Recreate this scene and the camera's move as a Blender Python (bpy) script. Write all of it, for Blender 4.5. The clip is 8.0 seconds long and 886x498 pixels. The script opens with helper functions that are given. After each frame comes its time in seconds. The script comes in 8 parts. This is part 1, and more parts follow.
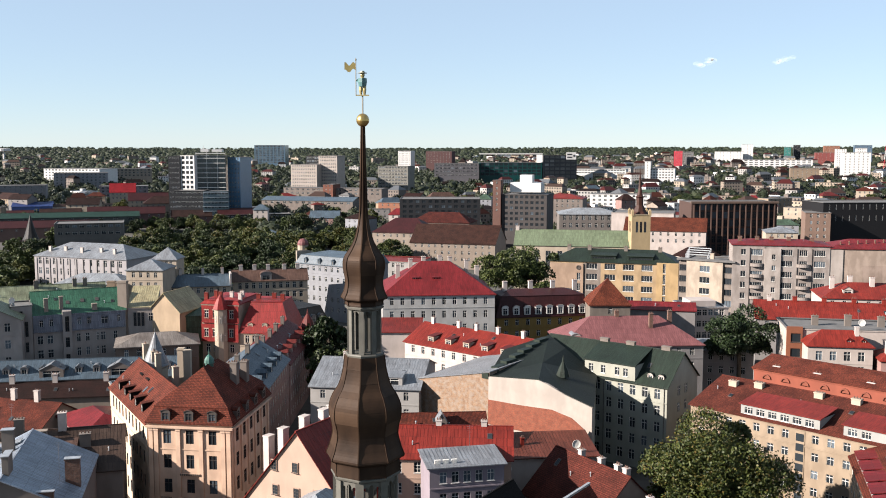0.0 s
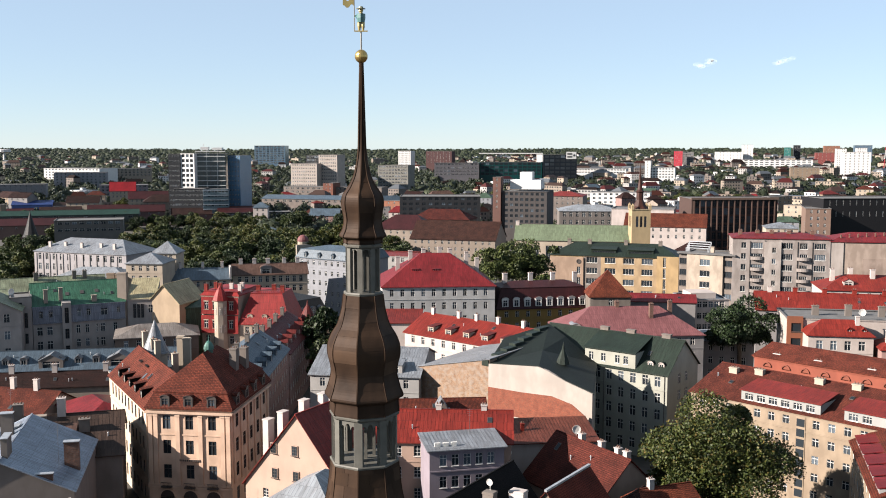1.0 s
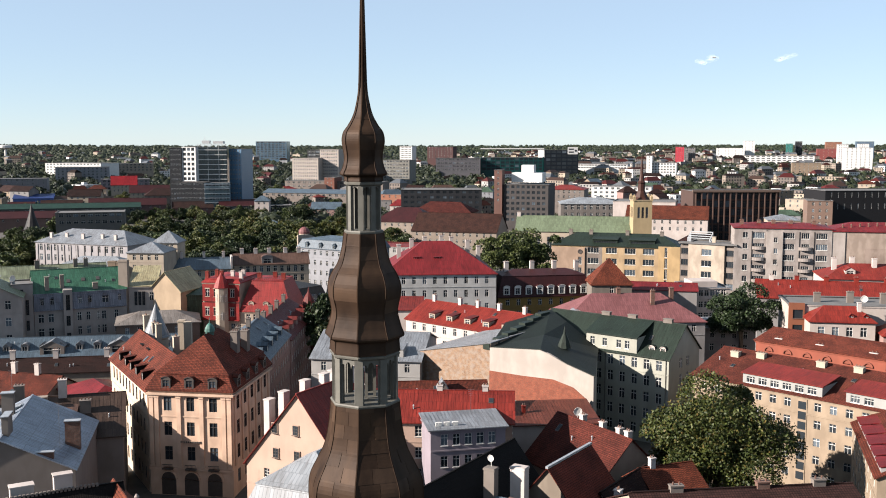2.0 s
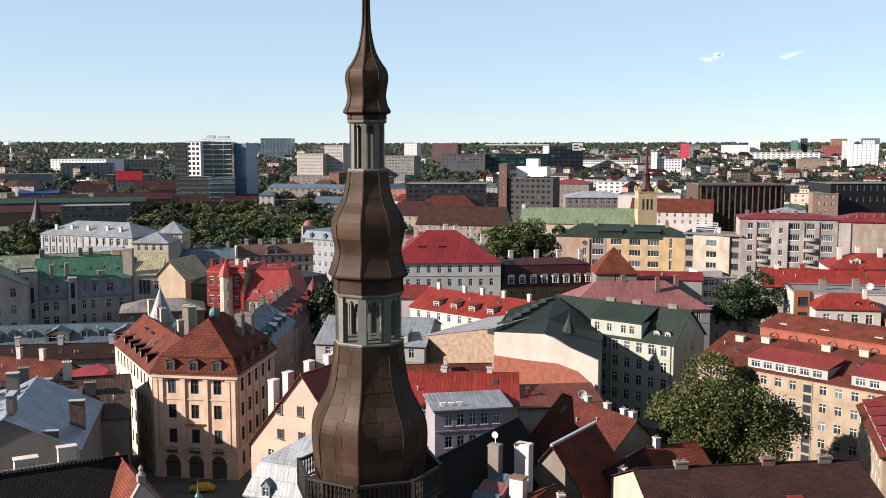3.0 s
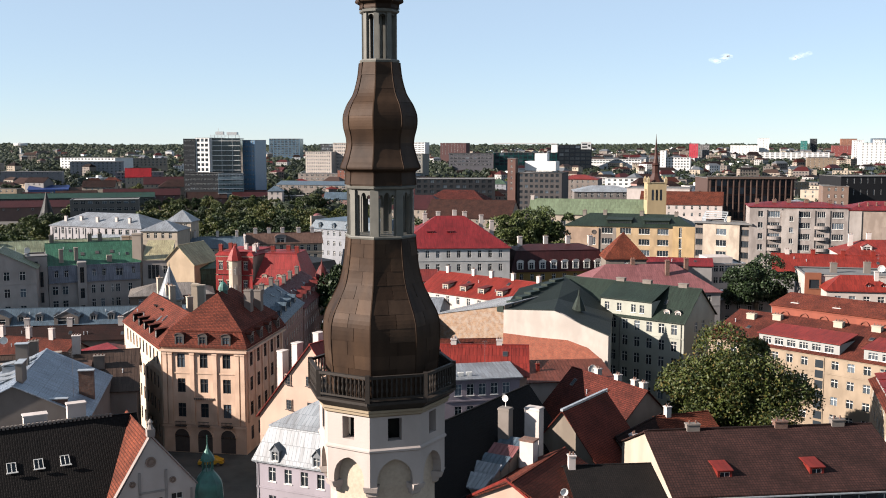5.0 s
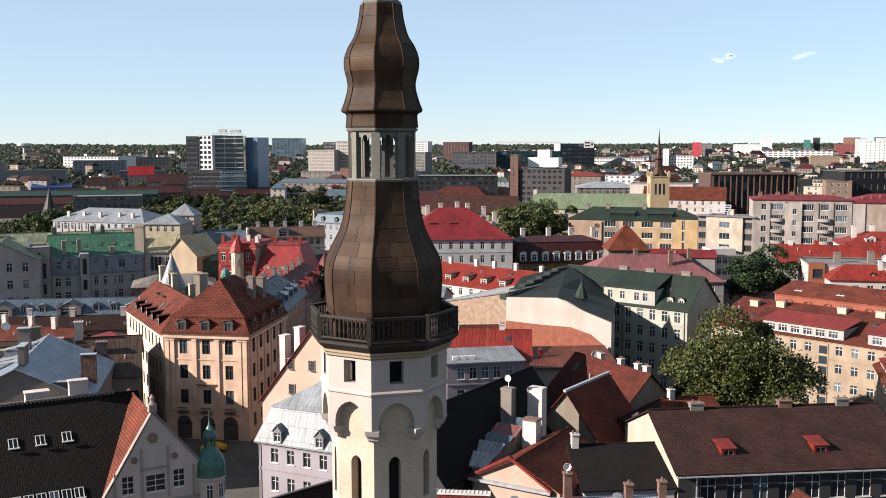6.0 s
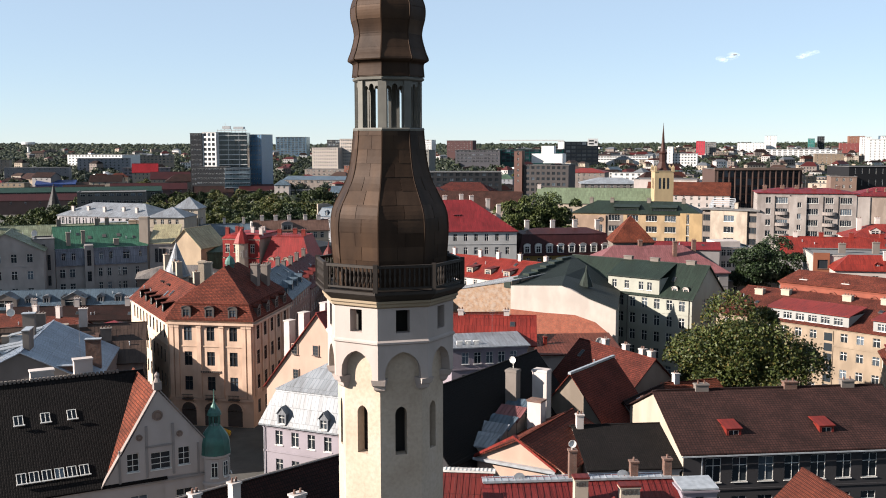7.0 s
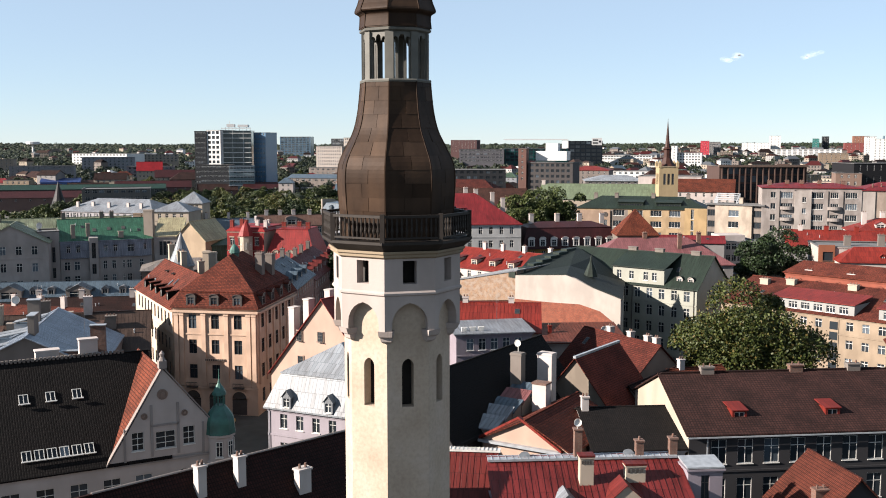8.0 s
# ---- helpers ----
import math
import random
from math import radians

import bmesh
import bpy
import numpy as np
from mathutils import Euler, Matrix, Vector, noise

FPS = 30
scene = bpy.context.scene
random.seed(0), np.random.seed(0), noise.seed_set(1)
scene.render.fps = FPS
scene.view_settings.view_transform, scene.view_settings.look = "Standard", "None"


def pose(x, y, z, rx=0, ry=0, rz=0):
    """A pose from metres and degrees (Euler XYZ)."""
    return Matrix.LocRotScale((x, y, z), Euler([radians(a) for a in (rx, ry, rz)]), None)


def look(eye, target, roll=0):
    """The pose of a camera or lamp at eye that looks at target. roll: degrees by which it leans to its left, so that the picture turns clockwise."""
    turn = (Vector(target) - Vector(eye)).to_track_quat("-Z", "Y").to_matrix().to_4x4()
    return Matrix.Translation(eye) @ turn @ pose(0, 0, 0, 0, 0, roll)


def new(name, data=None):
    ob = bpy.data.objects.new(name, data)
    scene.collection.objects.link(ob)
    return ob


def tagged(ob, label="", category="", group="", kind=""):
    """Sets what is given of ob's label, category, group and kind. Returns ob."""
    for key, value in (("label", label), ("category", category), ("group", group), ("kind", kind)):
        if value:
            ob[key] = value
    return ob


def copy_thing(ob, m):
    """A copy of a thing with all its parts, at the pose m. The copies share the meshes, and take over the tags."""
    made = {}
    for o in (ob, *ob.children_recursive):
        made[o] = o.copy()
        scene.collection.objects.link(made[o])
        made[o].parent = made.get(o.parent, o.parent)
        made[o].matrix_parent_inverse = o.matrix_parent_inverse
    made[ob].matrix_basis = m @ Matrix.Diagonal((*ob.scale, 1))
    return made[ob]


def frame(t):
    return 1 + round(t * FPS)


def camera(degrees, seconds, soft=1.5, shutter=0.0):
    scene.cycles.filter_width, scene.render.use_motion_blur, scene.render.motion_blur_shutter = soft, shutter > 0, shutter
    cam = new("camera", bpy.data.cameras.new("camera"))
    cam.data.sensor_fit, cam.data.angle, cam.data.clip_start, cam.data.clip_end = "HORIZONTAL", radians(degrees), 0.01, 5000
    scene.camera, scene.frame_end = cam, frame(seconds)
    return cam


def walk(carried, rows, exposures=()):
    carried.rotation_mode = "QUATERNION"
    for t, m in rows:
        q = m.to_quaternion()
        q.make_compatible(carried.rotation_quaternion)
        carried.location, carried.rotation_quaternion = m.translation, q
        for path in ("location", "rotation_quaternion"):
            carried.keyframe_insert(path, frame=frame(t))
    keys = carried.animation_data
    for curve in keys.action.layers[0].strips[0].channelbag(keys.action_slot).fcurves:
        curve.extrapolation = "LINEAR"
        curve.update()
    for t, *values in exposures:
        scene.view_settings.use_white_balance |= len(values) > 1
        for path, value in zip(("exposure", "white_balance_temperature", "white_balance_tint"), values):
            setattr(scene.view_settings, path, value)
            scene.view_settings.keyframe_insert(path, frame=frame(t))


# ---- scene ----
cam = camera(47.99, 8.0, soft=1.0)
walk(cam, [
    (0, pose(0.000, 0.000, 59.963, 83.900, -0.039, -0.000)),
    (0.5, pose(0.023, -0.000, 58.542, 83.982, -0.009, 0.004)),
    (1, pose(0.050, -0.022, 56.981, 83.998, -0.011, 0.005)),
    (1.5, pose(0.047, -0.029, 55.601, 83.933, -0.030, 0.017)),
    (3, pose(0.110, -0.177, 51.480, 83.729, -0.045, 0.355)),
    (3.5, pose(0.041, -0.167, 50.160, 83.734, -0.044, 0.508)),
    (4, pose(-0.069, -0.173, 48.820, 83.736, -0.028, 0.674)),
    (5.5, pose(-0.111, -0.148, 45.091, 83.923, 0.004, 0.887)),
    (6, pose(-0.072, -0.095, 43.730, 83.909, 0.047, 0.983)),
    (6.5, pose(-0.132, -0.132, 42.632, 83.891, 0.026, 1.072)),
    (7, pose(-0.200, -0.247, 41.450, 83.894, 0.053, 1.192)),
    (7.5, pose(-0.272, -0.331, 40.394, 83.907, 0.048, 1.304)),
    (8, pose(-0.340, -0.354, 39.219, 83.942, 0.019, 1.419)),
], exposures=[(0, 1.87, 6200, 11), (8, 1.87, 6200, 11)])

# ---- light ----
SUN_EL, SUN_AZ = 24.0, 73.5   # elevation; angle from behind the camera towards its left
world = bpy.data.worlds.new("sky")
scene.world = world
world.use_nodes = True
wn = world.node_tree
sky = wn.nodes.new("ShaderNodeTexSky")
sky.sky_type, sky.sun_disc = "NISHITA", False
sky.sun_elevation, sky.sun_rotation = radians(SUN_EL), radians(180 + SUN_AZ)
sky.air_density, sky.dust_density, sky.ozone_density, sky.altitude = 0.75, 0.0, 3.0, 60
veil = wn.nodes.new("ShaderNodeMix")   # thin even haze over the clear sky
veil.data_type = "RGBA"
veil.inputs[0].default_value, veil.inputs[7].default_value = 0.6, (3.92, 4.56, 4.95, 1)
wn.links.new(sky.outputs[0], veil.inputs[6])
wn.links.new(veil.outputs[2], wn.nodes["Background"].inputs[0])
wn.nodes["Background"].inputs[1].default_value = 0.0455
sun_data = bpy.data.lights.new("sun", "SUN")
sun_data.energy, sun_data.angle, sun_data.color = 5.0, radians(0.6), (1.0, 0.865, 0.735)
sun = new("sun", sun_data)
_az, _el = radians(SUN_AZ), radians(SUN_EL)
sun_from = Vector((-math.sin(_az) * math.cos(_el), -math.cos(_az) * math.cos(_el), math.sin(_el)))
sun.matrix_world = look(sun_from * 400, (0, 0, 0))

# ---- materials ----
def nodes_of(name):
    m = bpy.data.materials.new(name)
    m.use_nodes = True
    nt = m.node_tree
    return m, nt, nt.nodes, nt.links, nt.nodes["Principled BSDF"]


def noise_node(nt, scale, detail=4, coord=None):
    n = nt.nodes.new("ShaderNodeTexNoise")
    n.inputs["Scale"].default_value, n.inputs["Detail"].default_value = scale, detail
    if coord is not None:
        nt.links.new(coord, n.inputs["Vector"])
    return n


def ramp(nt, fac, stops):
    r = nt.nodes.new("ShaderNodeValToRGB")
    el = r.color_ramp.elements
    while len(el) < len(stops):
        el.new(0.5)
    for e, (p, c) in zip(el, stops):
        e.position, e.color = p, (*c, 1)
    nt.links.new(fac, r.inputs[0])
    return r.outputs[0]


def mix(nt, a, b, fac, mode="MIX"):
    n = nt.nodes.new("ShaderNodeMix")
    n.data_type, n.blend_type = "RGBA", mode
    for sock, val in ((n.inputs[0], fac), (n.inputs[6], a), (n.inputs[7], b)):
        if isinstance(val, (int, float)):
            sock.default_value = val
        elif isinstance(val, tuple):
            sock.default_value = (*val, 1)
        else:
            nt.links.new(val, sock)
    return n.outputs[2]


def bump(nt, bsdf, height, strength, dist=0.02):
    b = nt.nodes.new("ShaderNodeBump")
    b.inputs["Strength"].default_value, b.inputs["Distance"].default_value = strength, dist
    nt.links.new(height, b.inputs["Height"])
    nt.links.new(b.outputs[0], bsdf.inputs["Normal"])


def shade(c, k):
    return tuple(min(1.0, v * k) for v in c)


_mats = {}
TONE = 0.305   # even cut of wall and roof colours, which deepens their shade at this exposure


def plaster(c, dirt=0.35):
    """Painted render with soft blotches, streaks of dirt and a fine grain."""
    dirt *= 0.5
    key = ("plaster", c, dirt)
    if key in _mats:
        return _mats[key]
    m, nt, N, L, b = nodes_of("plaster")
    c = shade((c[0] * 1.05, c[1] * 0.98, c[2] * 0.975), TONE)
    co = N.new("ShaderNodeTexCoord").outputs["Object"]
    big = noise_node(nt, 0.22, 5, co)
    mp = N.new("ShaderNodeMapping")
    mp.inputs["Scale"].default_value = (0.45, 0.45, 0.22)
    L.new(co, mp.inputs[0])
    streak = noise_node(nt, 1.0, 9, mp.outputs[0])
    a = ramp(nt, big.outputs[0], [(0.32, shade(c, 0.86)), (0.65, c)])
    s = ramp(nt, streak.outputs[0], [(0.42, (1 - dirt, 1 - dirt * 1.05, 1 - dirt * 1.1)), (0.6, (1, 1, 1))])
    L.new(mix(nt, a, s, 0.8, "MULTIPLY"), b.inputs["Base Color"])
    b.inputs["Roughness"].default_value = 0.9
    bump(nt, b, noise_node(nt, 9, 6, co).outputs[0], 0.35)
    _mats[key] = m
    return m


def uv_of(nt):
    return nt.nodes.new("ShaderNodeUVMap").outputs[0]


def sheet_roof(c, rough=0.55, seam=0.55, wear=0.85):
    """Painted sheet metal with standing seams, faded and stained in places."""
    key = ("sheet", c, rough, seam, wear)
    if key in _mats:
        return _mats[key]
    m, nt, N, L, b = nodes_of("sheet_metal")
    c = shade(c, TONE)
    uv = uv_of(nt)
    br = N.new("ShaderNodeTexBrick")
    br.offset, br.inputs["Scale"].default_value = 0.37, 1.0
    br.inputs["Brick Width"].default_value, br.inputs["Row Height"].default_value = seam, 1.9
    br.inputs["Mortar Size"].default_value, br.inputs["Mortar Smooth"].default_value = 0.03, 0.2
    br.inputs["Color1"].default_value = (*shade(c, 0.86), 1)
    br.inputs["Color2"].default_value = (*shade(c, 1.12), 1)
    br.inputs["Mortar"].default_value = (*shade(c, 0.5), 1)
    L.new(uv, br.inputs["Vector"])
    mp = N.new("ShaderNodeMapping")
    mp.inputs["Scale"].default_value = (1.5, 0.28, 1.0)
    L.new(uv, mp.inputs[0])
    run = noise_node(nt, 1.0, 9, mp.outputs[0])
    spots = noise_node(nt, 0.16, 6, uv)
    fade = mix(nt, ramp(nt, run.outputs[0], [(0.3, (0.66, 0.62, 0.6)), (0.52, (1, 1, 1)), (0.75, (1.14, 1.16, 1.16))]),
               ramp(nt, spots.outputs[0], [(0.36, (0.78, 0.76, 0.75)), (0.58, (1.05, 1.05, 1.05))]), 1.0, "MULTIPLY")
    L.new(mix(nt, br.outputs["Color"], fade, wear, "MULTIPLY"), b.inputs["Base Color"])
    b.inputs["Roughness"].default_value = rough
    b.inputs["Specular IOR Level"].default_value = 0.2
    inv = N.new("ShaderNodeMath")
    inv.operation = "ADD"
    L.new(br.outputs["Fac"], inv.inputs[0])
    sm = N.new("ShaderNodeMath")
    sm.operation, sm.inputs[1].default_value = "MULTIPLY", 0.35
    L.new(noise_node(nt, 1.4, 3, uv).outputs[0], sm.inputs[0])
    L.new(sm.outputs[0], inv.inputs[1])
    bump(nt, b, inv.outputs[0], 0.4, 0.03)
    _mats[key] = m
    return m


def tile_roof(c, row=0.34, width=0.24, vary=0.3):
    """Clay tiles in rows, each a little different, with moss and soot."""
    key = ("tile", c, row, width, vary)
    if key in _mats:
        return _mats[key]
    m, nt, N, L, b = nodes_of("roof_tile")
    c = shade(c, TONE)
    uv = uv_of(nt)
    br = N.new("ShaderNodeTexBrick")
    br.offset, br.inputs["Scale"].default_value = 0.0, 1.0
    br.inputs["Brick Width"].default_value, br.inputs["Row Height"].default_value = width, row
    br.inputs["Mortar Size"].default_value, br.inputs["Mortar Smooth"].default_value = 0.045, 0.5
    br.inputs["Color1"].default_value = (*shade(c, 1 - vary), 1)
    br.inputs["Color2"].default_value = (*shade(c, 1 + vary), 1)
    br.inputs["Mortar"].default_value = (*shade(c, 0.25), 1)
    L.new(uv, br.inputs["Vector"])
    big = noise_node(nt, 0.3, 6, uv)
    stain = ramp(nt, big.outputs[0], [(0.34, (0.5, 0.48, 0.47)), (0.58, (1, 1, 1)), (0.8, (1.2, 1.15, 1.05))])
    L.new(mix(nt, br.outputs["Color"], stain, 0.8, "MULTIPLY"), b.inputs["Base Color"])
    b.inputs["Roughness"].default_value = 0.85
    b.inputs["Specular IOR Level"].default_value = 0.15
    wv = N.new("ShaderNodeTexWave")
    wv.wave_type, wv.bands_direction, wv.wave_profile = "BANDS", "Y", "SAW"
    wv.inputs["Scale"].default_value = 1 / row * 0.159
    L.new(uv, wv.inputs["Vector"])
    add = N.new("ShaderNodeMath")
    add.operation = "SUBTRACT"
    L.new(wv.outputs["Fac"], add.inputs[0])
    L.new(br.outputs["Fac"], add.inputs[1])
    bump(nt, b, add.outputs[0], 0.8, 0.05)
    _mats[key] = m
    return m


def brick_wall(c, mortar, bw=0.27, bh=0.09, patch=None):
    m, nt, N, L, b = nodes_of("brickwork")
    c, mortar = shade(c, TONE), shade(mortar, TONE)
    uv = uv_of(nt)
    br = N.new("ShaderNodeTexBrick")
    br.inputs["Scale"].default_value = 1.0
    br.inputs["Brick Width"].default_value, br.inputs["Row Height"].default_value = bw, bh
    br.inputs["Mortar Size"].default_value = 0.012
    br.inputs["Color1"].default_value, br.inputs["Color2"].default_value = (*shade(c, 0.75), 1), (*shade(c, 1.2), 1)
    br.inputs["Mortar"].default_value = (*mortar, 1)
    L.new(uv, br.inputs["Vector"])
    big = noise_node(nt, 0.9, 9, uv)
    st = ramp(nt, big.outputs[0], [(0.36, (0.8, 0.74, 0.70)), (0.52, (1, 1, 1)), (0.72, (1.15, 1.12, 1.08))])
    col = mix(nt, br.outputs["Color"], st, 0.9, "MULTIPLY")
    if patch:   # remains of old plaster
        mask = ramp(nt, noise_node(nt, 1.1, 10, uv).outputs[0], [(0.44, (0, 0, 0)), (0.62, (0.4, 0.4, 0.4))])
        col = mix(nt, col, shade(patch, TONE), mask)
    L.new(col, b.inputs["Base Color"])
    b.inputs["Roughness"].default_value = 0.92
    bump(nt, b, big.outputs[0], 0.7, 0.08)
    return m


def plain(name, c, rough=0.7, metal=0.0, scale=1.5, vary=0.25, spec=0.5):
    """A small surface with mild variation."""
    key = (name, c, rough, metal)
    if key in _mats:
        return _mats[key]
    m, nt, N, L, b = nodes_of(name)
    c = shade(c, 0.63)
    co = N.new("ShaderNodeTexCoord").outputs["Object"]
    n = noise_node(nt, scale, 5, co)
    L.new(ramp(nt, n.outputs[0], [(0.3, shade(c, 1 - vary)), (0.7, shade(c, 1 + vary * 0.5))]), b.inputs["Base Color"])
    b.inputs["Roughness"].default_value, b.inputs["Metallic"].default_value = rough, metal
    b.inputs["Specular IOR Level"].default_value = spec
    bump(nt, b, noise_node(nt, scale * 8, 4, co).outputs[0], 0.2, 0.01)
    _mats[key] = m
    return m


def glazing(name, c=(0.02, 0.025, 0.03), rough=0.08):
    m, nt, N, L, b = nodes_of(name)
    oi = N.new("ShaderNodeObjectInfo")
    L.new(ramp(nt, oi.outputs["Random"], [(0.0, shade(c, 0.6)), (0.75, c), (0.9, shade(c, 2.2)), (1.0, shade(c, 4))]), b.inputs["Base Color"])
    b.inputs["Roughness"].default_value = rough
    b.inputs["Specular IOR Level"].default_value = 0.1
    co = N.new("ShaderNodeTexCoord").outputs["Object"]
    bump(nt, b, noise_node(nt, 1.2, 2, co).outputs[0], 0.06, 0.02)
    return m


def copper_sheet():
    """Browned copper in lapped sheets."""
    m, nt, N, L, b = nodes_of("browned_copper")
    oi = N.new("ShaderNodeObjectInfo")
    tone = ramp(nt, oi.outputs["Random"], [(0.0, (0.0225, 0.0142, 0.0098)), (0.6, (0.030, 0.0190, 0.0130)), (1.0, (0.041, 0.0266, 0.0185))])
    co = N.new("ShaderNodeTexCoord").outputs["Object"]
    mp = N.new("ShaderNodeMapping")
    mp.inputs["Scale"].default_value = (1, 1, 0.35)
    L.new(co, mp.inputs[0])
    n = noise_node(nt, 1.1, 6, mp.outputs[0])
    st = ramp(nt, n.outputs[0], [(0.3, (0.6, 0.62, 0.66)), (0.5, (1, 1, 1)), (0.72, (1.35, 1.3, 1.2))])
    L.new(mix(nt, tone, st, 0.9, "MULTIPLY"), b.inputs["Base Color"])
    b.inputs["Metallic"].default_value, b.inputs["Roughness"].default_value = 0.05, 0.5
    b.inputs["Specular IOR Level"].default_value = 0.04
    bump(nt, b, noise_node(nt, 1.6, 4, co).outputs[0], 0.3, 0.05)
    return m


def leaf_mat(name, dark, light, brown=0.0):
    m, nt, N, L, b = nodes_of(name)
    dark, light = shade(dark, 0.36), shade(light, 0.46)
    g = N.new("ShaderNodeNewGeometry")
    oi = N.new("ShaderNodeObjectInfo")
    stops = [(0.0, dark), (0.75, light), (1.0, shade(light, 1.35) if not brown else (0.060, 0.046, 0.014))]
    c = ramp(nt, g.outputs["Random Per Island"], stops)
    tint = ramp(nt, oi.outputs["Random"], [(0, (0.75, 0.85, 0.8)), (0.5, (1, 1, 1)), (1, (1.3, 1.12, 0.85))])
    co = N.new("ShaderNodeTexCoord").outputs["Object"]
    patch = ramp(nt, noise_node(nt, 0.3, 3, co).outputs[0], [(0.35, (0.7, 0.75, 0.7)), (0.65, (1.2, 1.12, 0.9))])
    c = mix(nt, c, tint, 1.0, "MULTIPLY")
    L.new(mix(nt, c, patch, 1.0, "MULTIPLY"), b.inputs["Base Color"])
    b.inputs["Roughness"].default_value = 0.6
    b.inputs["Specular IOR Level"].default_value = 0.25
    return m


FLASHING = plain("zinc_pipe", (0.42, 0.45, 0.48), 0.45, 0.3)
WHITE = plain("white_paint", (0.75, 0.74, 0.70), 0.6)
GLASS = glazing("window_glass")
DARKFRAME = plain("dark_frame", (0.06, 0.05, 0.045), 0.5)
CHIM_WHITE = plaster((1.10, 1.06, 1.0), 0.4)
CHIM_STONE = plaster((0.36, 0.33, 0.29), 0.5)
CHIM_BRICK = brick_wall((0.30, 0.12, 0.07), (0.3, 0.27, 0.24))
RED = sheet_roof((0.40, 0.046, 0.030))
RED2 = sheet_roof((0.25, 0.034, 0.028))
CRIMSON = sheet_roof((0.34, 0.03, 0.035))
PINK = sheet_roof((0.40, 0.16, 0.165), wear=0.6)
GREEN_ROOF = sheet_roof((0.035, 0.058, 0.042))
GREEN_PALE = sheet_roof((0.30, 0.38, 0.24), wear=0.5)
GREEN_MID = sheet_roof((0.12, 0.20, 0.135), wear=1.0)
ZINC = sheet_roof((0.44, 0.48, 0.53), 0.38, wear=0.8)
SILVER = sheet_roof((0.55, 0.60, 0.65), 0.42, wear=0.8)
BLUE_ROOF = sheet_roof((0.17, 0.24, 0.31), 0.4, wear=0.7)
RUST = sheet_roof((0.21, 0.12, 0.09), 0.6, wear=1.0)
YELLOW_ROOF = sheet_roof((0.78, 0.70, 0.42), 0.5, wear=0.8)
TILE_RED = tile_roof((0.31, 0.068, 0.037))
TILE_ORANGE = tile_roof((0.40, 0.10, 0.05))
TILE_BROWN = tile_roof((0.100, 0.043, 0.036), 0.40, 0.34, 0.25)
TILE_DARK = tile_roof((0.018, 0.013, 0.012), 0.34, 0.24, 0.55)
TILE_DEEP = tile_roof((0.062, 0.018, 0.014))
BITUMEN = plain("roof_felt", (0.13, 0.13, 0.13), 0.9, scale=0.4)
COPPER = copper_sheet()
LEAD = plain("weathered_timber", (0.105, 0.102, 0.085), 0.65, scale=2.0)
GILT = plain("gilding", (0.72, 0.50, 0.18), 0.28, 0.9)

# ---- mesh helpers ----
GROUND = -9.0


class Mesh:
    def __init__(self):
        self.v, self.f, self.m = [], [], []

    def poly(self, pts, mat=0):
        i = len(self.v)
        self.v += [tuple(p) for p in pts]
        self.f.append(tuple(range(i, i + len(pts))))
        self.m.append(mat)

    def box(self, x0, x1, y0, y1, z0, z1, mat=0):
        c = [(x0, y0, z0), (x1, y0, z0), (x1, y1, z0), (x0, y1, z0), (x0, y0, z1), (x1, y0, z1), (x1, y1, z1), (x0, y1, z1)]
        for q in ((3, 2, 1, 0), (4, 5, 6, 7), (0, 1, 5, 4), (1, 2, 6, 5), (2, 3, 7, 6), (3, 0, 4, 7)):
            self.poly([c[k] for k in q], mat)

    def loft(self, rings, mat=0, cap0=True, cap1=True):
        n = len(rings[0])
        for a, b in zip(rings, rings[1:]):
            for k in range(n):
                self.poly((a[k], a[(k + 1) % n], b[(k + 1) % n], b[k]), mat)
        if cap0:
            self.poly(rings[0][::-1], mat)
        if cap1:
            self.poly(rings[-1], mat)

    def data(self, name, mats, uv=True):
        me = bpy.data.meshes.new(name)
        me.from_pydata(self.v, [], self.f)
        for m in mats:
            me.materials.append(m)
        me.polygons.foreach_set("material_index", self.m)
        if uv:
            lay = me.uv_layers.new(name="UVMap")
            co = np.array(self.v)
            out = np.zeros((len(me.loops), 2))
            k = 0
            for f in self.f:
                p = co[list(f)]
                n = np.cross(p[1] - p[0], p[2] - p[1])
                ln = np.linalg.norm(n)
                n = n / ln if ln > 1e-9 else np.array((0, 0, 1.0))
                h = np.array((-n[1], n[0], 0.0))
                lh = np.linalg.norm(h)
                h = h / lh if lh > 0.02 else np.array((1.0, 0, 0))
                w = np.cross(n, h)
                out[k:k + len(f), 0], out[k:k + len(f), 1] = p @ h, p @ w
                k += len(f)
            lay.data.foreach_set("uv", out.ravel())
        return me


def part(name, mesh, mats, parent=None, label=""):
    """Links a Mesh (or ready mesh data) as one object under parent."""
    if isinstance(mesh, Mesh):
        mesh = mesh.data(name, mats if isinstance(mats, (list, tuple)) else [mats])
    ob = new(name, mesh)
    if parent is not None:
        ob.parent = parent
    if label:
        tagged(ob, label)
    return ob


def ring(n, r, z, turn=0.0, cx=0.0, cy=0.0):
    return [(cx + r * math.cos(turn + 2 * math.pi * k / n), cy + r * math.sin(turn + 2 * math.pi * k / n), z) for k in range(n)]


_win = {}


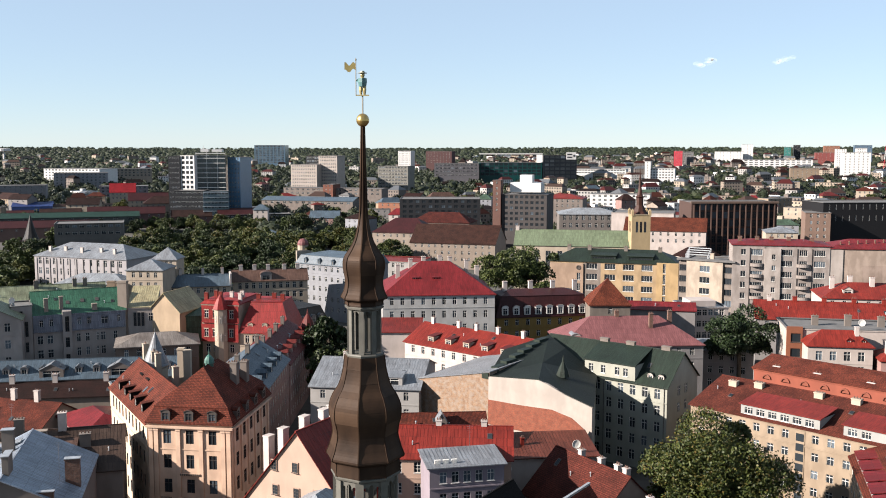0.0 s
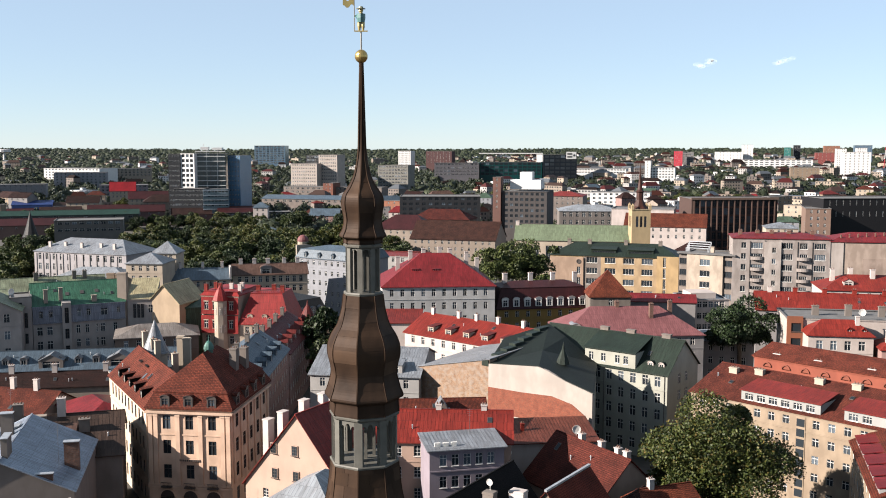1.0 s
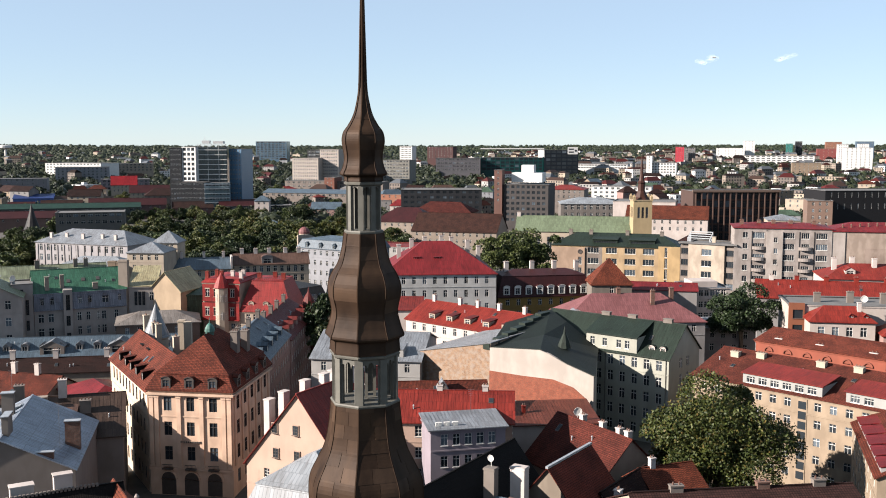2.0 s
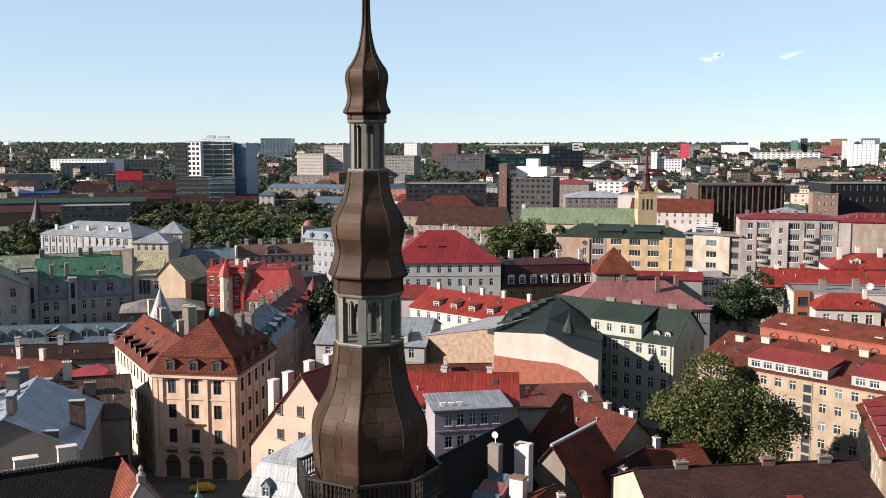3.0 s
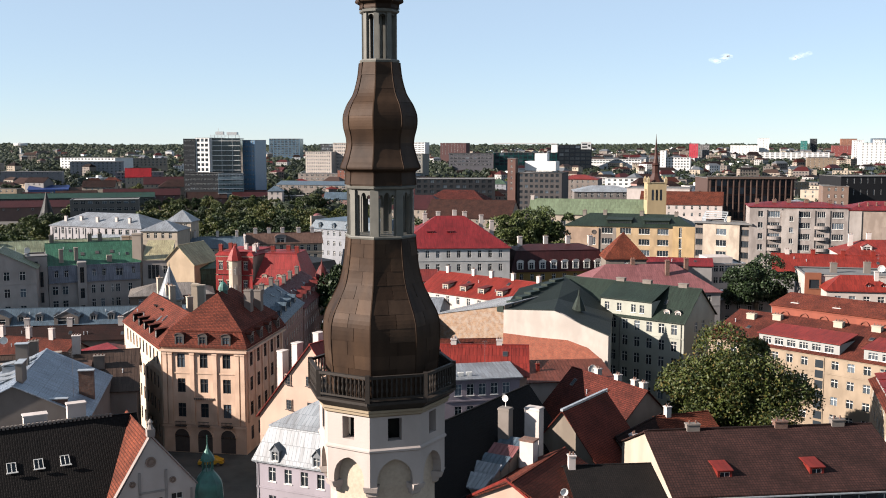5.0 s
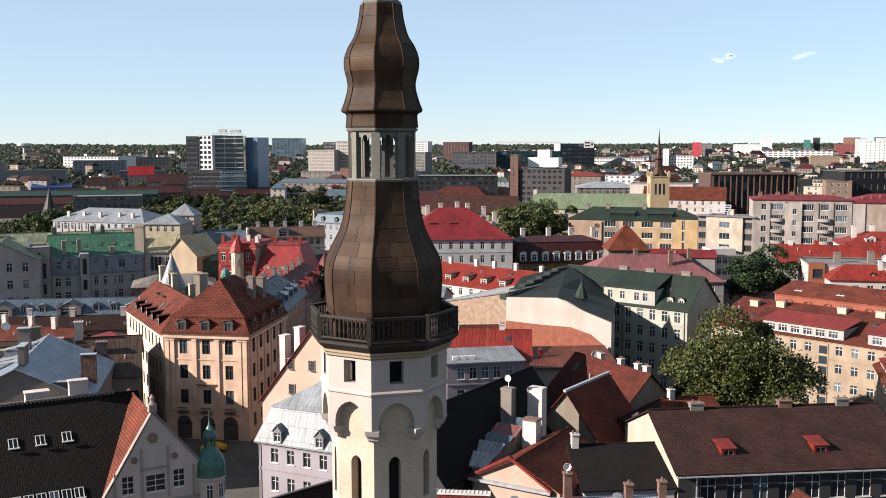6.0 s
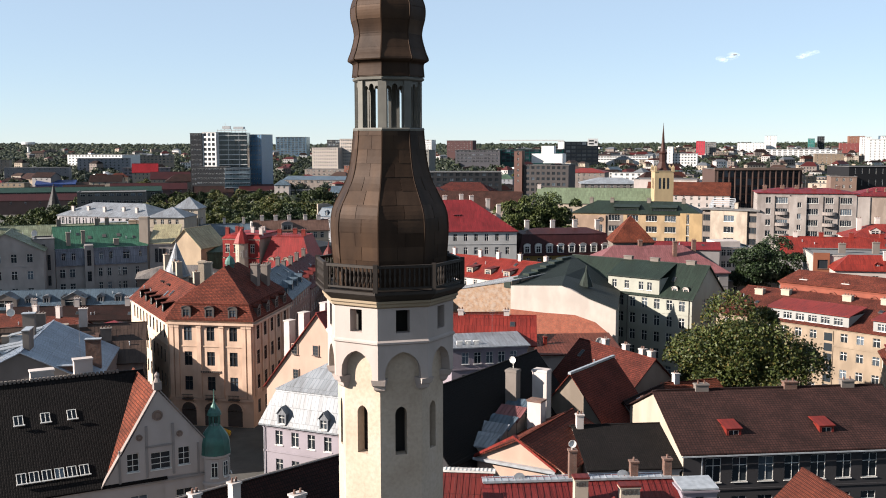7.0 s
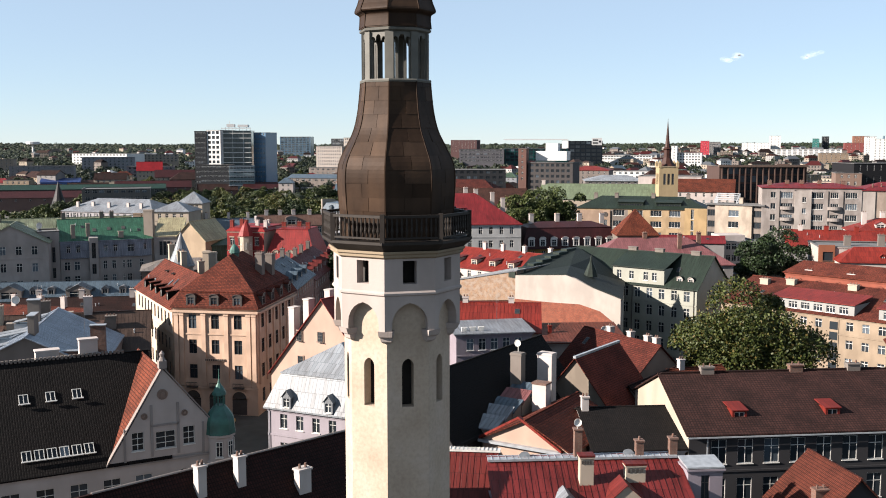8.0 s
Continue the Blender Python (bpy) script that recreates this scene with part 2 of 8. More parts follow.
def window_data(w, h, style, frame_mat, glass=None):
    """Frame and pane for an opening w by h in the plane x, z that faces -y; its centre is the origin."""
    key = (round(w, 2), round(h, 2), style, frame_mat.name)
    if key in _win:
        return _win[key]
    fr, t = Mesh(), 0.055
    y0, y1 = 0.10, 0.17
    fr.box(-w / 2, -w / 2 + t, y0, y1, -h / 2, h / 2)
    fr.box(w / 2 - t, w / 2, y0, y1, -h / 2, h / 2)
    fr.box(-w / 2 + t, w / 2 - t, y0, y1, -h / 2, -h / 2 + t)
    fr.box(-w / 2 + t, w / 2 - t, y0, y1, h / 2 - t, h / 2)
    cols = {"two": 2, "cross": 2, "three": 3, "six": 2, "one": 1}[style]
    for k in range(1, cols):
        x = -w / 2 + w * k / cols
        fr.box(x - 0.03, x + 0.03, y0 + 0.01, y1, -h / 2 + t, h / 2 - t)
    bars = {"two": (), "cross": (0.68,), "three": (0.7,), "six": (0.33, 0.66), "one": ()}[style]
    for k in bars:
        z = -h / 2 + h * k
        fr.box(-w / 2 + t, w / 2 - t, y0 + 0.012, y1, z - 0.03, z + 0.03)
    fr.box(-w / 2 - 0.08, w / 2 + 0.08, -0.10, 0.02, -h / 2 - 0.10, -h / 2 - 0.01)
    pn = Mesh()
    pn.poly([(-w / 2 + 0.02, 0.15, -h / 2 + 0.02), (w / 2 - 0.02, 0.15, -h / 2 + 0.02), (w / 2 - 0.02, 0.15, h / 2 - 0.02), (-w / 2 + 0.02, 0.15, h / 2 - 0.02)])
    _win[key] = (fr.data("window", [frame_mat], False), pn.data("pane", [GLASS], False))
    return _win[key]


def put_window(parent, m, w, h, style="cross", frame_mat=None, single=False):
    if single:
        key = (round(w, 2), round(h, 2), "single", (frame_mat or WHITE).name)
        if key not in _win:
            one = Mesh()
            t = 0.055
            for x0, x1, z0, z1 in ((-w / 2, -w / 2 + t, -h / 2, h / 2), (w / 2 - t, w / 2, -h / 2, h / 2), (-t / 2, t / 2, -h / 2, h / 2)):
                one.box(x0, x1, 0.06, 0.18, z0, z1)
            if h > 1.2:
                one.box(-w / 2, w / 2, 0.07, 0.18, h * 0.16, h * 0.16 + 0.09)
            one.poly([(-w / 2, 0.16, -h / 2), (w / 2, 0.16, -h / 2), (w / 2, 0.16, h / 2), (-w / 2, 0.16, h / 2)], 1)
            _win[key] = one.data("window", [frame_mat or WHITE, GLASS], False)
        a = part("window", _win[key], None, parent)
        a.matrix_local = m
        return a
    fd, pd = window_data(w, h, style, frame_mat or WHITE)
    a = part("window", fd, None, parent)
    a.matrix_local = m
    part("pane", pd, None, a)
    return a


def ribbon_window(parent, m, w, h, lights, frame_mat=None):
    """A wide window of several lights over one pane, as a single mesh facing -y."""
    key = (round(w, 2), round(h, 2), lights, (frame_mat or WHITE).name)
    if key not in _win:
        one, t = Mesh(), 0.06
        one.box(-w / 2, w / 2, 0.12, 0.22, -h / 2, -h / 2 + t); one.box(-w / 2, w / 2, 0.12, 0.22, h / 2 - t, h / 2)
        for k in range(lights + 1):
            x = -w / 2 + t / 2 + (w - t) * k / lights
            one.box(x - t / 2, x + t / 2, 0.12, 0.22, -h / 2 + t, h / 2 - t)
        one.poly([(-w / 2, 0.2, -h / 2), (w / 2, 0.2, -h / 2), (w / 2, 0.2, h / 2), (-w / 2, 0.2, h / 2)], 1)
        one.box(-w / 2 - 0.1, w / 2 + 0.1, -0.12, 0.02, -h / 2 - 0.14, -h / 2 - 0.02)
        _win[key] = one.data("window", [frame_mat or WHITE, GLASS], False)
    a = part("window", _win[key], None, parent)
    a.matrix_local = m
    return a


def wall_panel(ob, name, u0, u1, z0, z1, proud, mat, wins, label="", frame_mat=None):
    """A stretch of front wall set proud of the house, with its windows (u, z, width, height, lights)."""
    m = Mesh()
    facade(m, (u0, -proud), (1, 0), (0, -1), u1 - u0, z0, z1, [(u - w / 2 - u0, u + w / 2 - u0, z - h / 2, z + h / 2) for u, z, w, h, n in wins], 0.3)
    m.poly([(u0, 0, z0), (u0, -proud, z0), (u0, -proud, z1), (u0, 0, z1)])
    m.poly([(u1, -proud, z0), (u1, 0, z0), (u1, 0, z1), (u1, -proud, z1)])
    m.poly([(u0, -proud, z1), (u1, -proud, z1), (u1, 0, z1), (u0, 0, z1)])
    p = part(name, m, [mat], ob, label)
    for u, z, w, h, n in wins:
        ribbon_window(p, pose(u, -proud, z), w, h, n, frame_mat)
    return p


def facade(me, p0, e, n, width, z0, z1, holes, deep=0.22, mat=0):
    """A wall from p0 along e (unit, 2D) with outward normal n and rectangular holes (x0, x1, z0, z1) with reveals."""
    def P(x, z, k=0.0):
        return (p0[0] + e[0] * x - n[0] * k, p0[1] + e[1] * x - n[1] * k, z)
    xs = sorted({0.0, width, *[h[0] for h in holes], *[h[1] for h in holes]})
    zs = sorted({z0, z1, *[h[2] for h in holes], *[h[3] for h in holes]})
    for za, zb in zip(zs, zs[1:]):
        run = None
        for xa, xb in zip(xs, xs[1:]):
            mx, mz = (xa + xb) / 2, (za + zb) / 2
            if any(h[0] < mx < h[1] and h[2] < mz < h[3] for h in holes):
                if run is not None:
                    me.poly((P(run, za), P(xa, za), P(xa, zb), P(run, zb)), mat)
                    run = None
            elif run is None:
                run = xa
        if run is not None:
            me.poly((P(run, za), P(width, za), P(width, zb), P(run, zb)), mat)
    for a, b, c, d in holes:
        me.poly((P(a, c), P(a, c, deep), P(a, d, deep), P(a, d)), mat)
        me.poly((P(b, c), P(b, d), P(b, d, deep), P(b, c, deep)), mat)
        me.poly((P(a, c), P(b, c), P(b, c, deep), P(a, c, deep)), mat)
        me.poly((P(a, d), P(a, d, deep), P(b, d, deep), P(b, d)), mat)


def slab(me, pts, t, mat=0):
    """A thick plate whose upper face is pts (counter-clockwise from above)."""
    low = [(x, y, z - t) for x, y, z in pts]
    me.poly(pts, mat)
    me.poly(low[::-1], mat)
    for k in range(len(pts)):
        j = (k + 1) % len(pts)
        me.poly((low[k], low[j], pts[j], pts[k]), mat)


def roof_mesh(kind, w, d, ev, rise, o=0.45, h1=0.0, inset=1.4, t=0.16, hip=None):
    r, more = Mesh(), []
    if kind == "gable_x":
        s = rise / (d / 2)
        slab(r, [(-o, -o, ev - o * s + t), (w + o, -o, ev - o * s + t), (w + o, d / 2, ev + rise + t), (-o, d / 2, ev + rise + t)], t)
        r2 = Mesh(); more.append(("roof_slope", r2))
        slab(r2, [(w + o, d + o, ev - o * s + t), (-o, d + o, ev - o * s + t), (-o, d / 2 + 0.003, ev + rise + t), (w + o, d / 2 + 0.003, ev + rise + t)], t)
        rc = Mesh(); more.append(("ridge_cap", rc))
        rc.box(-o, w + o, d / 2 - 0.12, d / 2 + 0.12, ev + rise + t - 0.05, ev + rise + t + 0.08)
    elif kind == "gable_y":
        s = rise / (w / 2)
        slab(r, [(-o, -o, ev - o * s + t), (w / 2, -o, ev + rise + t), (w / 2, d + o, ev + rise + t), (-o, d + o, ev - o * s + t)], t)
        r2 = Mesh(); more.append(("roof_slope", r2))
        slab(r2, [(w / 2 + 0.003, -o, ev + rise + t), (w + o, -o, ev - o * s + t), (w + o, d + o, ev - o * s + t), (w / 2 + 0.003, d + o, ev + rise + t)], t)
        rc = Mesh(); more.append(("ridge_cap", rc))
        rc.box(w / 2 - 0.12, w / 2 + 0.12, -o, d + o, ev + rise + t - 0.05, ev + rise + t + 0.08)
    elif kind in ("hip", "mansard"):
        z, i, rings = ev, -o, []
        rings.append([(-o, -o, z - 0.1), (w + o, -o, z - 0.1), (w + o, d + o, z - 0.1), (-o, d + o, z - 0.1)])
        rings.append([(x, y, z + 0.12) for x, y, _ in rings[0]])
        if kind == "mansard":
            i = inset
            z = ev + h1
            rings.append([(i, i, z), (w - i, i, z), (w - i, d - i, z), (i, d - i, z)])
            rings.append([(i - 0.12, i - 0.12, z + 0.02), (w - i + 0.12, i - 0.12, z + 0.02), (w - i + 0.12, d - i + 0.12, z + 0.02), (i - 0.12, d - i + 0.12, z + 0.02)])
            rings.append([(x, y, z + 0.16) for x, y, _ in rings[-1]])
        r.loft(rings, 0, True, False)
        a = rings[-1]
        zt = z + rise
        if w >= d:
            k = (d / 2) * (0.9 if hip is None else hip)
            p, q = (k, d / 2, zt), (w - k, d / 2, zt)
            r.poly((a[0], a[1], q, p)); r.poly((a[1], a[2], q)); r.poly((a[2], a[3], p, q)); r.poly((a[3], a[0], p))
        else:
            k = (w / 2) * (0.9 if hip is None else hip)
            p, q = (w / 2, k, zt), (w / 2, d - k, zt)
            r.poly((a[0], a[1], p)); r.poly((a[1], a[2], q, p)); r.poly((a[2], a[3], q)); r.poly((a[3], a[0], p, q))
    elif kind == "shed":
        slab(r, [(-o, -o, ev + t), (w + o, -o, ev + t), (w + o, d + o, ev + rise + t), (-o, d + o, ev + rise + t)], t)
    else:
        r.box(0.3, w - 0.3, 0.3, d - 0.3, ev - 0.4, ev - 0.25)
        for b in ((-o * 0.3, w + o * 0.3, -o * 0.3, 0.3), (-o * 0.3, w + o * 0.3, d - 0.3, d + o * 0.3), (-o * 0.3, 0.3, 0.3, d - 0.3), (w - 0.3, w + o * 0.3, 0.3, d - 0.3)):
            r.box(*b, ev - 0.05, ev + 0.15)
    return [("roof_slope" if more else "roof", r)] + more


def chimney(house, x, y, z0, z1, w=0.9, d=0.7, mat=None, pots=2):
    c = Mesh()
    c.box(-w / 2, w / 2, -d / 2, d / 2, z0, z1 - 0.25)
    c.box(-w / 2 - 0.09, w / 2 + 0.09, -d / 2 - 0.09, d / 2 + 0.09, z1 - 0.25, z1 - 0.08)
    for k in range(pots):
        px = (k + 0.5) / pots * w - w / 2
        c.loft([ring(6, 0.13, z1 - 0.08, 0, px), ring(6, 0.10, z1 + 0.28, 0, px)], 1)
    ob = part("chimney", c, [mat or CHIM_WHITE, CHIM_BRICK], house)
    ob.location = (x, y, 0)
    return ob


def dormer(house, x, y, z, w=1.5, h=1.6, deep=2.5, rise=0.6, turn=0.0, wall=None, roof=None, style="cross", kind="gable", fm=None):
    """A dormer whose front stands at (x, y) with its sill at z and faces -y turned by turn."""
    m = Mesh()
    wn_, hn = w * 0.7, h * 0.78
    hole = [(w / 2 - wn_ / 2, w / 2 + wn_ / 2, 0.12, 0.12 + hn)]
    facade(m, (-w / 2, 0), (1, 0), (0, -1), w, 0, h, hole, 0.18)
    m.poly([(-w / 2, deep, 0), (-w / 2, 0, 0), (-w / 2, 0, h), (-w / 2, deep, h)])
    m.poly([(w / 2, 0, 0), (w / 2, deep, 0), (w / 2, deep, h), (w / 2, 0, h)])
    o = 0.14
    if kind == "gable":
        m.poly([(-w / 2, 0, h), (w / 2, 0, h), (0, 0, h + rise)])
        slab(m, [(-w / 2 - o, -o, h - 0.05), (0, -o, h + rise + 0.1), (0, deep, h + rise + 0.1), (-w / 2 - o, deep, h - 0.05)], 0.08, 1)
        slab(m, [(0.002, -o, h + rise + 0.1), (w / 2 + o, -o, h - 0.05), (w / 2 + o, deep, h - 0.05), (0.002, deep, h + rise + 0.1)], 0.08, 1)
    elif kind == "round":
        arc = [(w / 2 * 1.12 * math.cos(a), h - 0.05 + rise * math.sin(a)) for a in np.linspace(math.pi, 0, 9)]
        m.poly([(px, -0.002, pz) for px, pz in arc[::-1]])
        for (xa, za), (xb, zb) in zip(arc, arc[1:]):
            m.poly([(xa, -o, za), (xb, -o, zb), (xb, deep, zb), (xa, deep, za)], 1)
            m.poly([(xa, -o, za - 0.12), (xb, -o, zb - 0.12), (xb, -o, zb), (xa, -o, za)], 0)
    else:
        slab(m, [(-w / 2 - o, -o, h + 0.1), (w / 2 + o, -o, h + 0.1), (w / 2 + o, deep, h + rise + 0.1), (-w / 2 - o, deep, h + rise + 0.1)], 0.1, 1)
    ob = part("dormer", m, [wall or WHITE, roof or RED], house)
    ob.matrix_local = pose(x, y, z, 0, 0, turn)
    put_window(ob, pose(0, 0, 0.12 + hn / 2), wn_, hn, style, fm, house.location.y > 165)
    return ob


def place(fl, fr):
    e = Vector((fr[0] - fl[0], fr[1] - fl[1]))
    return Matrix.Translation((fl[0], fl[1], 0)) @ Matrix.Rotation(math.atan2(e.y, e.x), 4, "Z"), e.length


def house(name, label, fl, fr, d, eave, wall, roof, kind="gable_x", rise=4.0, front=None, left=None, right=None, sh=3.5, ww=1.1, wh=1.75,
          style="cross", trim=None, base=GROUND, category="house", group="", top=0.7, frame_mat=None, cornice=True, o=0.45, single=False, **roof_args):
    """A house on the line fl-fr (its front, towards the viewer), d deep; front, left, right: (columns, floors) of windows from the eave down."""
    mw, w = place(fl, fr)
    single = single or fl[1] > 165
    ob = new(name)
    ob.empty_display_size = 0.5
    ob.matrix_world = mw @ Matrix.Translation((0, 0, base))
    tagged(ob, label, category, group)
    ev = eave - base
    m = Mesh()
    spots = []
    for p0, e, n, width, spec, turn in (((0, 0), (1, 0), (0, -1), w, front, 0), ((w, 0), (0, 1), (1, 0), d, right, 90),
                                        ((w, d), (-1, 0), (0, 1), w, None, 180), ((0, d), (0, -1), (-1, 0), d, left, -90)):
        holes = []
        if spec:
            cols, floors = spec[:2]
            edge = spec[2] if len(spec) > 2 else 1.2
            step = (width - 2 * edge) / cols
            w1 = min(ww, step * 0.8)
            for c in range(cols):
                for k in range(floors):
                    x, z = edge + (c + 0.5) * step, ev - top - k * sh - wh / 2
                    if z - wh / 2 < 0.3:
                        continue
                    holes.append((x - w1 / 2, x + w1 / 2, z - wh / 2, z + wh / 2))
                    spots.append((p0[0] + e[0] * x, p0[1] + e[1] * x, z, turn, w1))
        facade(m, p0, e, n, width, 0, ev, holes)
    if kind == "gable_x":
        m.poly([(w, 0, ev), (w, d, ev), (w, d / 2, ev + rise)]); m.poly([(0, d, ev), (0, 0, ev), (0, d / 2, ev + rise)])
    elif kind == "gable_y":
        m.poly([(0, 0, ev), (w, 0, ev), (w / 2, 0, ev + rise)]); m.poly([(w, d, ev), (0, d, ev), (w / 2, d, ev + rise)])
    elif kind == "shed":
        m.poly([(w, 0, ev), (w, d, ev), (w, d, ev + rise)]); m.poly([(0, d, ev), (0, 0, ev), (0, d, ev + rise)])
        m.poly([(w, d, ev), (0, d, ev), (0, d, ev + rise), (w, d, ev + rise)])
    part("wall", m, [wall], ob)
    if front and fl[1] < 420 and category == "house" and front[1] > 1:
        zc_ = ev - top - wh - (sh - wh) * 0.5
        bm_ = Mesh(); bm_.box(0.0, w, -0.1, -0.004, zc_ - 0.1, zc_ + 0.12)
        part("string_course", bm_, [wall], ob)
    for nm, rm_ in roof_mesh(kind, w, d, ev, rise, o, **roof_args):
        part(nm, rm_, [roof], ob)
    if roof.name.startswith("sheet_metal") and kind in ("gable_x", "gable_y", "shed") and fl[1] < 300:
        sm = Mesh()
        run, half, span = (d, w / 2, d) if kind == "gable_y" else (w, d / 2, w)
        if kind == "shed":
            half = d
        sl = rise / half
        for k in range(int(span / 0.62)):
            u = 0.3 + k * 0.62
            lo_, hi_ = (-o * 0.95, ev - o * sl * (kind != "shed") + 0.16), (half, ev + rise + 0.16)
            sides = (0, 1) if kind == "gable_y" else (0,)
            for sd in sides:
                pts = []
                for q_, z_ in (lo_, hi_):
                    for du, dz in ((-0.018, 0.0), (0.018, 0.0), (0.018, 0.03), (-0.018, 0.03)):
                        a_, b_ = u + du, (q_ if sd == 0 else w - q_)
                        pts.append((b_, a_, z_ + dz) if kind == "gable_y" else (a_, b_, z_ + dz))
                sm.loft([pts[:4], pts[4:]], 0)
        tagged(part("standing_seam", sm, [roof], ob), kind="stuff")
    if kind == "gable_x" and 150 < fl[1] < 320 and w > 12:
        cr_ = random.Random(int(fl[0] * 10 + fl[1]))
        for k in range(2 + int(w / 12)):
            u, f_ = cr_.uniform(1.5, w - 1.5), cr_.uniform(0.3, 0.75)
            y_, z_ = d / 2 * f_, ev + rise * f_ + 0.16
            if k % 3 == 0:
                sk = Mesh()
                tl = rise / (d / 2)
                slab(sk, [(-0.4, -0.5, -0.5 * tl + 0.12), (0.4, -0.5, -0.5 * tl + 0.12), (0.4, 0.5, 0.5 * tl + 0.12), (-0.4, 0.5, 0.5 * tl + 0.12)], 0.14, 0)
                slab(sk, [(-0.32, -0.42, -0.42 * tl + 0.135), (0.32, -0.42, -0.42 * tl + 0.135), (0.32, 0.42, 0.42 * tl + 0.135), (-0.32, 0.42, 0.42 * tl + 0.135)], 0.02, 1)
                o2 = part("skylight", sk, [DARKFRAME, GLASS], ob)
            else:
                sk = Mesh()
                sk.loft([ring(7, 0.1, -0.3), ring(7, 0.1, 0.55), ring(7, 0.18, 0.56), ring(7, 0.02, 0.72)], 0)
                o2 = part("vent_pipe", sk, [FLASHING], ob)
            o2.location = (u, y_, z_)
    if cornice and kind not in ("gable_y",):
        c = Mesh()
        for z, k in ((ev - 0.42, 0.10), (ev - 0.24, 0.22)):
            c.box(-k, w + k, -k, 0.0, z, z + 0.17)
            if kind != "gable_x":
                c.box(w, w + k, 0.0, d, z, z + 0.17); c.box(-k, 0.0, 0.0, d, z, z + 0.17)
        part("cornice", c, [trim or wall], ob)
    for x, y, z, turn, w1 in spots:
        put_window(ob, pose(x, y, z, 0, 0, turn), w1, wh, style, frame_mat, single)
    return ob

# ---- ground ----
def ground_z(x, y):
    """Flat under the old town, rising slowly to a wooded ridge."""
    r = math.hypot(x, y)
    if r < 500:
        return GROUND
    k = (r - 500) / 4100
    return GROUND + 12 * min(1, (r - 500) / 1000) + 23 * k * k + 2.5 * math.sin(x / 700.0) * min(1, k * 2)


def ground_mat():
    m, nt, N, L, b = nodes_of("ground")
    co = N.new("ShaderNodeTexCoord").outputs["Object"]
    n1, n2 = noise_node(nt, 0.012, 5, co), noise_node(nt, 0.5, 5, co)
    a = ramp(nt, n1.outputs[0], [(0.42, (0.045, 0.042, 0.038)), (0.55, (0.030, 0.030, 0.024))])
    L.new(mix(nt, a, ramp(nt, n2.outputs[0], [(0.3, (0.7, 0.7, 0.7)), (0.7, (1.2, 1.2, 1.2))]), 1.0, "MULTIPLY"), b.inputs["Base Color"])
    b.inputs["Roughness"].default_value = 0.95
    return m


g = Mesh()
gx = [-4200, -3000, -2000, -1300, -800, -400, -150, 0, 150, 400, 800, 1300, 2000, 3000, 4200]
gy = [-400, 0, 150, 300, 500, 700, 900, 1200, 1500, 2000, 2500, 3000, 3600, 4200, 4700]
for xa, xb in zip(gx, gx[1:]):
    for ya, yb in zip(gy, gy[1:]):
        g.poly([(x, y, ground_z(x, y)) for x, y in ((xa, ya), (xb, ya), (xb, yb), (xa, yb))])
ground = part("ground", g, [ground_mat()])
tagged(ground, "grey cobbled and paved town ground with grass", "ground", kind="structure")

# ---- the town hall tower ----
TX, TY, TURN = -3.70, 46.25, radians(-96)
STONE = plaster((0.62, 0.55, 0.44), 0.4)
STONE_PALE = plaster((0.90, 0.825, 0.76), 0.4)


def rubble_mat():
    m, nt, N, L, b = nodes_of("rubble_limestone")
    co = N.new("ShaderNodeTexCoord").outputs["Object"]
    n1, n2 = noise_node(nt, 0.5, 6, co), noise_node(nt, 6, 6, co)
    vo = N.new("ShaderNodeTexVoronoi")
    vo.inputs["Scale"].default_value = 3.2
    L.new(co, vo.inputs["Vector"])
    a = ramp(nt, n1.outputs[0], [(0.3, (0.262, 0.206, 0.155)), (0.55, (0.308, 0.250, 0.193)), (0.75, (0.331, 0.276, 0.23))])
    L.new(mix(nt, a, ramp(nt, n2.outputs[0], [(0.3, (0.82, 0.8, 0.78)), (0.6, (1, 1, 1))]), 0.8, "MULTIPLY"), b.inputs["Base Color"])
    b.inputs["Roughness"].default_value = 0.92
    ad = N.new("ShaderNodeMath")
    ad.operation = "ADD"
    L.new(vo.outputs["Distance"], ad.inputs[0]); L.new(n2.outputs[0], ad.inputs[1])
    bump(nt, b, ad.outputs[0], 0.2, 0.04)
    return m


RUBBLE = rubble_mat()
tower = new("town_hall_tower")
tower.matrix_world = Matrix.Translation((TX, TY, GROUND))
tagged(tower, "slender octagonal limestone tower with a browned copper baroque spire", "tower")


def oct_ring(r, z):
    return ring(8, r, z - GROUND, TURN)


def pointed(w, h, n=6):
    """Outline of a pointed arch of width w and rise h, from its left foot to its right."""
    r = (w * w / 4 + h * h) / w
    top = math.acos((r - w / 2) / r)
    pts = [(-w / 2 + r - r * math.cos(a), r * math.sin(a)) for a in np.linspace(0, top, n)]
    pts[-1] = (0, h)
    return pts + [(-x, z) for x, z in pts[-2::-1]]


def face_frame(k, r):
    """Left foot, unit along, outward normal and width of the k-th face of the octagon with corner radius r."""
    a, b = TURN + k * math.pi / 4, TURN + (k + 1) * math.pi / 4
    p, q = Vector((r * math.cos(a), r * math.sin(a))), Vector((r * math.cos(b), r * math.sin(b)))
    e = (q - p)
    wdt = e.length
    e /= wdt
    return p, e, Vector((e.y, -e.x)), wdt


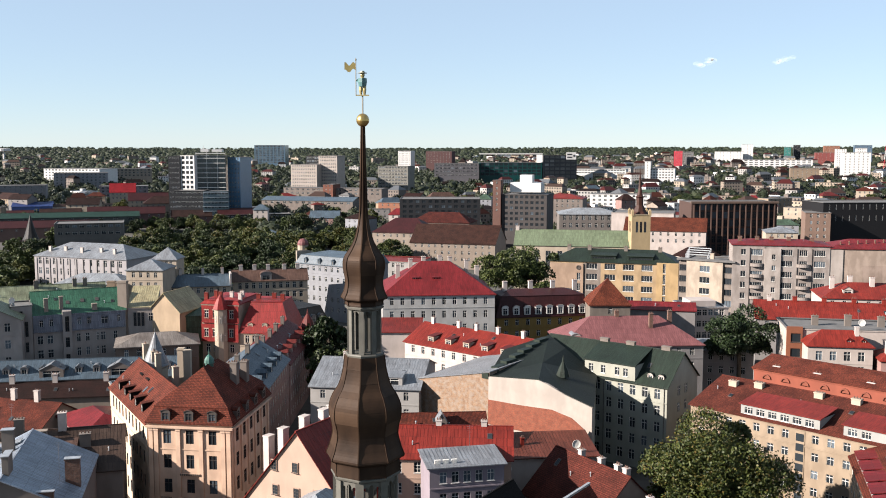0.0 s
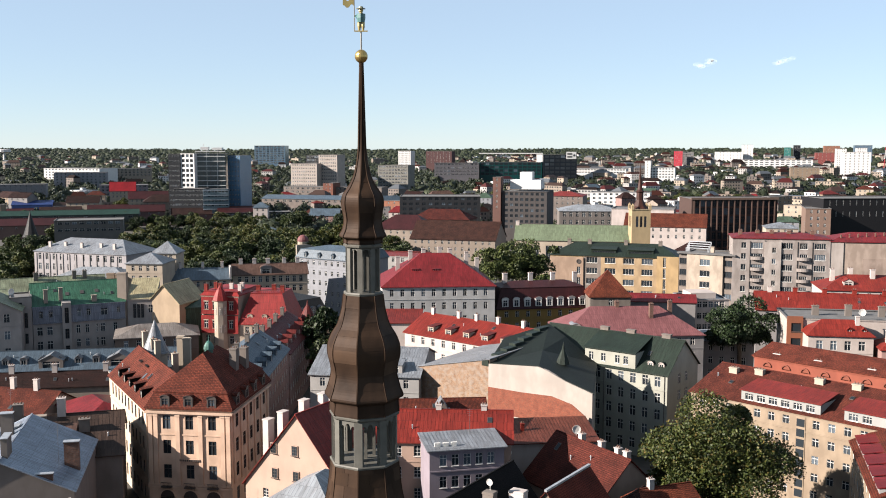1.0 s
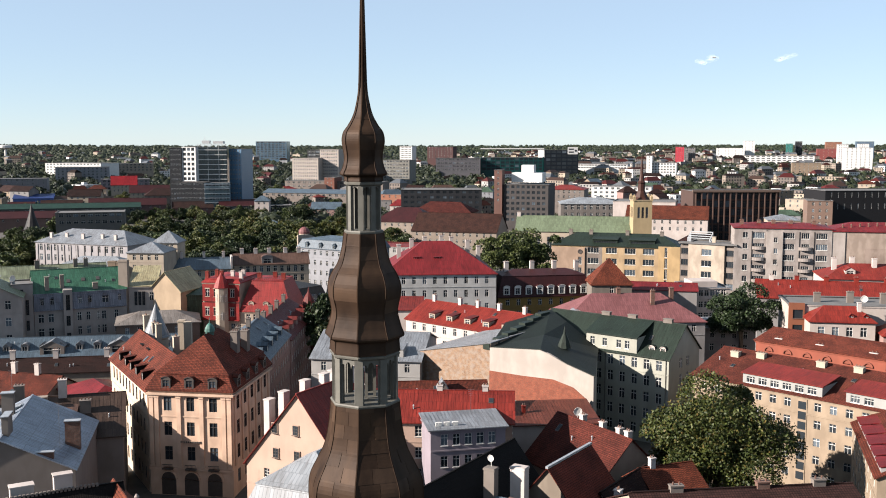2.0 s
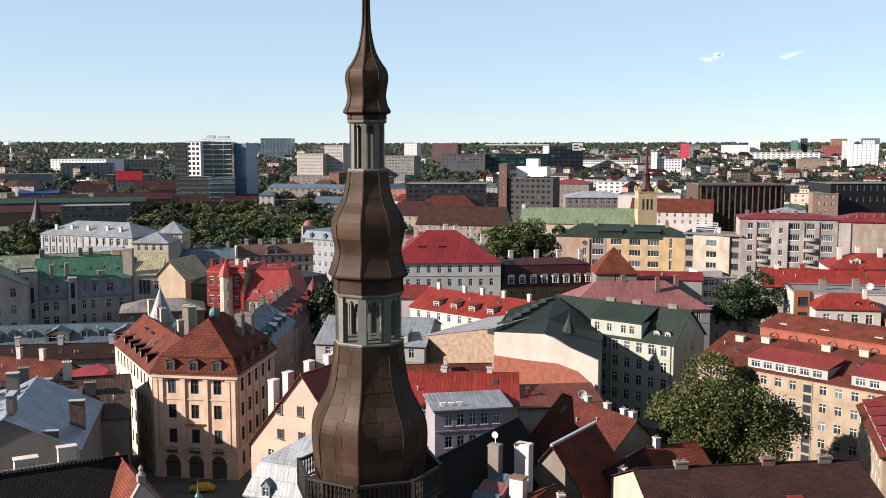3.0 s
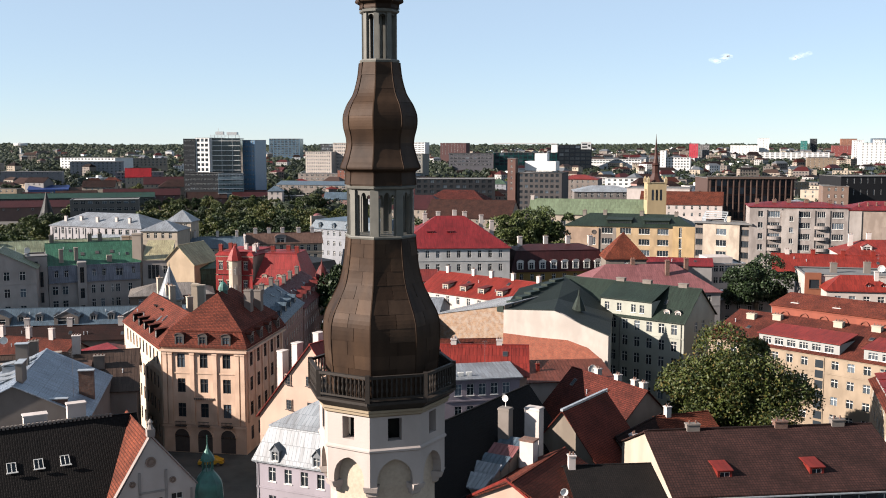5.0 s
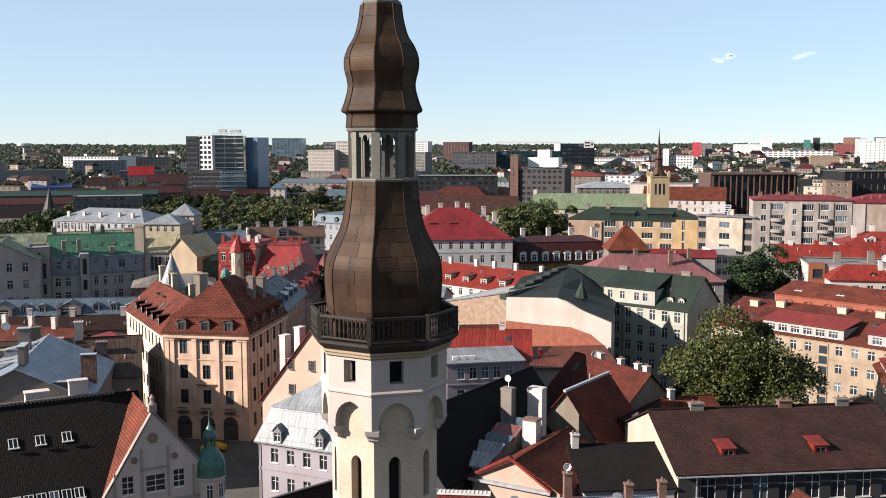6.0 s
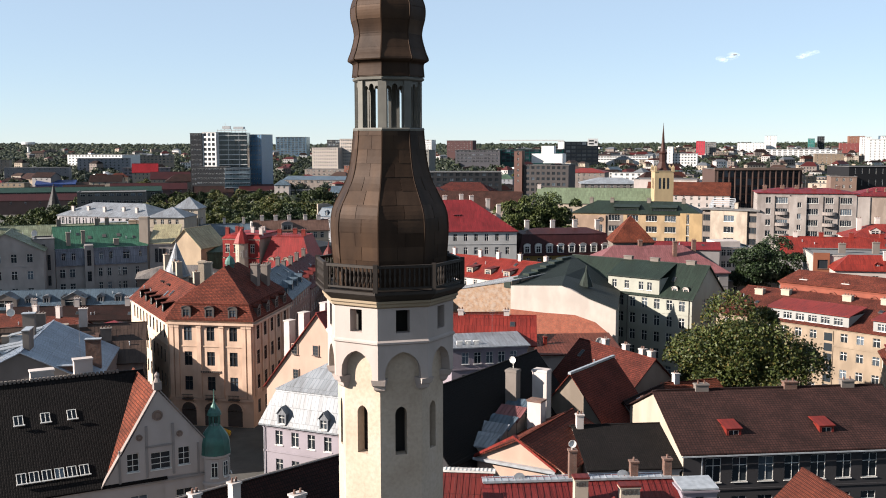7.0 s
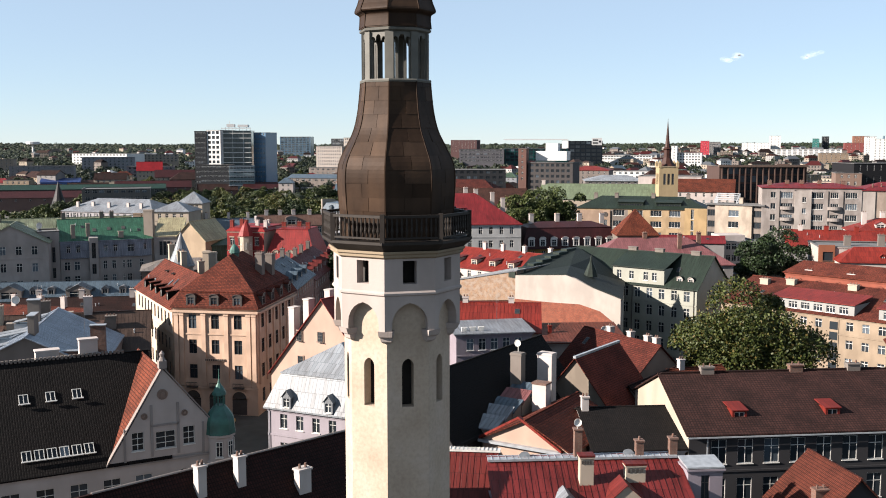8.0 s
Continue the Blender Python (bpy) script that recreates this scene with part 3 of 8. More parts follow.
def arched_face(me, k, r, z0, z1, ow, oz0, oz1, rise, deep, mat=0):
    """A face with one opening, pointed at its head: strips left, right, below and above, and the reveal."""
    p, e, n, w = face_frame(k, r)
    def P(x, z, dd=0.0):
        v = p + e * (w / 2 + x) - n * dd
        return (v.x, v.y, z - GROUND)
    arch = [(x, oz1 - rise + z) for x, z in pointed(ow, rise)] if rise > 0 else [(-ow / 2, oz1), (ow / 2, oz1)]
    me.poly([P(-w / 2, z0), P(-ow / 2, z0), P(-ow / 2, z1), P(-w / 2, z1)], mat)
    me.poly([P(ow / 2, z0), P(w / 2, z0), P(w / 2, z1), P(ow / 2, z1)], mat)
    if oz0 > z0:
        me.poly([P(-ow / 2, z0), P(ow / 2, z0), P(ow / 2, oz0), P(-ow / 2, oz0)], mat)
        me.poly([P(-ow / 2, oz0), P(ow / 2, oz0), P(ow / 2, oz0, deep), P(-ow / 2, oz0, deep)], mat)
    for (xa, za), (xb, zb) in zip(arch, arch[1:]):
        me.poly([P(xa, za), P(xb, zb), P(xb, z1), P(xa, z1)], mat)
        me.poly([P(xa, za), P(xa, za, deep), P(xb, zb, deep), P(xb, zb)], mat)
    foot = arch[0][1]
    me.poly([P(-ow / 2, oz0), P(-ow / 2, oz0, deep), P(-ow / 2, foot, deep), P(-ow / 2, foot)], mat)
    me.poly([P(ow / 2, oz0, deep), P(ow / 2, oz0), P(ow / 2, foot), P(ow / 2, foot, deep)], mat)


shaft = Mesh()
shaft.loft([oct_ring(2.54, GROUND), oct_ring(2.54, 26.4)], 0, True, False)
for k in range(8):
    arched_face(shaft, k, 2.54, 26.4, 32.5, 0.56, 27.25, 29.5, 0.36, 0.55)
part("shaft", shaft, [RUBBLE], tower, "cream rubble limestone shaft with lancet openings")
# near-black core stands in for the shade behind the openings
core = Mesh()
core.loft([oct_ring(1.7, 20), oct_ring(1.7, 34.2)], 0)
part("stair_core", core, [plain("inside_shade", (0.03, 0.026, 0.022), 0.95)], tower)
belt = Mesh()
for k in range(8):
    arched_face(belt, k, 3.02, 30.85, 32.45, 1.66, 30.85, 32.12, 0.98, 0.62)
belt.loft([oct_ring(3.03, 32.44), oct_ring(3.11, 32.5), oct_ring(3.11, 32.58), oct_ring(3.03, 32.66)], 0, False, False)
for k in range(8):
    arched_face(belt, k, 3.03, 32.66, 34.15, 0.64, 32.98, 34.02, 0.0, 0.5)
part("parapet_storey", belt, [STONE_PALE], tower, "whitewashed storey on pointed arches with square openings")
for k in range(8):
    a = TURN + k * math.pi / 4
    c = Mesh()
    rings_ = []
    for z, ro, hw in ((30.25, 2.60, 0.14), (30.36, 2.74, 0.24), (30.52, 2.78, 0.26), (30.6, 2.92, 0.3), (30.86, 3.02, 0.33)):
        pts = []
        for rr, s in ((2.40, -1), (ro, -1), (ro, 1), (2.40, 1)):
            pts.append((rr * math.cos(a) - s * -hw * math.sin(a) * -1, rr * math.sin(a) + s * hw * math.cos(a), z - GROUND))
        rings_.append(pts)
    c.loft(rings_, 0)
    part("corbel", c, [STONE_PALE], tower)
cor = Mesh()
cor.loft([oct_ring(3.05, 34.12), oct_ring(3.18, 34.2), oct_ring(3.18, 34.3), oct_ring(3.26, 34.36), oct_ring(3.26, 34.46)], 0)
part("stone_cornice", cor, [plaster((0.60, 0.50, 0.33), 0.4)], tower)
TIMBER = plain("dark_timber", (0.024, 0.018, 0.014), 0.65, scale=3.0, spec=0.25)
gal = Mesh()
gal.loft([oct_ring(3.2, 34.46), oct_ring(3.45, 34.66), oct_ring(3.58, 34.78), oct_ring(3.58, 34.9)], 0)
part("gallery_floor", gal, [TIMBER], tower, "dark timber gallery floor with flared edge")
for k in range(8):
    p, e, n, w = face_frame(k, 3.46)
    rail = Mesh()
    for z0, z1, t in ((35.02, 35.10, 0.05), (35.96, 36.08, 0.08)):
        rail.loft([[(*(p + e * x + n * s), z - GROUND) for x, s in ((0, t), (w, t), (w, -t), (0, -t))] for z in (z0, z1)], 0)
    part("gallery_rail", rail, [TIMBER], tower)
    post = Mesh()
    post.loft([[(p.x + dx, p.y + dy, z - GROUND) for dx, dy in ((-0.1, -0.1), (0.1, -0.1), (0.1, 0.1), (-0.1, 0.1))] for z in (34.88, 36.14)], 0)
    part("gallery_post", post, [TIMBER], tower)
bal = Mesh()
bal.loft([ring(6, r, z) for r, z in ((0.03, 0), (0.03, 0.1), (0.065, 0.28), (0.035, 0.5), (0.055, 0.62), (0.03, 0.86))], 0)
bal_data = bal.data("baluster", [TIMBER], False)
for k in range(8):
    p, e, n, w = face_frame(k, 3.46)
    for j in range(11):
        b = part("baluster", bal_data, None, tower)
        v = p + e * (w * (j + 1) / 12)
        b.location = (v.x, v.y, 35.10 - GROUND)


def smooth(profile, steps):
    """Catmull-Rom through (radius, height) pairs."""
    out = []
    for i in range(len(profile) - 1):
        p0, p1, p2, p3 = (profile[max(i - 1, 0)], profile[i], profile[i + 1], profile[min(i + 2, len(profile) - 1)])
        for j in range(steps):
            u = j / steps
            out.append(tuple(0.5 * (2 * b + (c - a) * u + (2 * a - 5 * b + 4 * c - d) * u * u + (3 * b - a - 3 * c + d) * u ** 3) for a, b, c, d in zip(p0, p1, p2, p3)))
    out.append(profile[-1])
    return [(max(r, 0.02), z) for r, z in out]


def copper_part(name, profile, label="", row=0.6, cols=2, until=99):
    """One stage of the spire: body, the lapped sheets on its eight faces, and a rolled seam down each corner."""
    out = smooth(profile, 4)
    m = Mesh()
    m.loft([oct_ring(r, z) for r, z in out], 0, True, True)
    body = part(name, m, [COPPER], tower, label)
    hs, rs = [z for r, z in out], [r for r, z in out]
    z, rows_ = hs[0] + 0.05, []
    while z < min(hs[-1] - 0.1, until):
        rows_.append((z, min(z + row, hs[-1] - 0.02)))
        z += row
    for i, (za, zb) in enumerate(rows_):
        cuts = [za] + [h for h in hs if za + 0.04 < h < zb - 0.04] + [zb]
        for k in range(8):
            off = 0.5 if cols == 1 else 0.42 + 0.16 * ((i + k) % 2)
            spans = ((0.012, 0.988),) if cols == 1 else ((0.012, off - 0.006), (off + 0.006, 0.988))
            for ua, ub in spans:
                s = Mesh()
                lift = 0.012 + 0.006 * random.random()
                tilt = random.uniform(-0.008, 0.010)
                grid = []
                for h in cuts:
                    r = float(np.interp(h, hs, rs))
                    p, e, n, w = face_frame(k, r)
                    up = (h - za) / (zb - za)
                    dd = lift + tilt * (1 - up) + 0.010 * (1 - up)
                    grid.append([(*(p + e * w * u + n * dd), h - GROUND) for u in (ua, ub)])
                for g0, g1 in zip(grid, grid[1:]):
                    s.poly((g0[0], g0[1], g1[1], g1[0]))
                    for c in (0, 1):
                        q0 = (g0[c][0] * 0.985, g0[c][1] * 0.985, g0[c][2]); q1 = (g1[c][0] * 0.985, g1[c][1] * 0.985, g1[c][2])
                        s.poly((q0, g0[c], g1[c], q1) if c == 0 else (g0[c], q0, q1, g1[c]))
                g0 = grid[0]
                s.poly(((g0[0][0] * 0.985, g0[0][1] * 0.985, g0[0][2]), (g0[1][0] * 0.985, g0[1][1] * 0.985, g0[1][2]), g0[1], g0[0]))
                part("copper_sheet", s, [COPPER], body)
    for k in range(8):
        a = TURN + k * math.pi / 4
        s = Mesh()
        rr = []
        for r, z in out:
            rr.append([((r + dr) * math.cos(a) - dt * math.sin(a), (r + dr) * math.sin(a) + dt * math.cos(a), z - GROUND) for dr, dt in ((-0.02, -0.032), (0.045, -0.024), (0.045, 0.024), (-0.02, 0.032))])
        s.loft(rr, 0)
        part("seam", s, [COPPER], body)
    return body


copper_part("lower_bulb", [(2.62, 34.9), (2.66, 35.8), (2.74, 36.8), (2.77, 37.7), (2.66, 38.4), (2.32, 39.1), (1.98, 39.8), (1.78, 40.6), (1.67, 41.5), (1.63, 42.0)], "large browned copper bulb in lapped sheets", 0.62, 2)
copper_part("middle_bulb", [(1.66, 44.42), (1.62, 44.9), (1.66, 45.05), (1.86, 45.2), (1.72, 45.6), (1.56, 46.2), (1.58, 46.6), (1.70, 47.1), (1.70, 47.6), (1.52, 48.1), (1.22, 48.6), (1.02, 49.3), (0.93, 50.0)], "browned copper middle bulb with flared eave", 0.62, 1)
copper_part("upper_bulb", [(0.90, 52.4), (0.88, 52.6), (1.08, 52.74), (0.94, 53.05), (0.86, 53.45), (0.90, 53.8), (0.97, 54.25), (0.90, 54.65), (0.66, 55.0), (0.42, 55.45), (0.27, 56.0), (0.17, 56.7), (0.13, 58.0), (0.06, 60.7)], "browned copper top bulb drawn out to a needle", 0.7, 1, 56.2)


def lantern(name, r, z0, z1, foils, label):
    lan = Mesh()
    lan.loft([oct_ring(r + 0.12, z0 - 0.12), oct_ring(r + 0.14, z0 - 0.04), oct_ring(r + 0.10, z0 + 0.02)], 0)
    body = part(name, lan, [LEAD], tower, label)
    for k in range(8):
        a = TURN + k * math.pi / 4
        h = 0.115 * r / 1.5 + 0.03
        c = Mesh()
        c.loft([[((r + dr) * math.cos(a) - dt * math.sin(a), (r + dr) * math.sin(a) + dt * math.cos(a), z - GROUND) for dr, dt in ((-2 * h, -h), (0, -h * 1.3), (0, h * 1.3), (-2 * h, h))] for z in (z0, z1)], 0)
        part("corner_post", c, [LEAD], body)
        p, e, n, w = face_frame(k, r)
        # head with small arches
        t = Mesh()
        z_top, z_ar = z1, z1 - (0.42 if foils > 1 else 0.3)
        def P(x, z, dd):
            v = p + e * x - n * dd
            return (v.x, v.y, z - GROUND)
        x0, x1 = h * 1.1, w - h * 1.1
        pts = []
        for j in range(foils):
            xa, xb = x0 + (x1 - x0) * j / foils, x0 + (x1 - x0) * (j + 1) / foils
            rise = 0.2 if foils > 1 else 0.26
            lift = 0.10 if foils > 1 and j == foils // 2 else 0
            pts += [((xa + xb) / 2 - (xb - xa) / 2 * 0.92 * math.cos(u), z_ar + lift + rise * math.sin(u)) for u in np.linspace(0, math.pi, 7)]
        for (xa, za), (xb, zb) in zip(pts, pts[1:]):
            if xb - xa < 1e-4:
                continue
            t.poly([P(xa, za, 0.03), P(xb, zb, 0.03), P(xb, z_top, 0.03), P(xa, z_top, 0.03)])
            t.poly([P(xb, zb, 0.11), P(xa, za, 0.11), P(xa, z_top, 0.11), P(xb, z_top, 0.11)])
            t.poly([P(xa, za, 0.03), P(xa, za, 0.11), P(xb, zb, 0.11), P(xb, zb, 0.03)])
        part("arch_head", t, [LEAD], body)
        if foils > 1:
            s = Mesh()
            for xs in (x0 + (x1 - x0) * 0.06, x1 - (x1 - x0) * 0.06):
                s.loft([[P(xs + dx, z, dd) for dx, dd in ((-0.05, 0.03), (0.05, 0.03), (0.05, 0.12), (-0.05, 0.12))] for z in (z0, z_ar + 0.05)], 0)
            part("slim_post", s, [LEAD], body)
    top = Mesh()
    top.loft([oct_ring(r + 0.02, z1), oct_ring(r + 0.12, z1 + 0.06), oct_ring(r + 0.14, z1 + 0.14), oct_ring(r + 0.05, z1 + 0.2)], 0)
    part("lantern_cornice", top, [LEAD], body)
    for dx, dy in ((0.28, 0.22), (-0.2, 0.3), (0.05, -0.1)):
        s = Mesh()
        s.loft([[(dx * r + a_ * 0.07, dy * r + b_ * 0.07, z - GROUND) for a_, b_ in ((-1, -1), (1, -1), (1, 1), (-1, 1))] for z in (z0, z1)], 0)
        part("inner_strut", s, [LEAD], body)


lantern("lower_lantern", 1.55, 42.1, 44.22, 3, "open grey-green timber lantern with trefoil heads")
lantern("upper_lantern", 0.80, 50.12, 52.2, 1, "small open grey-green timber lantern with round heads")

# gilded ball, pole and vane
m = Mesh()
m.loft([ring(20, max(0.3 * math.sin(u), 0.02), 60.99 - GROUND - 0.31 * math.cos(u)) for u in np.linspace(0.05, math.pi - 0.05, 14)], 0)
part("gilt_ball", m, [GILT], tower, "gilded copper ball")
m = Mesh()
m.loft([ring(8, 0.035, z - GROUND) for z in (61.25, 62.12)], 0)
part("vane_pole", m, [plain("vane_iron", (0.25, 0.24, 0.2), 0.5)], tower)
vane = new("weather_vane")
vane.matrix_world = Matrix.Translation((TX, TY, 62.1))
tagged(vane, "painted sheet-metal standard bearer figure with gilded flag", "weather vane")
fig = Mesh()
fig.box(-0.28, 0.30, -0.06, 0.06, 0.0, 0.05)
for x, z0, z1, wa, wb, c in ((-0.08, 0.05, 0.45, 0.05, 0.08, 0), (0.09, 0.05, 0.45, 0.05, 0.08, 0), (0, 0.42, 0.8, 0.17, 0.2, 1), (0, 0.8, 0.86, 0.08, 0.07, 0)):
    fig.loft([ring(8, wa, z0, 0, x), ring(8, (wa + wb) / 2 + 0.02, (z0 + z1) / 2, 0, x), ring(8, wb, z1, 0, x)], c)
fig.loft([ring(10, max(0.11 * math.sin(u), 0.01), 0.95 - 0.11 * math.cos(u)) for u in np.linspace(0.1, 3.0, 7)], 0)
fig.loft([ring(10, 0.22, 1.02), ring(10, 0.2, 1.05), ring(10, 0.11, 1.06), ring(10, 0.09, 1.13)], 2)
fig.loft([[(-0.30, -0.05, 0.62), (-0.28, 0.05, 0.68), (-0.28, 0.05, 0.74)], [(-0.1, -0.07, 0.66), (-0.1, 0.07, 0.74), (-0.1, 0.0, 0.8)]], 1)
part("figure", fig, [plain("figure_gilt", (0.55, 0.45, 0.2), 0.4, 0.4), plain("figure_green", (0.09, 0.22, 0.22), 0.5), plain("figure_hat", (0.22, 0.23, 0.15), 0.5)], vane)
fl_ = Mesh()
fl_.loft([ring(6, 0.022, 0.0, 0, -0.3), ring(6, 0.022, 1.6, 0, -0.3), ring(6, 0.05, 1.62, 0, -0.3), ring(6, 0.01, 1.72, 0, -0.3)], 0)
part("flag_pole", fl_, [plain("vane_iron", (0.25, 0.24, 0.2), 0.5)], vane)
wave = Mesh()
for k in range(12):
    xa, xb = -0.32 - 0.5 * k / 12, -0.32 - 0.5 * (k + 1) / 12
    za, zb = 1.28 + 0.08 * math.sin(k * 0.7), 1.28 + 0.08 * math.sin((k + 1) * 0.7)
    for s in (-0.012, 0.012):
        wave.poly([(xa, s, za - 0.13 - 0.04 * (k > 7)), (xb, s, zb - 0.13 - 0.04 * (k > 7)), (xb, s, zb + 0.17), (xa, s, za + 0.17)])
part("flag", wave, [GILT], vane, "gilded waving metal flag")

# ---- houses close by ----
SANDSTONE = plaster((1.36, 1.04, 0.77), 0.5)
CREAM = plaster((0.84, 0.76, 0.60), 0.25)
PEACH = plaster((0.90, 0.68, 0.53), 0.2)
WHITEW = plaster((1.0, 0.95, 0.89), 0.25)
OFFW = plaster((0.74, 0.78, 0.76), 0.3)
LILAC = plaster((0.50, 0.46, 0.54), 0.25)
YELLOW = plaster((0.60, 0.50, 0.355), 0.5)
MINT = plaster((0.66, 0.72, 0.62), 0.2)
GREYW = plaster((0.38, 0.345, 0.31), 0.35)
# dark grey paint, taken near black to hold the shade on the tiled house
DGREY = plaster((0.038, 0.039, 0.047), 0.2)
PALEBLUE = plaster((0.50, 0.56, 0.62), 0.25)
BEIGE = plaster((0.58, 0.52, 0.43), 0.3)
MUSTARD = plaster((0.50, 0.35, 0.09), 0.3)
PINKW = plaster((0.60, 0.40, 0.36), 0.3)
ORANGEW = plaster((0.44, 0.15, 0.065), 0.25)
SHADEW = plaster((0.45, 0.46, 0.46), 0.3)
FLASH = plain("zinc_flashing", (0.42, 0.45, 0.48), 0.4, 0.3)
MAROON = sheet_roof((0.09, 0.02, 0.022))
VERDIGRIS = plain("verdigris_copper", (0.032, 0.125, 0.100), 0.55, 0.1, 1.0, 0.45)
BRICK_RED = brick_wall((0.44, 0.105, 0.048), (0.33, 0.14, 0.085))
TILE_MAROON = tile_roof((0.36, 0.084, 0.046))
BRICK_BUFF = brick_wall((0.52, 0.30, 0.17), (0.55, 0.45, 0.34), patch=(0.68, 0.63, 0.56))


def end_panel(ob, name, pts, mat, t=0.05, label=""):
    """A rendered skin on a wall: pts counter-clockwise as seen from outside, pushed out by t."""
    a, b, c = (Vector(p) for p in pts[:3])
    n = (b - a).cross(c - a).normalized() * t
    m = Mesh()
    out = [tuple(Vector(p) + n) for p in pts]
    m.poly(out)
    for k in range(len(pts)):
        j = (k + 1) % len(pts)
        m.poly((pts[k], pts[j], out[j], out[k]))
    return part(name, m, [mat], ob, label)


def dish(ob, x, y, z, r=0.45, turn=0):
    """A satellite dish on a short pole."""
    m = Mesh()
    rings_ = [[(rr * math.cos(a), -0.12 + dz, rr * math.sin(a)) for a in np.linspace(0, 2 * math.pi, 13)[:-1]] for rr, dz in ((0.02, 0.16), (r * 0.6, 0.10), (r, 0.0), (r * 0.98, -0.03), (r * 0.55, 0.06))]
    m.loft(rings_, 0)
    m.box(-0.03, 0.03, 0.04, 0.1, -1.1, 0.05)
    o_ = part("satellite_dish", m, [WHITE], ob, "white satellite dish")
    o_.matrix_local = pose(x, y, z, 0, 0, turn)


def aerial(ob, x, y, z0, z1):
    m = Mesh()
    m.loft([ring(5, 0.03, z0), ring(5, 0.02, z1)], 0)
    for k in range(4):
        m.box(-0.5 + 0.08 * k, 0.5 - 0.08 * k, -0.012, 0.012, z1 - 0.15 - 0.3 * k, z1 - 0.12 - 0.3 * k)
    o_ = part("aerial", m, [plain("aerial_metal", (0.4, 0.4, 0.4), 0.4, 0.8)], ob)
    o_.location = (x, y, 0)


def ridge_caps(ob, x0, x1, y, z, mat, step=0.42):
    """Half-round ridge tiles, each a piece."""
    c = Mesh()
    arc = [(0.15 * math.cos(a), 0.13 * math.sin(a)) for a in np.linspace(math.pi, 0, 6)]
    c.loft([[(0, yy, zz) for yy, zz in arc], [(step * 0.98, yy * 0.9, zz * 0.9) for yy, zz in arc]], 0, True, True)
    data = c.data("ridge_tile", [mat])
    for k in range(int((x1 - x0) / step)):
        o_ = part("ridge_tile", data, None, ob)
        o_.location = (x0 + k * step, y, z)


# the tiled house with a dark grey front, its shade deepened into the colour
h = house("tiled_house", "dark grey house with shade painted into its front, brown pantile roof and red roof hatches", (24.1, 107), (52, 110.6), 20, 7.4, DGREY, TILE_BROWN, rise=4.3, front=(8, 3, 1.9), sh=4.4, ww=1.75, wh=2.75, top=0.75)
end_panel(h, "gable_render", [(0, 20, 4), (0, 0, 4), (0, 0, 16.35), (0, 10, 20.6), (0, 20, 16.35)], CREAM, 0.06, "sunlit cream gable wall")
for x in (6.6, 17.6):
    dormer(h, x, 2.2, 16.9, 1.7, 1.35, 2.6, 0.35, 0, RED, RED, "two", "shed")
for x, mat in ((5.6, CHIM_STONE), (16.7, CHIM_BRICK), (24, CHIM_STONE)):
    chimney(h, x, 10.0, 19.8, 21.7, 1.6, 0.8, mat)
ridge_caps(h, 0.0, 27.5, 10.0, 20.92, TILE_BROWN)
gut = Mesh(); gut.box(-0.4, 28.4, -0.62, -0.46, 16.0, 16.14); gut.box(2.0, 2.12, -0.2, -0.06, 0, 16.0)
part("gutter", gut, [FLASH], h)

h = house("black_tiled_house", "low white house with a black pantile roof", (13.6, 106), (23.7, 107.1), 16, 5.7, WHITEW, TILE_DARK, rise=2.6, o=0.3)
chimney(h, 0.6, 7.6, 15.5, 19.0, 0.8, 0.8, CHIM_WHITE)
h = house("gabled_house", "house with red pantiles and a cream pediment gable", (1.5, 110.3), (10.8, 105), 14, 5.9, PEACH, TILE_RED, "gable_y", rise=2.7)
m = Mesh()
for s in (0, 1):
    a, b = ((-0.3, -0.5, 14.85), (4.65, -0.5, 17.8)) if s == 0 else ((4.65, -0.5, 17.8), (9.9, -0.5, 14.7))
    m.loft([[(a[0], a[1], a[2]), (a[0], a[1] + 0.5, a[2]), (a[0], a[1] + 0.5, a[2] + 0.3), (a[0], a[1], a[2] + 0.3)], [(b[0], b[1], b[2]), (b[0], b[1] + 0.5, b[2]), (b[0], b[1] + 0.5, b[2] + 0.3), (b[0], b[1], b[2] + 0.3)]], 0)
part("gable_coping", m, [RED], h)
m = Mesh(); m.box(-0.4, 9.8, -0.6, 0.0, 14.5, 14.8)
part("cornice_ledge", m, [FLASH], h)
ridge_caps(h, 0, 0.4, 4.6, 17.8, TILE_RED)

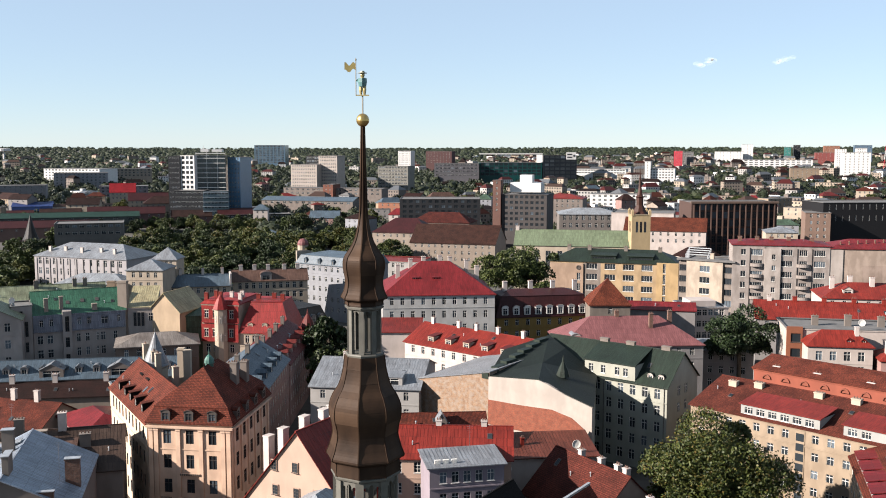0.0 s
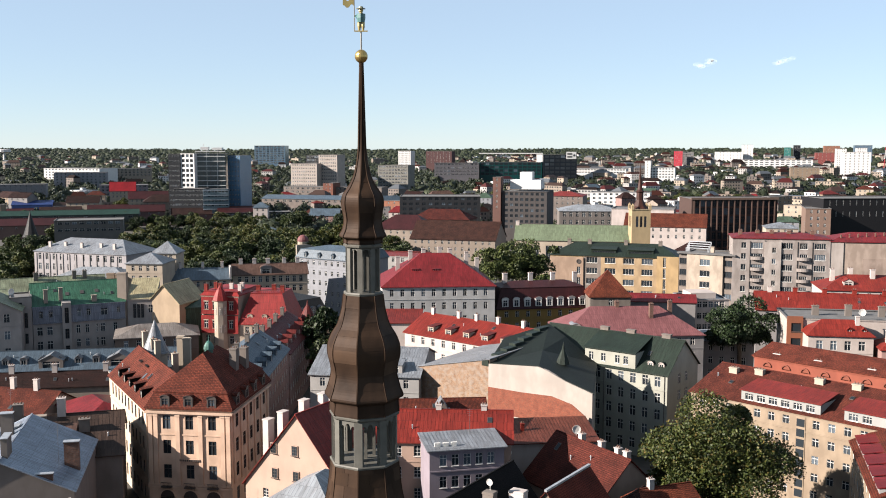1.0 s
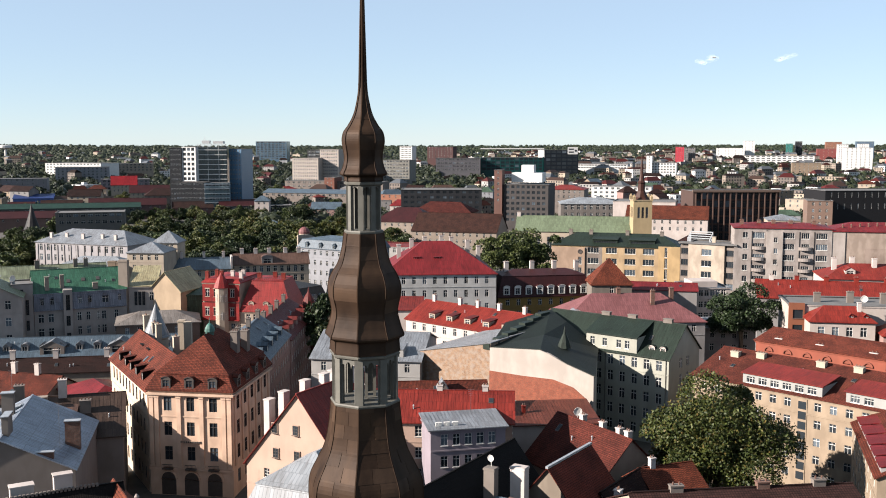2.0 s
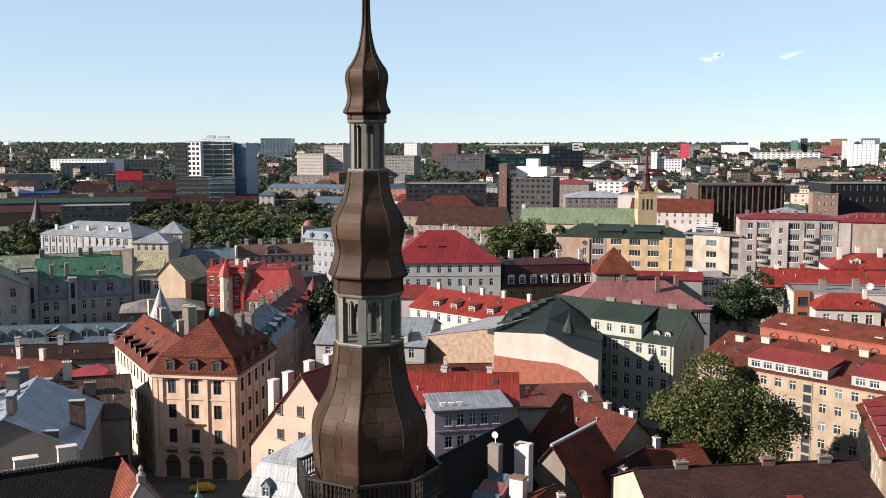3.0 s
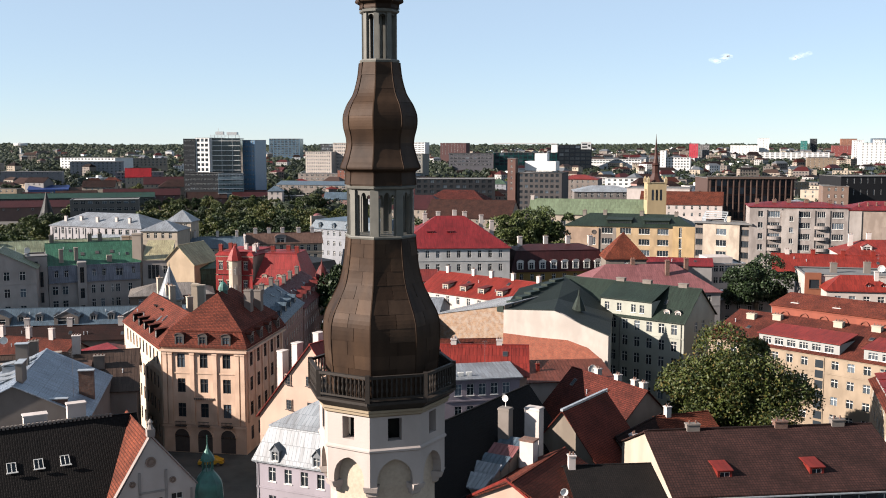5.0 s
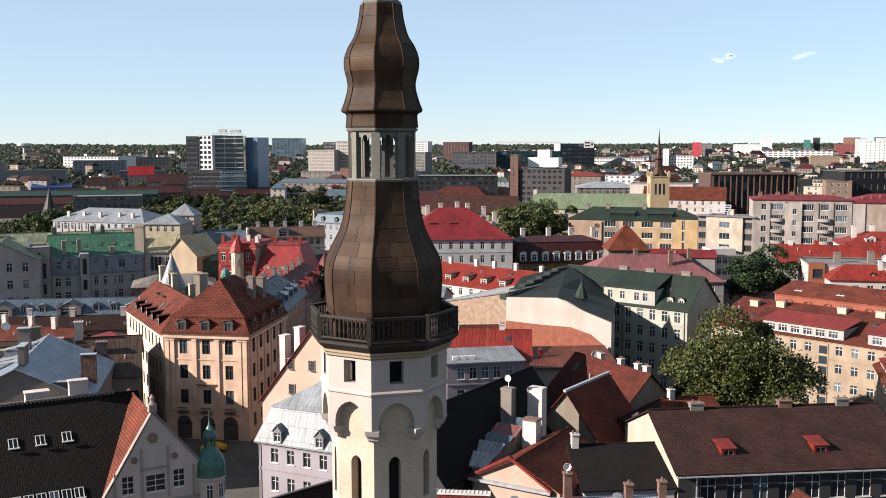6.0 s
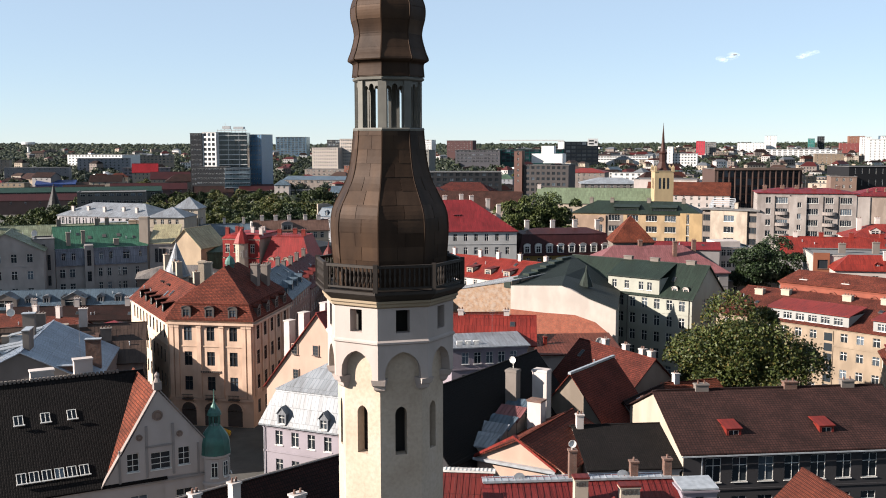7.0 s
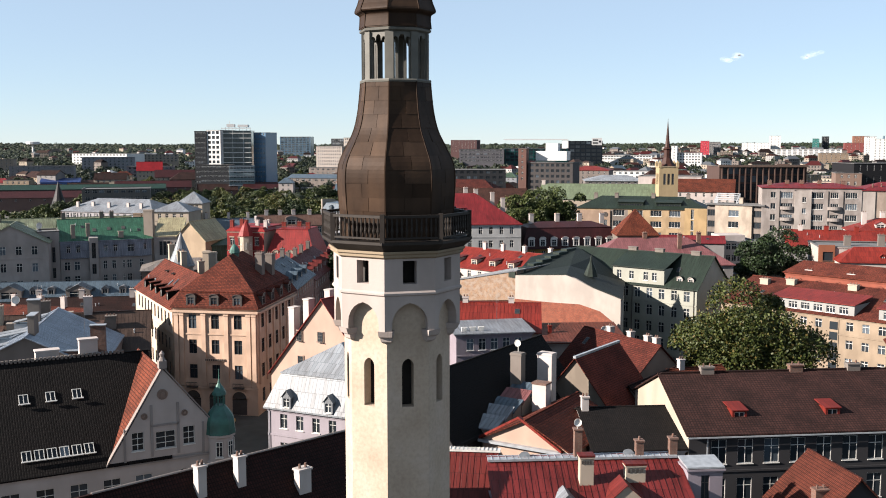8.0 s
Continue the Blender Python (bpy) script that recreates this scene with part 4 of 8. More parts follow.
# red sheet roofs in front of it
h = house("red_roofed_house", "house with red sheet roof, zinc ridge and cream chimneys", (2.6, 88.5), (20.8, 90.3), 6.5, 5.3, LILAC, sheet_roof((0.30, 0.042, 0.04), 0.5, 0.7, 1.0), "shed", rise=3.0, front=(4, 2), sh=3.6)
m = Mesh(); m.box(-0.3, 18.6, 5.9, 7.3, 17.2, 17.42)
for k in range(26):
    m.box(0.1 + k * 0.7, 0.15 + k * 0.7, 5.9, 7.3, 17.42, 17.47)
part("ridge_flashing", m, [FLASH], h, "zinc flashing along the ridge")
for x, y, z1, w_ in ((8.8, 3.2, 18.6, 1.3), (13.6, 3.4, 17.6, 1.9)):
    chimney(h, x, y, 14.6, z1, w_, 1.0, CREAM, 0)
    m = Mesh()
    # dark slips on the chimney face imitate the shade inside flue openings
    for k in range(4):
        m.box(x - w_ / 2 + 0.12 + k * (w_ - 0.24) / 4, x - w_ / 2 + 0.12 + (k + 0.6) * (w_ - 0.24) / 4, y - 0.56, y - 0.5, z1 - 0.75, z1 - 0.42)
    part("flue_openings", m, [DARKFRAME], h)
    m = Mesh(); m.box(x - w_ / 2 - 0.12, x + w_ / 2 + 0.12, y - 0.62, y + 0.62, z1 - 0.08, z1 + 0.1)
    part("chimney_cap", m, [RED2], h)
for x, z1 in ((8.7, 20.3), (14.9, 19.0), (18.3, 19.2)):
    chimney(h, x, 6.6, 17.2, z1, 0.75, 0.75, CHIM_BRICK, 1)
for x in (3.4, 13.8):
    m = Mesh()
    m.loft([[(x + r * math.cos(a) , 6.6, 17.4 + r * math.sin(a)) for a in np.linspace(0, math.pi, 7)] for r in (0.6,)] + [[(x + 0.3 * math.cos(a), 7.4, 17.4 + 0.3 * math.sin(a)) for a in np.linspace(0, math.pi, 7)]], 0)
    part("zinc_hood", m, [FLASH], h)
dish(h, 8.6, 6.3, 20.9, 0.4)
dormer(h, 12.0, -0.1, 14.2, 3.4, 0.9, 3.0, 1.5, 0, CREAM, RED2, "two")
dormer(h, 6.4, -0.3, 13.9, 2.6, 0.8, 2.6, 1.2, 0, WHITEW, ZINC, "two")
h = house("red_lean_to", "steep red sheet roof with white flashing beside the tower", (-4.2, 92.5), (2.2, 92.0), 6, 2.5, BEIGE, RED2, "shed", rise=5.7, o=0.2)
m = Mesh(); m.box(-0.3, 6.8, 5.7, 6.5, 17.1, 17.35)
for k in range(16):
    m.box(k * 0.42, k * 0.42 + 0.06, 5.66, 6.54, 17.35, 17.42)
part("ridge_flashing", m, [WHITE], h)
house("white_annexe", "white annexe with a plain roof between the red roofs", (21.0, 93.4), (24.4, 93.8), 2.6, 8.0, LILAC, FLASH, "shed", rise=0.3, o=0.15, front=(1, 2), wh=2.4, ww=1.6, frame_mat=DARKFRAME)
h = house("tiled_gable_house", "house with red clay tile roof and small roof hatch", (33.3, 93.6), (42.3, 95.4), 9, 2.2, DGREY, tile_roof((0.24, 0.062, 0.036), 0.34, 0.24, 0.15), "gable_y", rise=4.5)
chimney(h, 2.0, 2.5, 12.0, 14.2, 1.4, 0.9, CHIM_BRICK)

# the town hall's own roof in front
h = house("town_hall_wing", "limestone wing under a dark red pantile roof", (-26, 62.5), (-4, 84.5), 14, 6.0, STONE, TILE_DEEP, rise=7.2)
chimney(h, 12.2, 5.6, 19.5, 23.2, 0.75, 0.75, CHIM_WHITE)
chimney(h, 15.8, 5.6, 19.5, 23.2, 0.75, 0.75, CHIM_WHITE)
chimney(h, 21.0, 4.2, 17.5, 21.3, 1.2, 0.8, CHIM_WHITE)
ridge_caps(h, 4, 30, 7, 22.42, plaster((0.4, 0.38, 0.36), 0.3))

# the mansion with a curved gable and a corner turret
h = house("gabled_mansion", "large white plastered mansion with dark tiled roof and ornate gable", (-66, 79.5), (-31.28, 99.38), 20, 7.0, WHITEW, TILE_DARK, rise=9.1, front=(12, 3, 1.0), sh=4.3, ww=1.7, wh=2.1, style="six", top=1.6, o=0.3)
wg_ = Mesh()
wh_ = [(1.2, 2.9, 12.3, 14.4), (1.2, 2.9, 8.0, 10.1), (1.2, 2.9, 3.7, 5.8)]
facade(wg_, (40.0, -0.06), (1, 0), (0, -1), 4.6, 0, 16.0, wh_)
wg_.poly([(44.6, 0, 0), (44.6, 12, 0), (44.6, 12, 18.8), (44.6, 0, 18.8)])
wg_.poly([(44.6, 12, 0), (34.3, 12, 0), (34.3, 12, 16.0), (39.6, 12, 25.1), (44.6, 12, 18.8)])
wing_ = part("gable_wing", wg_, [WHITEW], h)
for a_, b_, c_, d_ in wh_:
    put_window(wing_, pose(40.0 + (a_ + b_) / 2, -0.06, (c_ + d_) / 2), b_ - a_, d_ - c_, "six")
gm = Mesh()
holes = [(2.0, 3.2, 1.0, 2.9), (4.4, 6.4, 0.9, 2.7), (7.2, 8.4, 1.0, 2.9)]
facade(gm, (1.6, 0), (1, 0), (0, -1), 8.7, 0, 3.0, [(a_ - 1.6, b_ - 1.6, c_, d_) for a_, b_, c_, d_ in holes], 0.2)
gm.poly([(-0.3, 0, 0), (1.6, 0, 0), (1.6, 0, 3.0)])
gm.poly([(1.6, 0, 3.0), (10.3, 0, 3.0), (5.3, 0, 9.2)])
gm.poly([(10.3, 0, 0), (10.3, 3, 0), (10.3, 3, 3.0), (10.3, 0, 3.0)])
gable = part("front_gable", gm, [WHITEW], h, "white ornate gable with roundels")
gable.location = (34.3, -0.12, 16.0)
for x0, x1, z0, z1 in holes:
    put_window(gable, pose((x0 + x1) / 2, 0, (z0 + z1) / 2), x1 - x0, z1 - z0, "six")
for x, z, r in ((5.2, 6.6, 0.55), (3.3, 4.5, 0.34), (7.4, 4.4, 0.34)):
    rd = Mesh()
    rd.loft([[(x + rr * math.cos(a), -yy, z + rr * math.sin(a)) for a in np.linspace(0, 2 * math.pi, 15)[:-1]] for rr, yy in ((r, 0.0), (r, 0.12), (r * 0.78, 0.14), (r * 0.74, 0.05), (r * 0.45, 0.05), (r * 0.4, 0.12), (0.02, 0.13))], 0)
    part("roundel", rd, [plaster((0.55, 0.42, 0.34), 0.3)], gable)
fr = Mesh()
for x0, x1, z0, z1 in ((3.9, 4.15, 0.2, 5.6), (6.6, 6.85, 0.2, 5.6), (1.2, 1.4, -0.2, 3.4), (9.2, 9.4, -0.2, 3.2), (3.9, 6.85, 3.3, 3.5), (0.2, 10.4, -0.45, -0.2)):
    fr.box(x0, x1, -0.1, 0.0, z0, z1)
part("moulding", fr, [plaster((0.62, 0.60, 0.57), 0.3)], gable)
cp = Mesh()
line = [(-0.6, -0.3), (5.3, 9.35), (10.7, 2.6)]
for (xa, za), (xb, zb) in zip(line, line[1:]):
    cp.loft([[(xa, -0.2, za), (xa, 0.5, za), (xa, 0.5, za + 0.2), (xa, -0.2, za + 0.2)], [(xb, -0.2, zb), (xb, 0.5, zb), (xb, 0.5, zb + 0.2), (xb, -0.2, zb + 0.2)]], 0)
cp.box(4.9, 5.7, -0.25, 0.55, 9.3, 10.1)
cp.loft([ring(8, 0.35, 10.1, 0, 5.3, 0.15), ring(8, 0.2, 10.5, 0, 5.3, 0.15), ring(8, 0.28, 10.8, 0, 5.3, 0.15), ring(8, 0.05, 11.1, 0, 5.3, 0.15)], 0)
part("gable_coping", cp, [plaster((0.55, 0.50, 0.46), 0.4)], gable)
cr = Mesh()
slab(cr, [(-0.5, 0.3, -0.2), (5.3, 0.3, 9.2), (5.3, 12, 9.2), (-0.5, 12, -0.2)], 0.15)
slab(cr, [(5.31, 0.3, 9.2), (10.5, 0.3, 2.7), (10.5, 12, 2.7), (5.31, 12, 9.2)], 0.15)
crr = part("gable_roof", cr, [TILE_ORANGE], h, "red clay tiles on the cross gable")
crr.location = (34.3, 0, 16.0)
for x, y in ((26.9, 6.5), (29.5, 6.5), (32.1, 6.5)) + tuple((26.5 + k * 1.18, 1.5) for k in range(6)):
    ribbon_window(h, pose(x, y - 0.22, 16.28 + 0.91 * y, -47.7), 0.92, 1.25, 2)
m = Mesh()
for k in range(90):
    m.box(k * 0.42, k * 0.42 + 0.25, 9.86, 10.14, 25.2, 25.55)
part("ridge_crest", m, [CHIM_STONE], h)
chimney(h, 34.0, 10.6, 24.5, 27.2, 1.9, 1.0, WHITEW, 0)
chimney(h, 30.0, 12.5, 23.5, 26.0, 2.4, 1.2, CHIM_WHITE, 0)
tu = Mesh()
tu.loft([ring(12, 1.42, 0), ring(12, 1.42, 14.4), ring(12, 1.6, 14.5), ring(12, 1.6, 14.75), ring(12, 1.42, 14.85), ring(12, 1.42, 17.3), ring(12, 1.62, 17.45), ring(12, 1.62, 17.7)], 0)
tur = part("turret", tu, [WHITEW], h, "round plastered corner turret")
tur.location = (45.5, 0.2, 0)
for a in (-110, -60, -10):
    put_window(tur, pose(1.58 * math.cos(radians(a)), 1.58 * math.sin(radians(a)), 16.2, 0, 0, a + 90), 0.7, 1.6, "cross")
dm = Mesh()
dm.loft([ring(10, r, z) for r, z in smooth([(1.68, 17.7), (1.62, 18.3), (1.58, 18.9), (1.42, 19.5), (1.05, 20.1), (0.72, 20.5), (0.6, 20.7)], 3)], 0)
part("dome", dm, [VERDIGRIS], tur, "green copper dome")
for k in range(6):
    a = k * math.pi / 3
    dm = Mesh()
    dm.loft([[(0.55 * math.cos(a) + dx, 0.55 * math.sin(a) + dy, z) for dx, dy in ((-0.07, -0.07), (0.07, -0.07), (0.07, 0.07), (-0.07, 0.07))] for z in (20.65, 21.7)], 0)
    part("lantern_post", dm, [VERDIGRIS], tur)
dm = Mesh()
dm.loft([ring(8, r, z) for r, z in ((0.62, 21.7), (0.78, 21.8), (0.72, 22.1), (0.42, 22.6), (0.16, 23.0), (0.05, 23.5), (0.04, 24.5))], 0)
part("dome_lantern", dm, [VERDIGRIS], tur)

# silver-roofed house beside the tower
h = house("silver_roofed_house", "white corner house with silver sheet mansard roof", (-26.5, 126.8), (-13, 121), 16, 4.8, plaster((0.62, 0.60, 0.68), 0.2), SILVER, "mansard", rise=3.6, h1=4.4, inset=1.3, front=(5, 3), left=(5, 3), sh=3.8, wh=1.9)
for x in (3.2, 9.5):
    dormer(h, x, -0.5, 14.1, 1.3, 1.5, 1.8, 0.8, 0, SILVER, SILVER)
for y in (5, 11):
    dormer(h, -0.5, y, 14.1, 1.3, 1.5, 1.8, 0.8, -90, SILVER, SILVER)
m = Mesh(); m.loft([ring(8, 0.06, 0), ring(8, 0.06, 13.8)], 0)
dp = part("downpipe", m, [FLASH], h); dp.location = (0.2, -0.15, 0)

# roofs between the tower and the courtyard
# dark roof whose slope lies in shade; the near-black tiles include that shade
h = house("black_roofed_house", "house with a steep dark tiled roof, its shade put into the near-black colour", (-1.7, 107.05), (14.4, 133), 11, 6.0, DGREY, tile_roof((0.009, 0.007, 0.007), 0.34, 0.24, 0.3), rise=6.6)
st = new("grey_chimney_stack")
st.matrix_world = pose(6.0, 122.4, GROUND, 0, 0, -30); tagged(st, "tall grey concrete chimney stack with a dish on top", "chimney")
m = Mesh(); m.box(-0.75, 0.75, -0.6, 0.6, 0, 22.2); m.box(-0.82, 0.82, -0.67, 0.67, 21.9, 22.1)
part("chimney_shaft", m, [CHIM_STONE], st); dish(st, 0, 0, 23.4, 0.45)
st = new("white_chimney_stack")
st.matrix_world = pose(9.7, 123.4, GROUND, 0, 0, -30); tagged(st, "pair of tall whitewashed chimney stacks with brick caps", "chimney")
m = Mesh(); m.box(-1.0, 1.0, -0.7, 0.7, 0, 22.0); m.box(-1.06, 1.06, -0.76, 0.76, 21.7, 21.95)
part("chimney_shaft", m, [CHIM_WHITE], st)
m = Mesh(); m.box(0.9, 2.7, -5.9, -4.5, 0, 19.3)
part("chimney_shaft", m, [CHIM_WHITE], st)
m = Mesh(); m.box(0.8, 2.8, -6.0, -4.4, 19.3, 19.5)
part("cap", m, [CHIM_BRICK], st)
for k in range(5):
    cx_, cy_ = 1.6 + 1.15 * k, 111.8 + 1.98 * k
    h = house("zinc_lean_to", "low lean-to with patched blue-grey sheet roof", (cx_ - 1.5, cy_ + 0.9), (cx_ + 1.2, cy_ - 0.7), 2.1, 6.4 + 0.5 * k, BEIGE, (SILVER, ZINC, BLUE_ROOF, PINK, BLUE_ROOF)[k], "shed", rise=1.0 + 0.15 * (k % 2), o=0.2, cornice=False, group="lean-tos under the black roof")
h = house("steep_red_house", "old house with steep red roof and stone gable", (18.8, 124), (25.6, 134), 12, 4.0, plaster((0.42, 0.37, 0.29), 0.5), tile_roof((0.42, 0.085, 0.05), 0.3, 0.2, 0.15), rise=7.4)
m = Mesh(); m.box(-0.5, 12.6, 5.8, 6.2, 20.45, 20.75)
part("ridge_flashing", m, [FLASH], h)
h = house("courtyard_house", "low house with dark red tiles and white dormers", (25.5, 128), (33.5, 139), 10, 2.2, GREYW, TILE_DEEP, rise=4.6, front=(5, 2), sh=3.2, wh=1.5)
for x in (3.2, 9.5):
    dormer(h, x, 0.5, 11.4, 1.5, 1.4, 2.2, 0.6, 0, WHITEW, TILE_DEEP)
chimney(h, 1.0, 3, 13, 16.5, 0.9, 0.9, CHIM_WHITE)
h = house("red_ridge_house", "house with red pantiles and white chimneys", (13.5, 161), (22.8, 145.5), 14, 2.0, BEIGE, tile_roof((0.25, 0.055, 0.036)), rise=6.6)
for x in (6, 11, 15, 17):
    chimney(h, x, 7.4, 14.5, 18.8, 0.9, 0.9, CHIM_WHITE)
h = house("lit_tile_house", "small house with bright red pantiles by the tree", (30, 137), (38, 140), 8, 4.4, WHITEW, TILE_ORANGE, rise=2.4)
chimney(h, 2, 4, 15, 17.4, 0.8, 0.8, CHIM_WHITE)

# peach and lilac houses
h = house("lilac_house", "lilac house with a flat zinc roof and air units", (-2, 147), (9.5, 149.5), 7, 10.6, LILAC, ZINC, "shed", rise=0.7, front=(5, 4), right=(3, 4), sh=3.4)
for k in range(3):
    m = Mesh(); m.box(-0.45, 0.45, -0.2, 0.2, 0, 0.7); m.loft([[(0.1 + 0.25 * math.cos(a), -y_, 0.36 + 0.25 * math.sin(a)) for a in np.linspace(0, 2 * math.pi, 11)[:-1]] for y_ in (0.2, 0.24)], 0)
    o_ = part("air_unit", m, [WHITE], h); o_.location = (1.5 + k * 1.3, 1.2, 19.8)
aerial(h, 7.5, 5, 19.8, 24.5)
h = house("peach_house", "peach house with red sheet roof", (-16, 155.5), (10.9, 154), 13, 9.8, PEACH, RED, rise=3.4, front=(8, 5), right=(3, 4), style="six")
for x in (3, 15, 22.5):
    chimney(h, x, 6.7, 20, 23.3, 0.9, 0.8, CHIM_WHITE)
h = house("peach_gable_house", "tall peach gabled house with red sheet roof", (-31.9, 156.3), (-13.5, 145.7), 22, 2.8, PEACH, RED, "gable_y", rise=12.4, front=(4, 2, 2.0), sh=4.2, wh=1.5, ww=1.1, top=0.5, style="six")
for x, z in ((6.0, 18.2), (10.2, 18.4), (14.2, 14.6), (6.2, 14.2), (10.4, 14.3)):
    m = Mesh(); m.box(-0.62, 0.62, -0.16, 0.0, -0.86, 0.86)
    w_ = part("window_surround", m, [PEACH], h); w_.location = (x, 0, z)
    put_window(h, pose(x, -0.34, z), 1.0, 1.5, "six", DARKFRAME)
for x, y, z1 in ((4.2, 0.9, 22.6), (6.6, 1.6, 24.0), (7.4, 6, 25.0), (9.4, 8.5, 25.8), (8.6, 12, 25.6), (11, 14, 26.2), (10.2, 18, 26.2)):
    chimney(h, x, y, 13.0, z1, 1.1, 1.5, CHIM_WHITE, 0)

# sandstone corner house
h = house("sandstone_house", "sandstone bank building with red tiled mansard and pilasters", (-52.7, 173.6), (-37.4, 171.6), 22, 10.3, SANDSTONE, TILE_MAROON, "mansard", rise=6, h1=2.6, inset=0.9, front=(3, 4, 1.4), right=(5, 4), sh=4.5, ww=1.45, wh=2.5, top=1.3, hip=0.95, frame_mat=DARKFRAME)
for x in (0.5, 1.5, 5.6, 9.8, 13.9, 14.9):
    m = Mesh()
    m.box(-0.38, 0.38, -0.26, 0.0, 5.6, 18.2); m.box(-0.46, 0.46, -0.34, 0.0, 5.2, 5.7); m.box(-0.46, 0.46, -0.36, 0.0, 17.9, 18.4)
    o_ = part("pilaster", m, [SANDSTONE], h); o_.location = (x, 0, 0)
for k in range(6):
    m = Mesh(); m.box(0, 0.24, -0.35, 0.35, 5.6, 18.2)
    o_ = part("pilaster", m, [SANDSTONE], h); o_.location = (15.43, 1.2 + k * 3.9, 0)
m = Mesh(); m.box(-0.4, 15.8, -0.55, 0, 18.4, 18.75)
part("string_course", m, [SANDSTONE], h)
m = Mesh(); m.box(-0.2, 15.6, -0.3, 0, 4.7, 5.1)
part("string_course", m, [SANDSTONE], h)
m = Mesh(); m.box(15.43, 16.0, 0, 22, 18.4, 18.75)
part("string_course", m, [SANDSTONE], h)
for x in (3.4, 7.7, 12.0):
    dormer(h, x, -0.3, 19.65, 1.7, 1.7, 1.8, 0.5, 0, DARKFRAME, TILE_RED, "cross", "round", DARKFRAME)
    m = Mesh(); m.box(-1.0, 1.0, -0.8, 0, 4.9, 5.1); m.box(-1.0, 1.0, -0.8, -0.72, 5.8, 5.9)
    for j in range(9):
        m.box(-0.98 + j * 0.24, -0.94 + j * 0.24, -0.79, -0.74, 5.1, 5.8)
    o_ = part("balcony", m, [DARKFRAME], h); o_.location = (x, 0, 0)
for y in (3, 8, 13, 18):
    dormer(h, 15.75, y, 19.65, 1.7, 1.7, 1.8, 0.5, 90, DARKFRAME, TILE_RED, "cross", "round", DARKFRAME)
dormer(h, 7.7, 4.6, 23.6, 2.2, 0.6, 2.0, 0.3, 0, TILE_DARK, TILE_RED, "three", "shed")
for x in (3.4, 7.7, 12.0):
    # flat dark panel within the stone arch stands in for its inner shade
    m = Mesh()
    arc = [(1.35 * math.cos(a), 3.0 + 1.35 * math.sin(a)) for a in np.linspace(0, math.pi, 11)]
    m.loft([[(px, y_, pz) for px, pz in [(1.35, 0.1)] + arc + [(-1.35, 0.1)]] for y_ in (-0.05, -0.03)], 0)
    m.loft([[(px * k_, y_, 3.0 + (pz - 3.0) * k_) for px, pz in arc] for k_, y_ in ((1.0, -0.02), (1.0, -0.25), (1.2, -0.25), (1.2, -0.02))], 1, False, False)
    o_ = part("entrance_arch", m, [DARKFRAME, SANDSTONE], h, "arched ground floor opening, its shade painted as a dark panel"); o_.location = (x, 0, 0)
m = Mesh(); m.box(-1.9, 1.9, -0.35, -0.2, 9.75, 10.2)
for j in range(11):
    m.box(-1.8 + j * 0.34, -1.58 + j * 0.34, -0.42, -0.36, 9.8, 10.15, 1)
o_ = part("sign", m, [SANDSTONE, DARKFRAME], h); o_.location = (7.7, 0, 0)
m = Mesh(); m.loft([ring(10, r, z) for r, z in ((0.8, 26.6), (0.8, 27.9), (1.0, 28.0), (0.9, 28.6), (0.55, 29.2), (0.1, 29.6), (0.05, 30.6))], 0)
o_ = part("cupola", m, [VERDIGRIS], h, "small green copper cupola"); o_.location = (7.7, 10.4, 0)
for x, y, z1, mt in ((12.0, 12, 28.0, CHIM_STONE), (12.6, 16, 27.4, CHIM_STONE)):
    chimney(h, x, y, 23, z1, 1.3, 1.6, mt, 3)
h = house("sandstone_wing", "long sandstone wing with red tiled roof and dormers", (-68.5, 201), (-53.2, 174.4), 12, 9.9, plaster((1.2, 1.02, 0.78), 0.3), TILE_MAROON, rise=5.2, front=(10, 4), sh=4.5, wh=2.4, top=1.2, frame_mat=DARKFRAME)
for x in (6, 11, 15.5, 20, 25):
    dormer(h, x, 0.5, 19.2, 1.3, 1.9, 2.4, 0.25, 0, TILE_DARK, TILE_RED, "cross", "shed")
for x in (9, 14):
    dormer(h, x, 4.2, 22.2, 1.9, 0.7, 1.8, 0.2, 0, TILE_DARK, TILE_DARK, "two", "shed")
for x, y, z1 in ((1.5, 7, 27.6), (4.2, 8, 26.4), (7.5, 8, 26.6), (17, 9, 25.6)):
    chimney(h, x, y, 20, z1, 1.1, 1.1, CREAM)
tw = new("cone_turret")
tw.matrix_world = Matrix.Translation((-59.6, 203, GROUND)); tagged(tw, "round cream turret with pointed zinc roof", "turret")
m = Mesh(); m.loft([ring(16, 2.4, 0), ring(16, 2.4, 22.6), ring(16, 2.65, 22.8), ring(16, 2.65, 23.1)], 0)
part("drum", m, [CREAM], tw)
m = Mesh(); m.loft([ring(16, r, z) for r, z in ((2.9, 23.1), (2.6, 23.5), (1.65, 25.8), (0.75, 28.2), (0.1, 29.9), (0.04, 30.8))], 0)
part("cone_roof", m, [ZINC], tw)
for x, y in ((-55.6, 208), (-53.8, 206)):
    st = new("tall_chimney"); st.matrix_world = Matrix.Translation((x, y, GROUND)); tagged(st, "tall cream plastered chimney behind the turret", "chimney", "chimneys behind the turret")
    m = Mesh(); m.box(-0.75, 0.75, -0.6, 0.6, 0, 25.6); m.box(-0.85, 0.85, -0.7, 0.7, 25.2, 25.45)
    part("chimney_shaft", m, [CREAM], st)

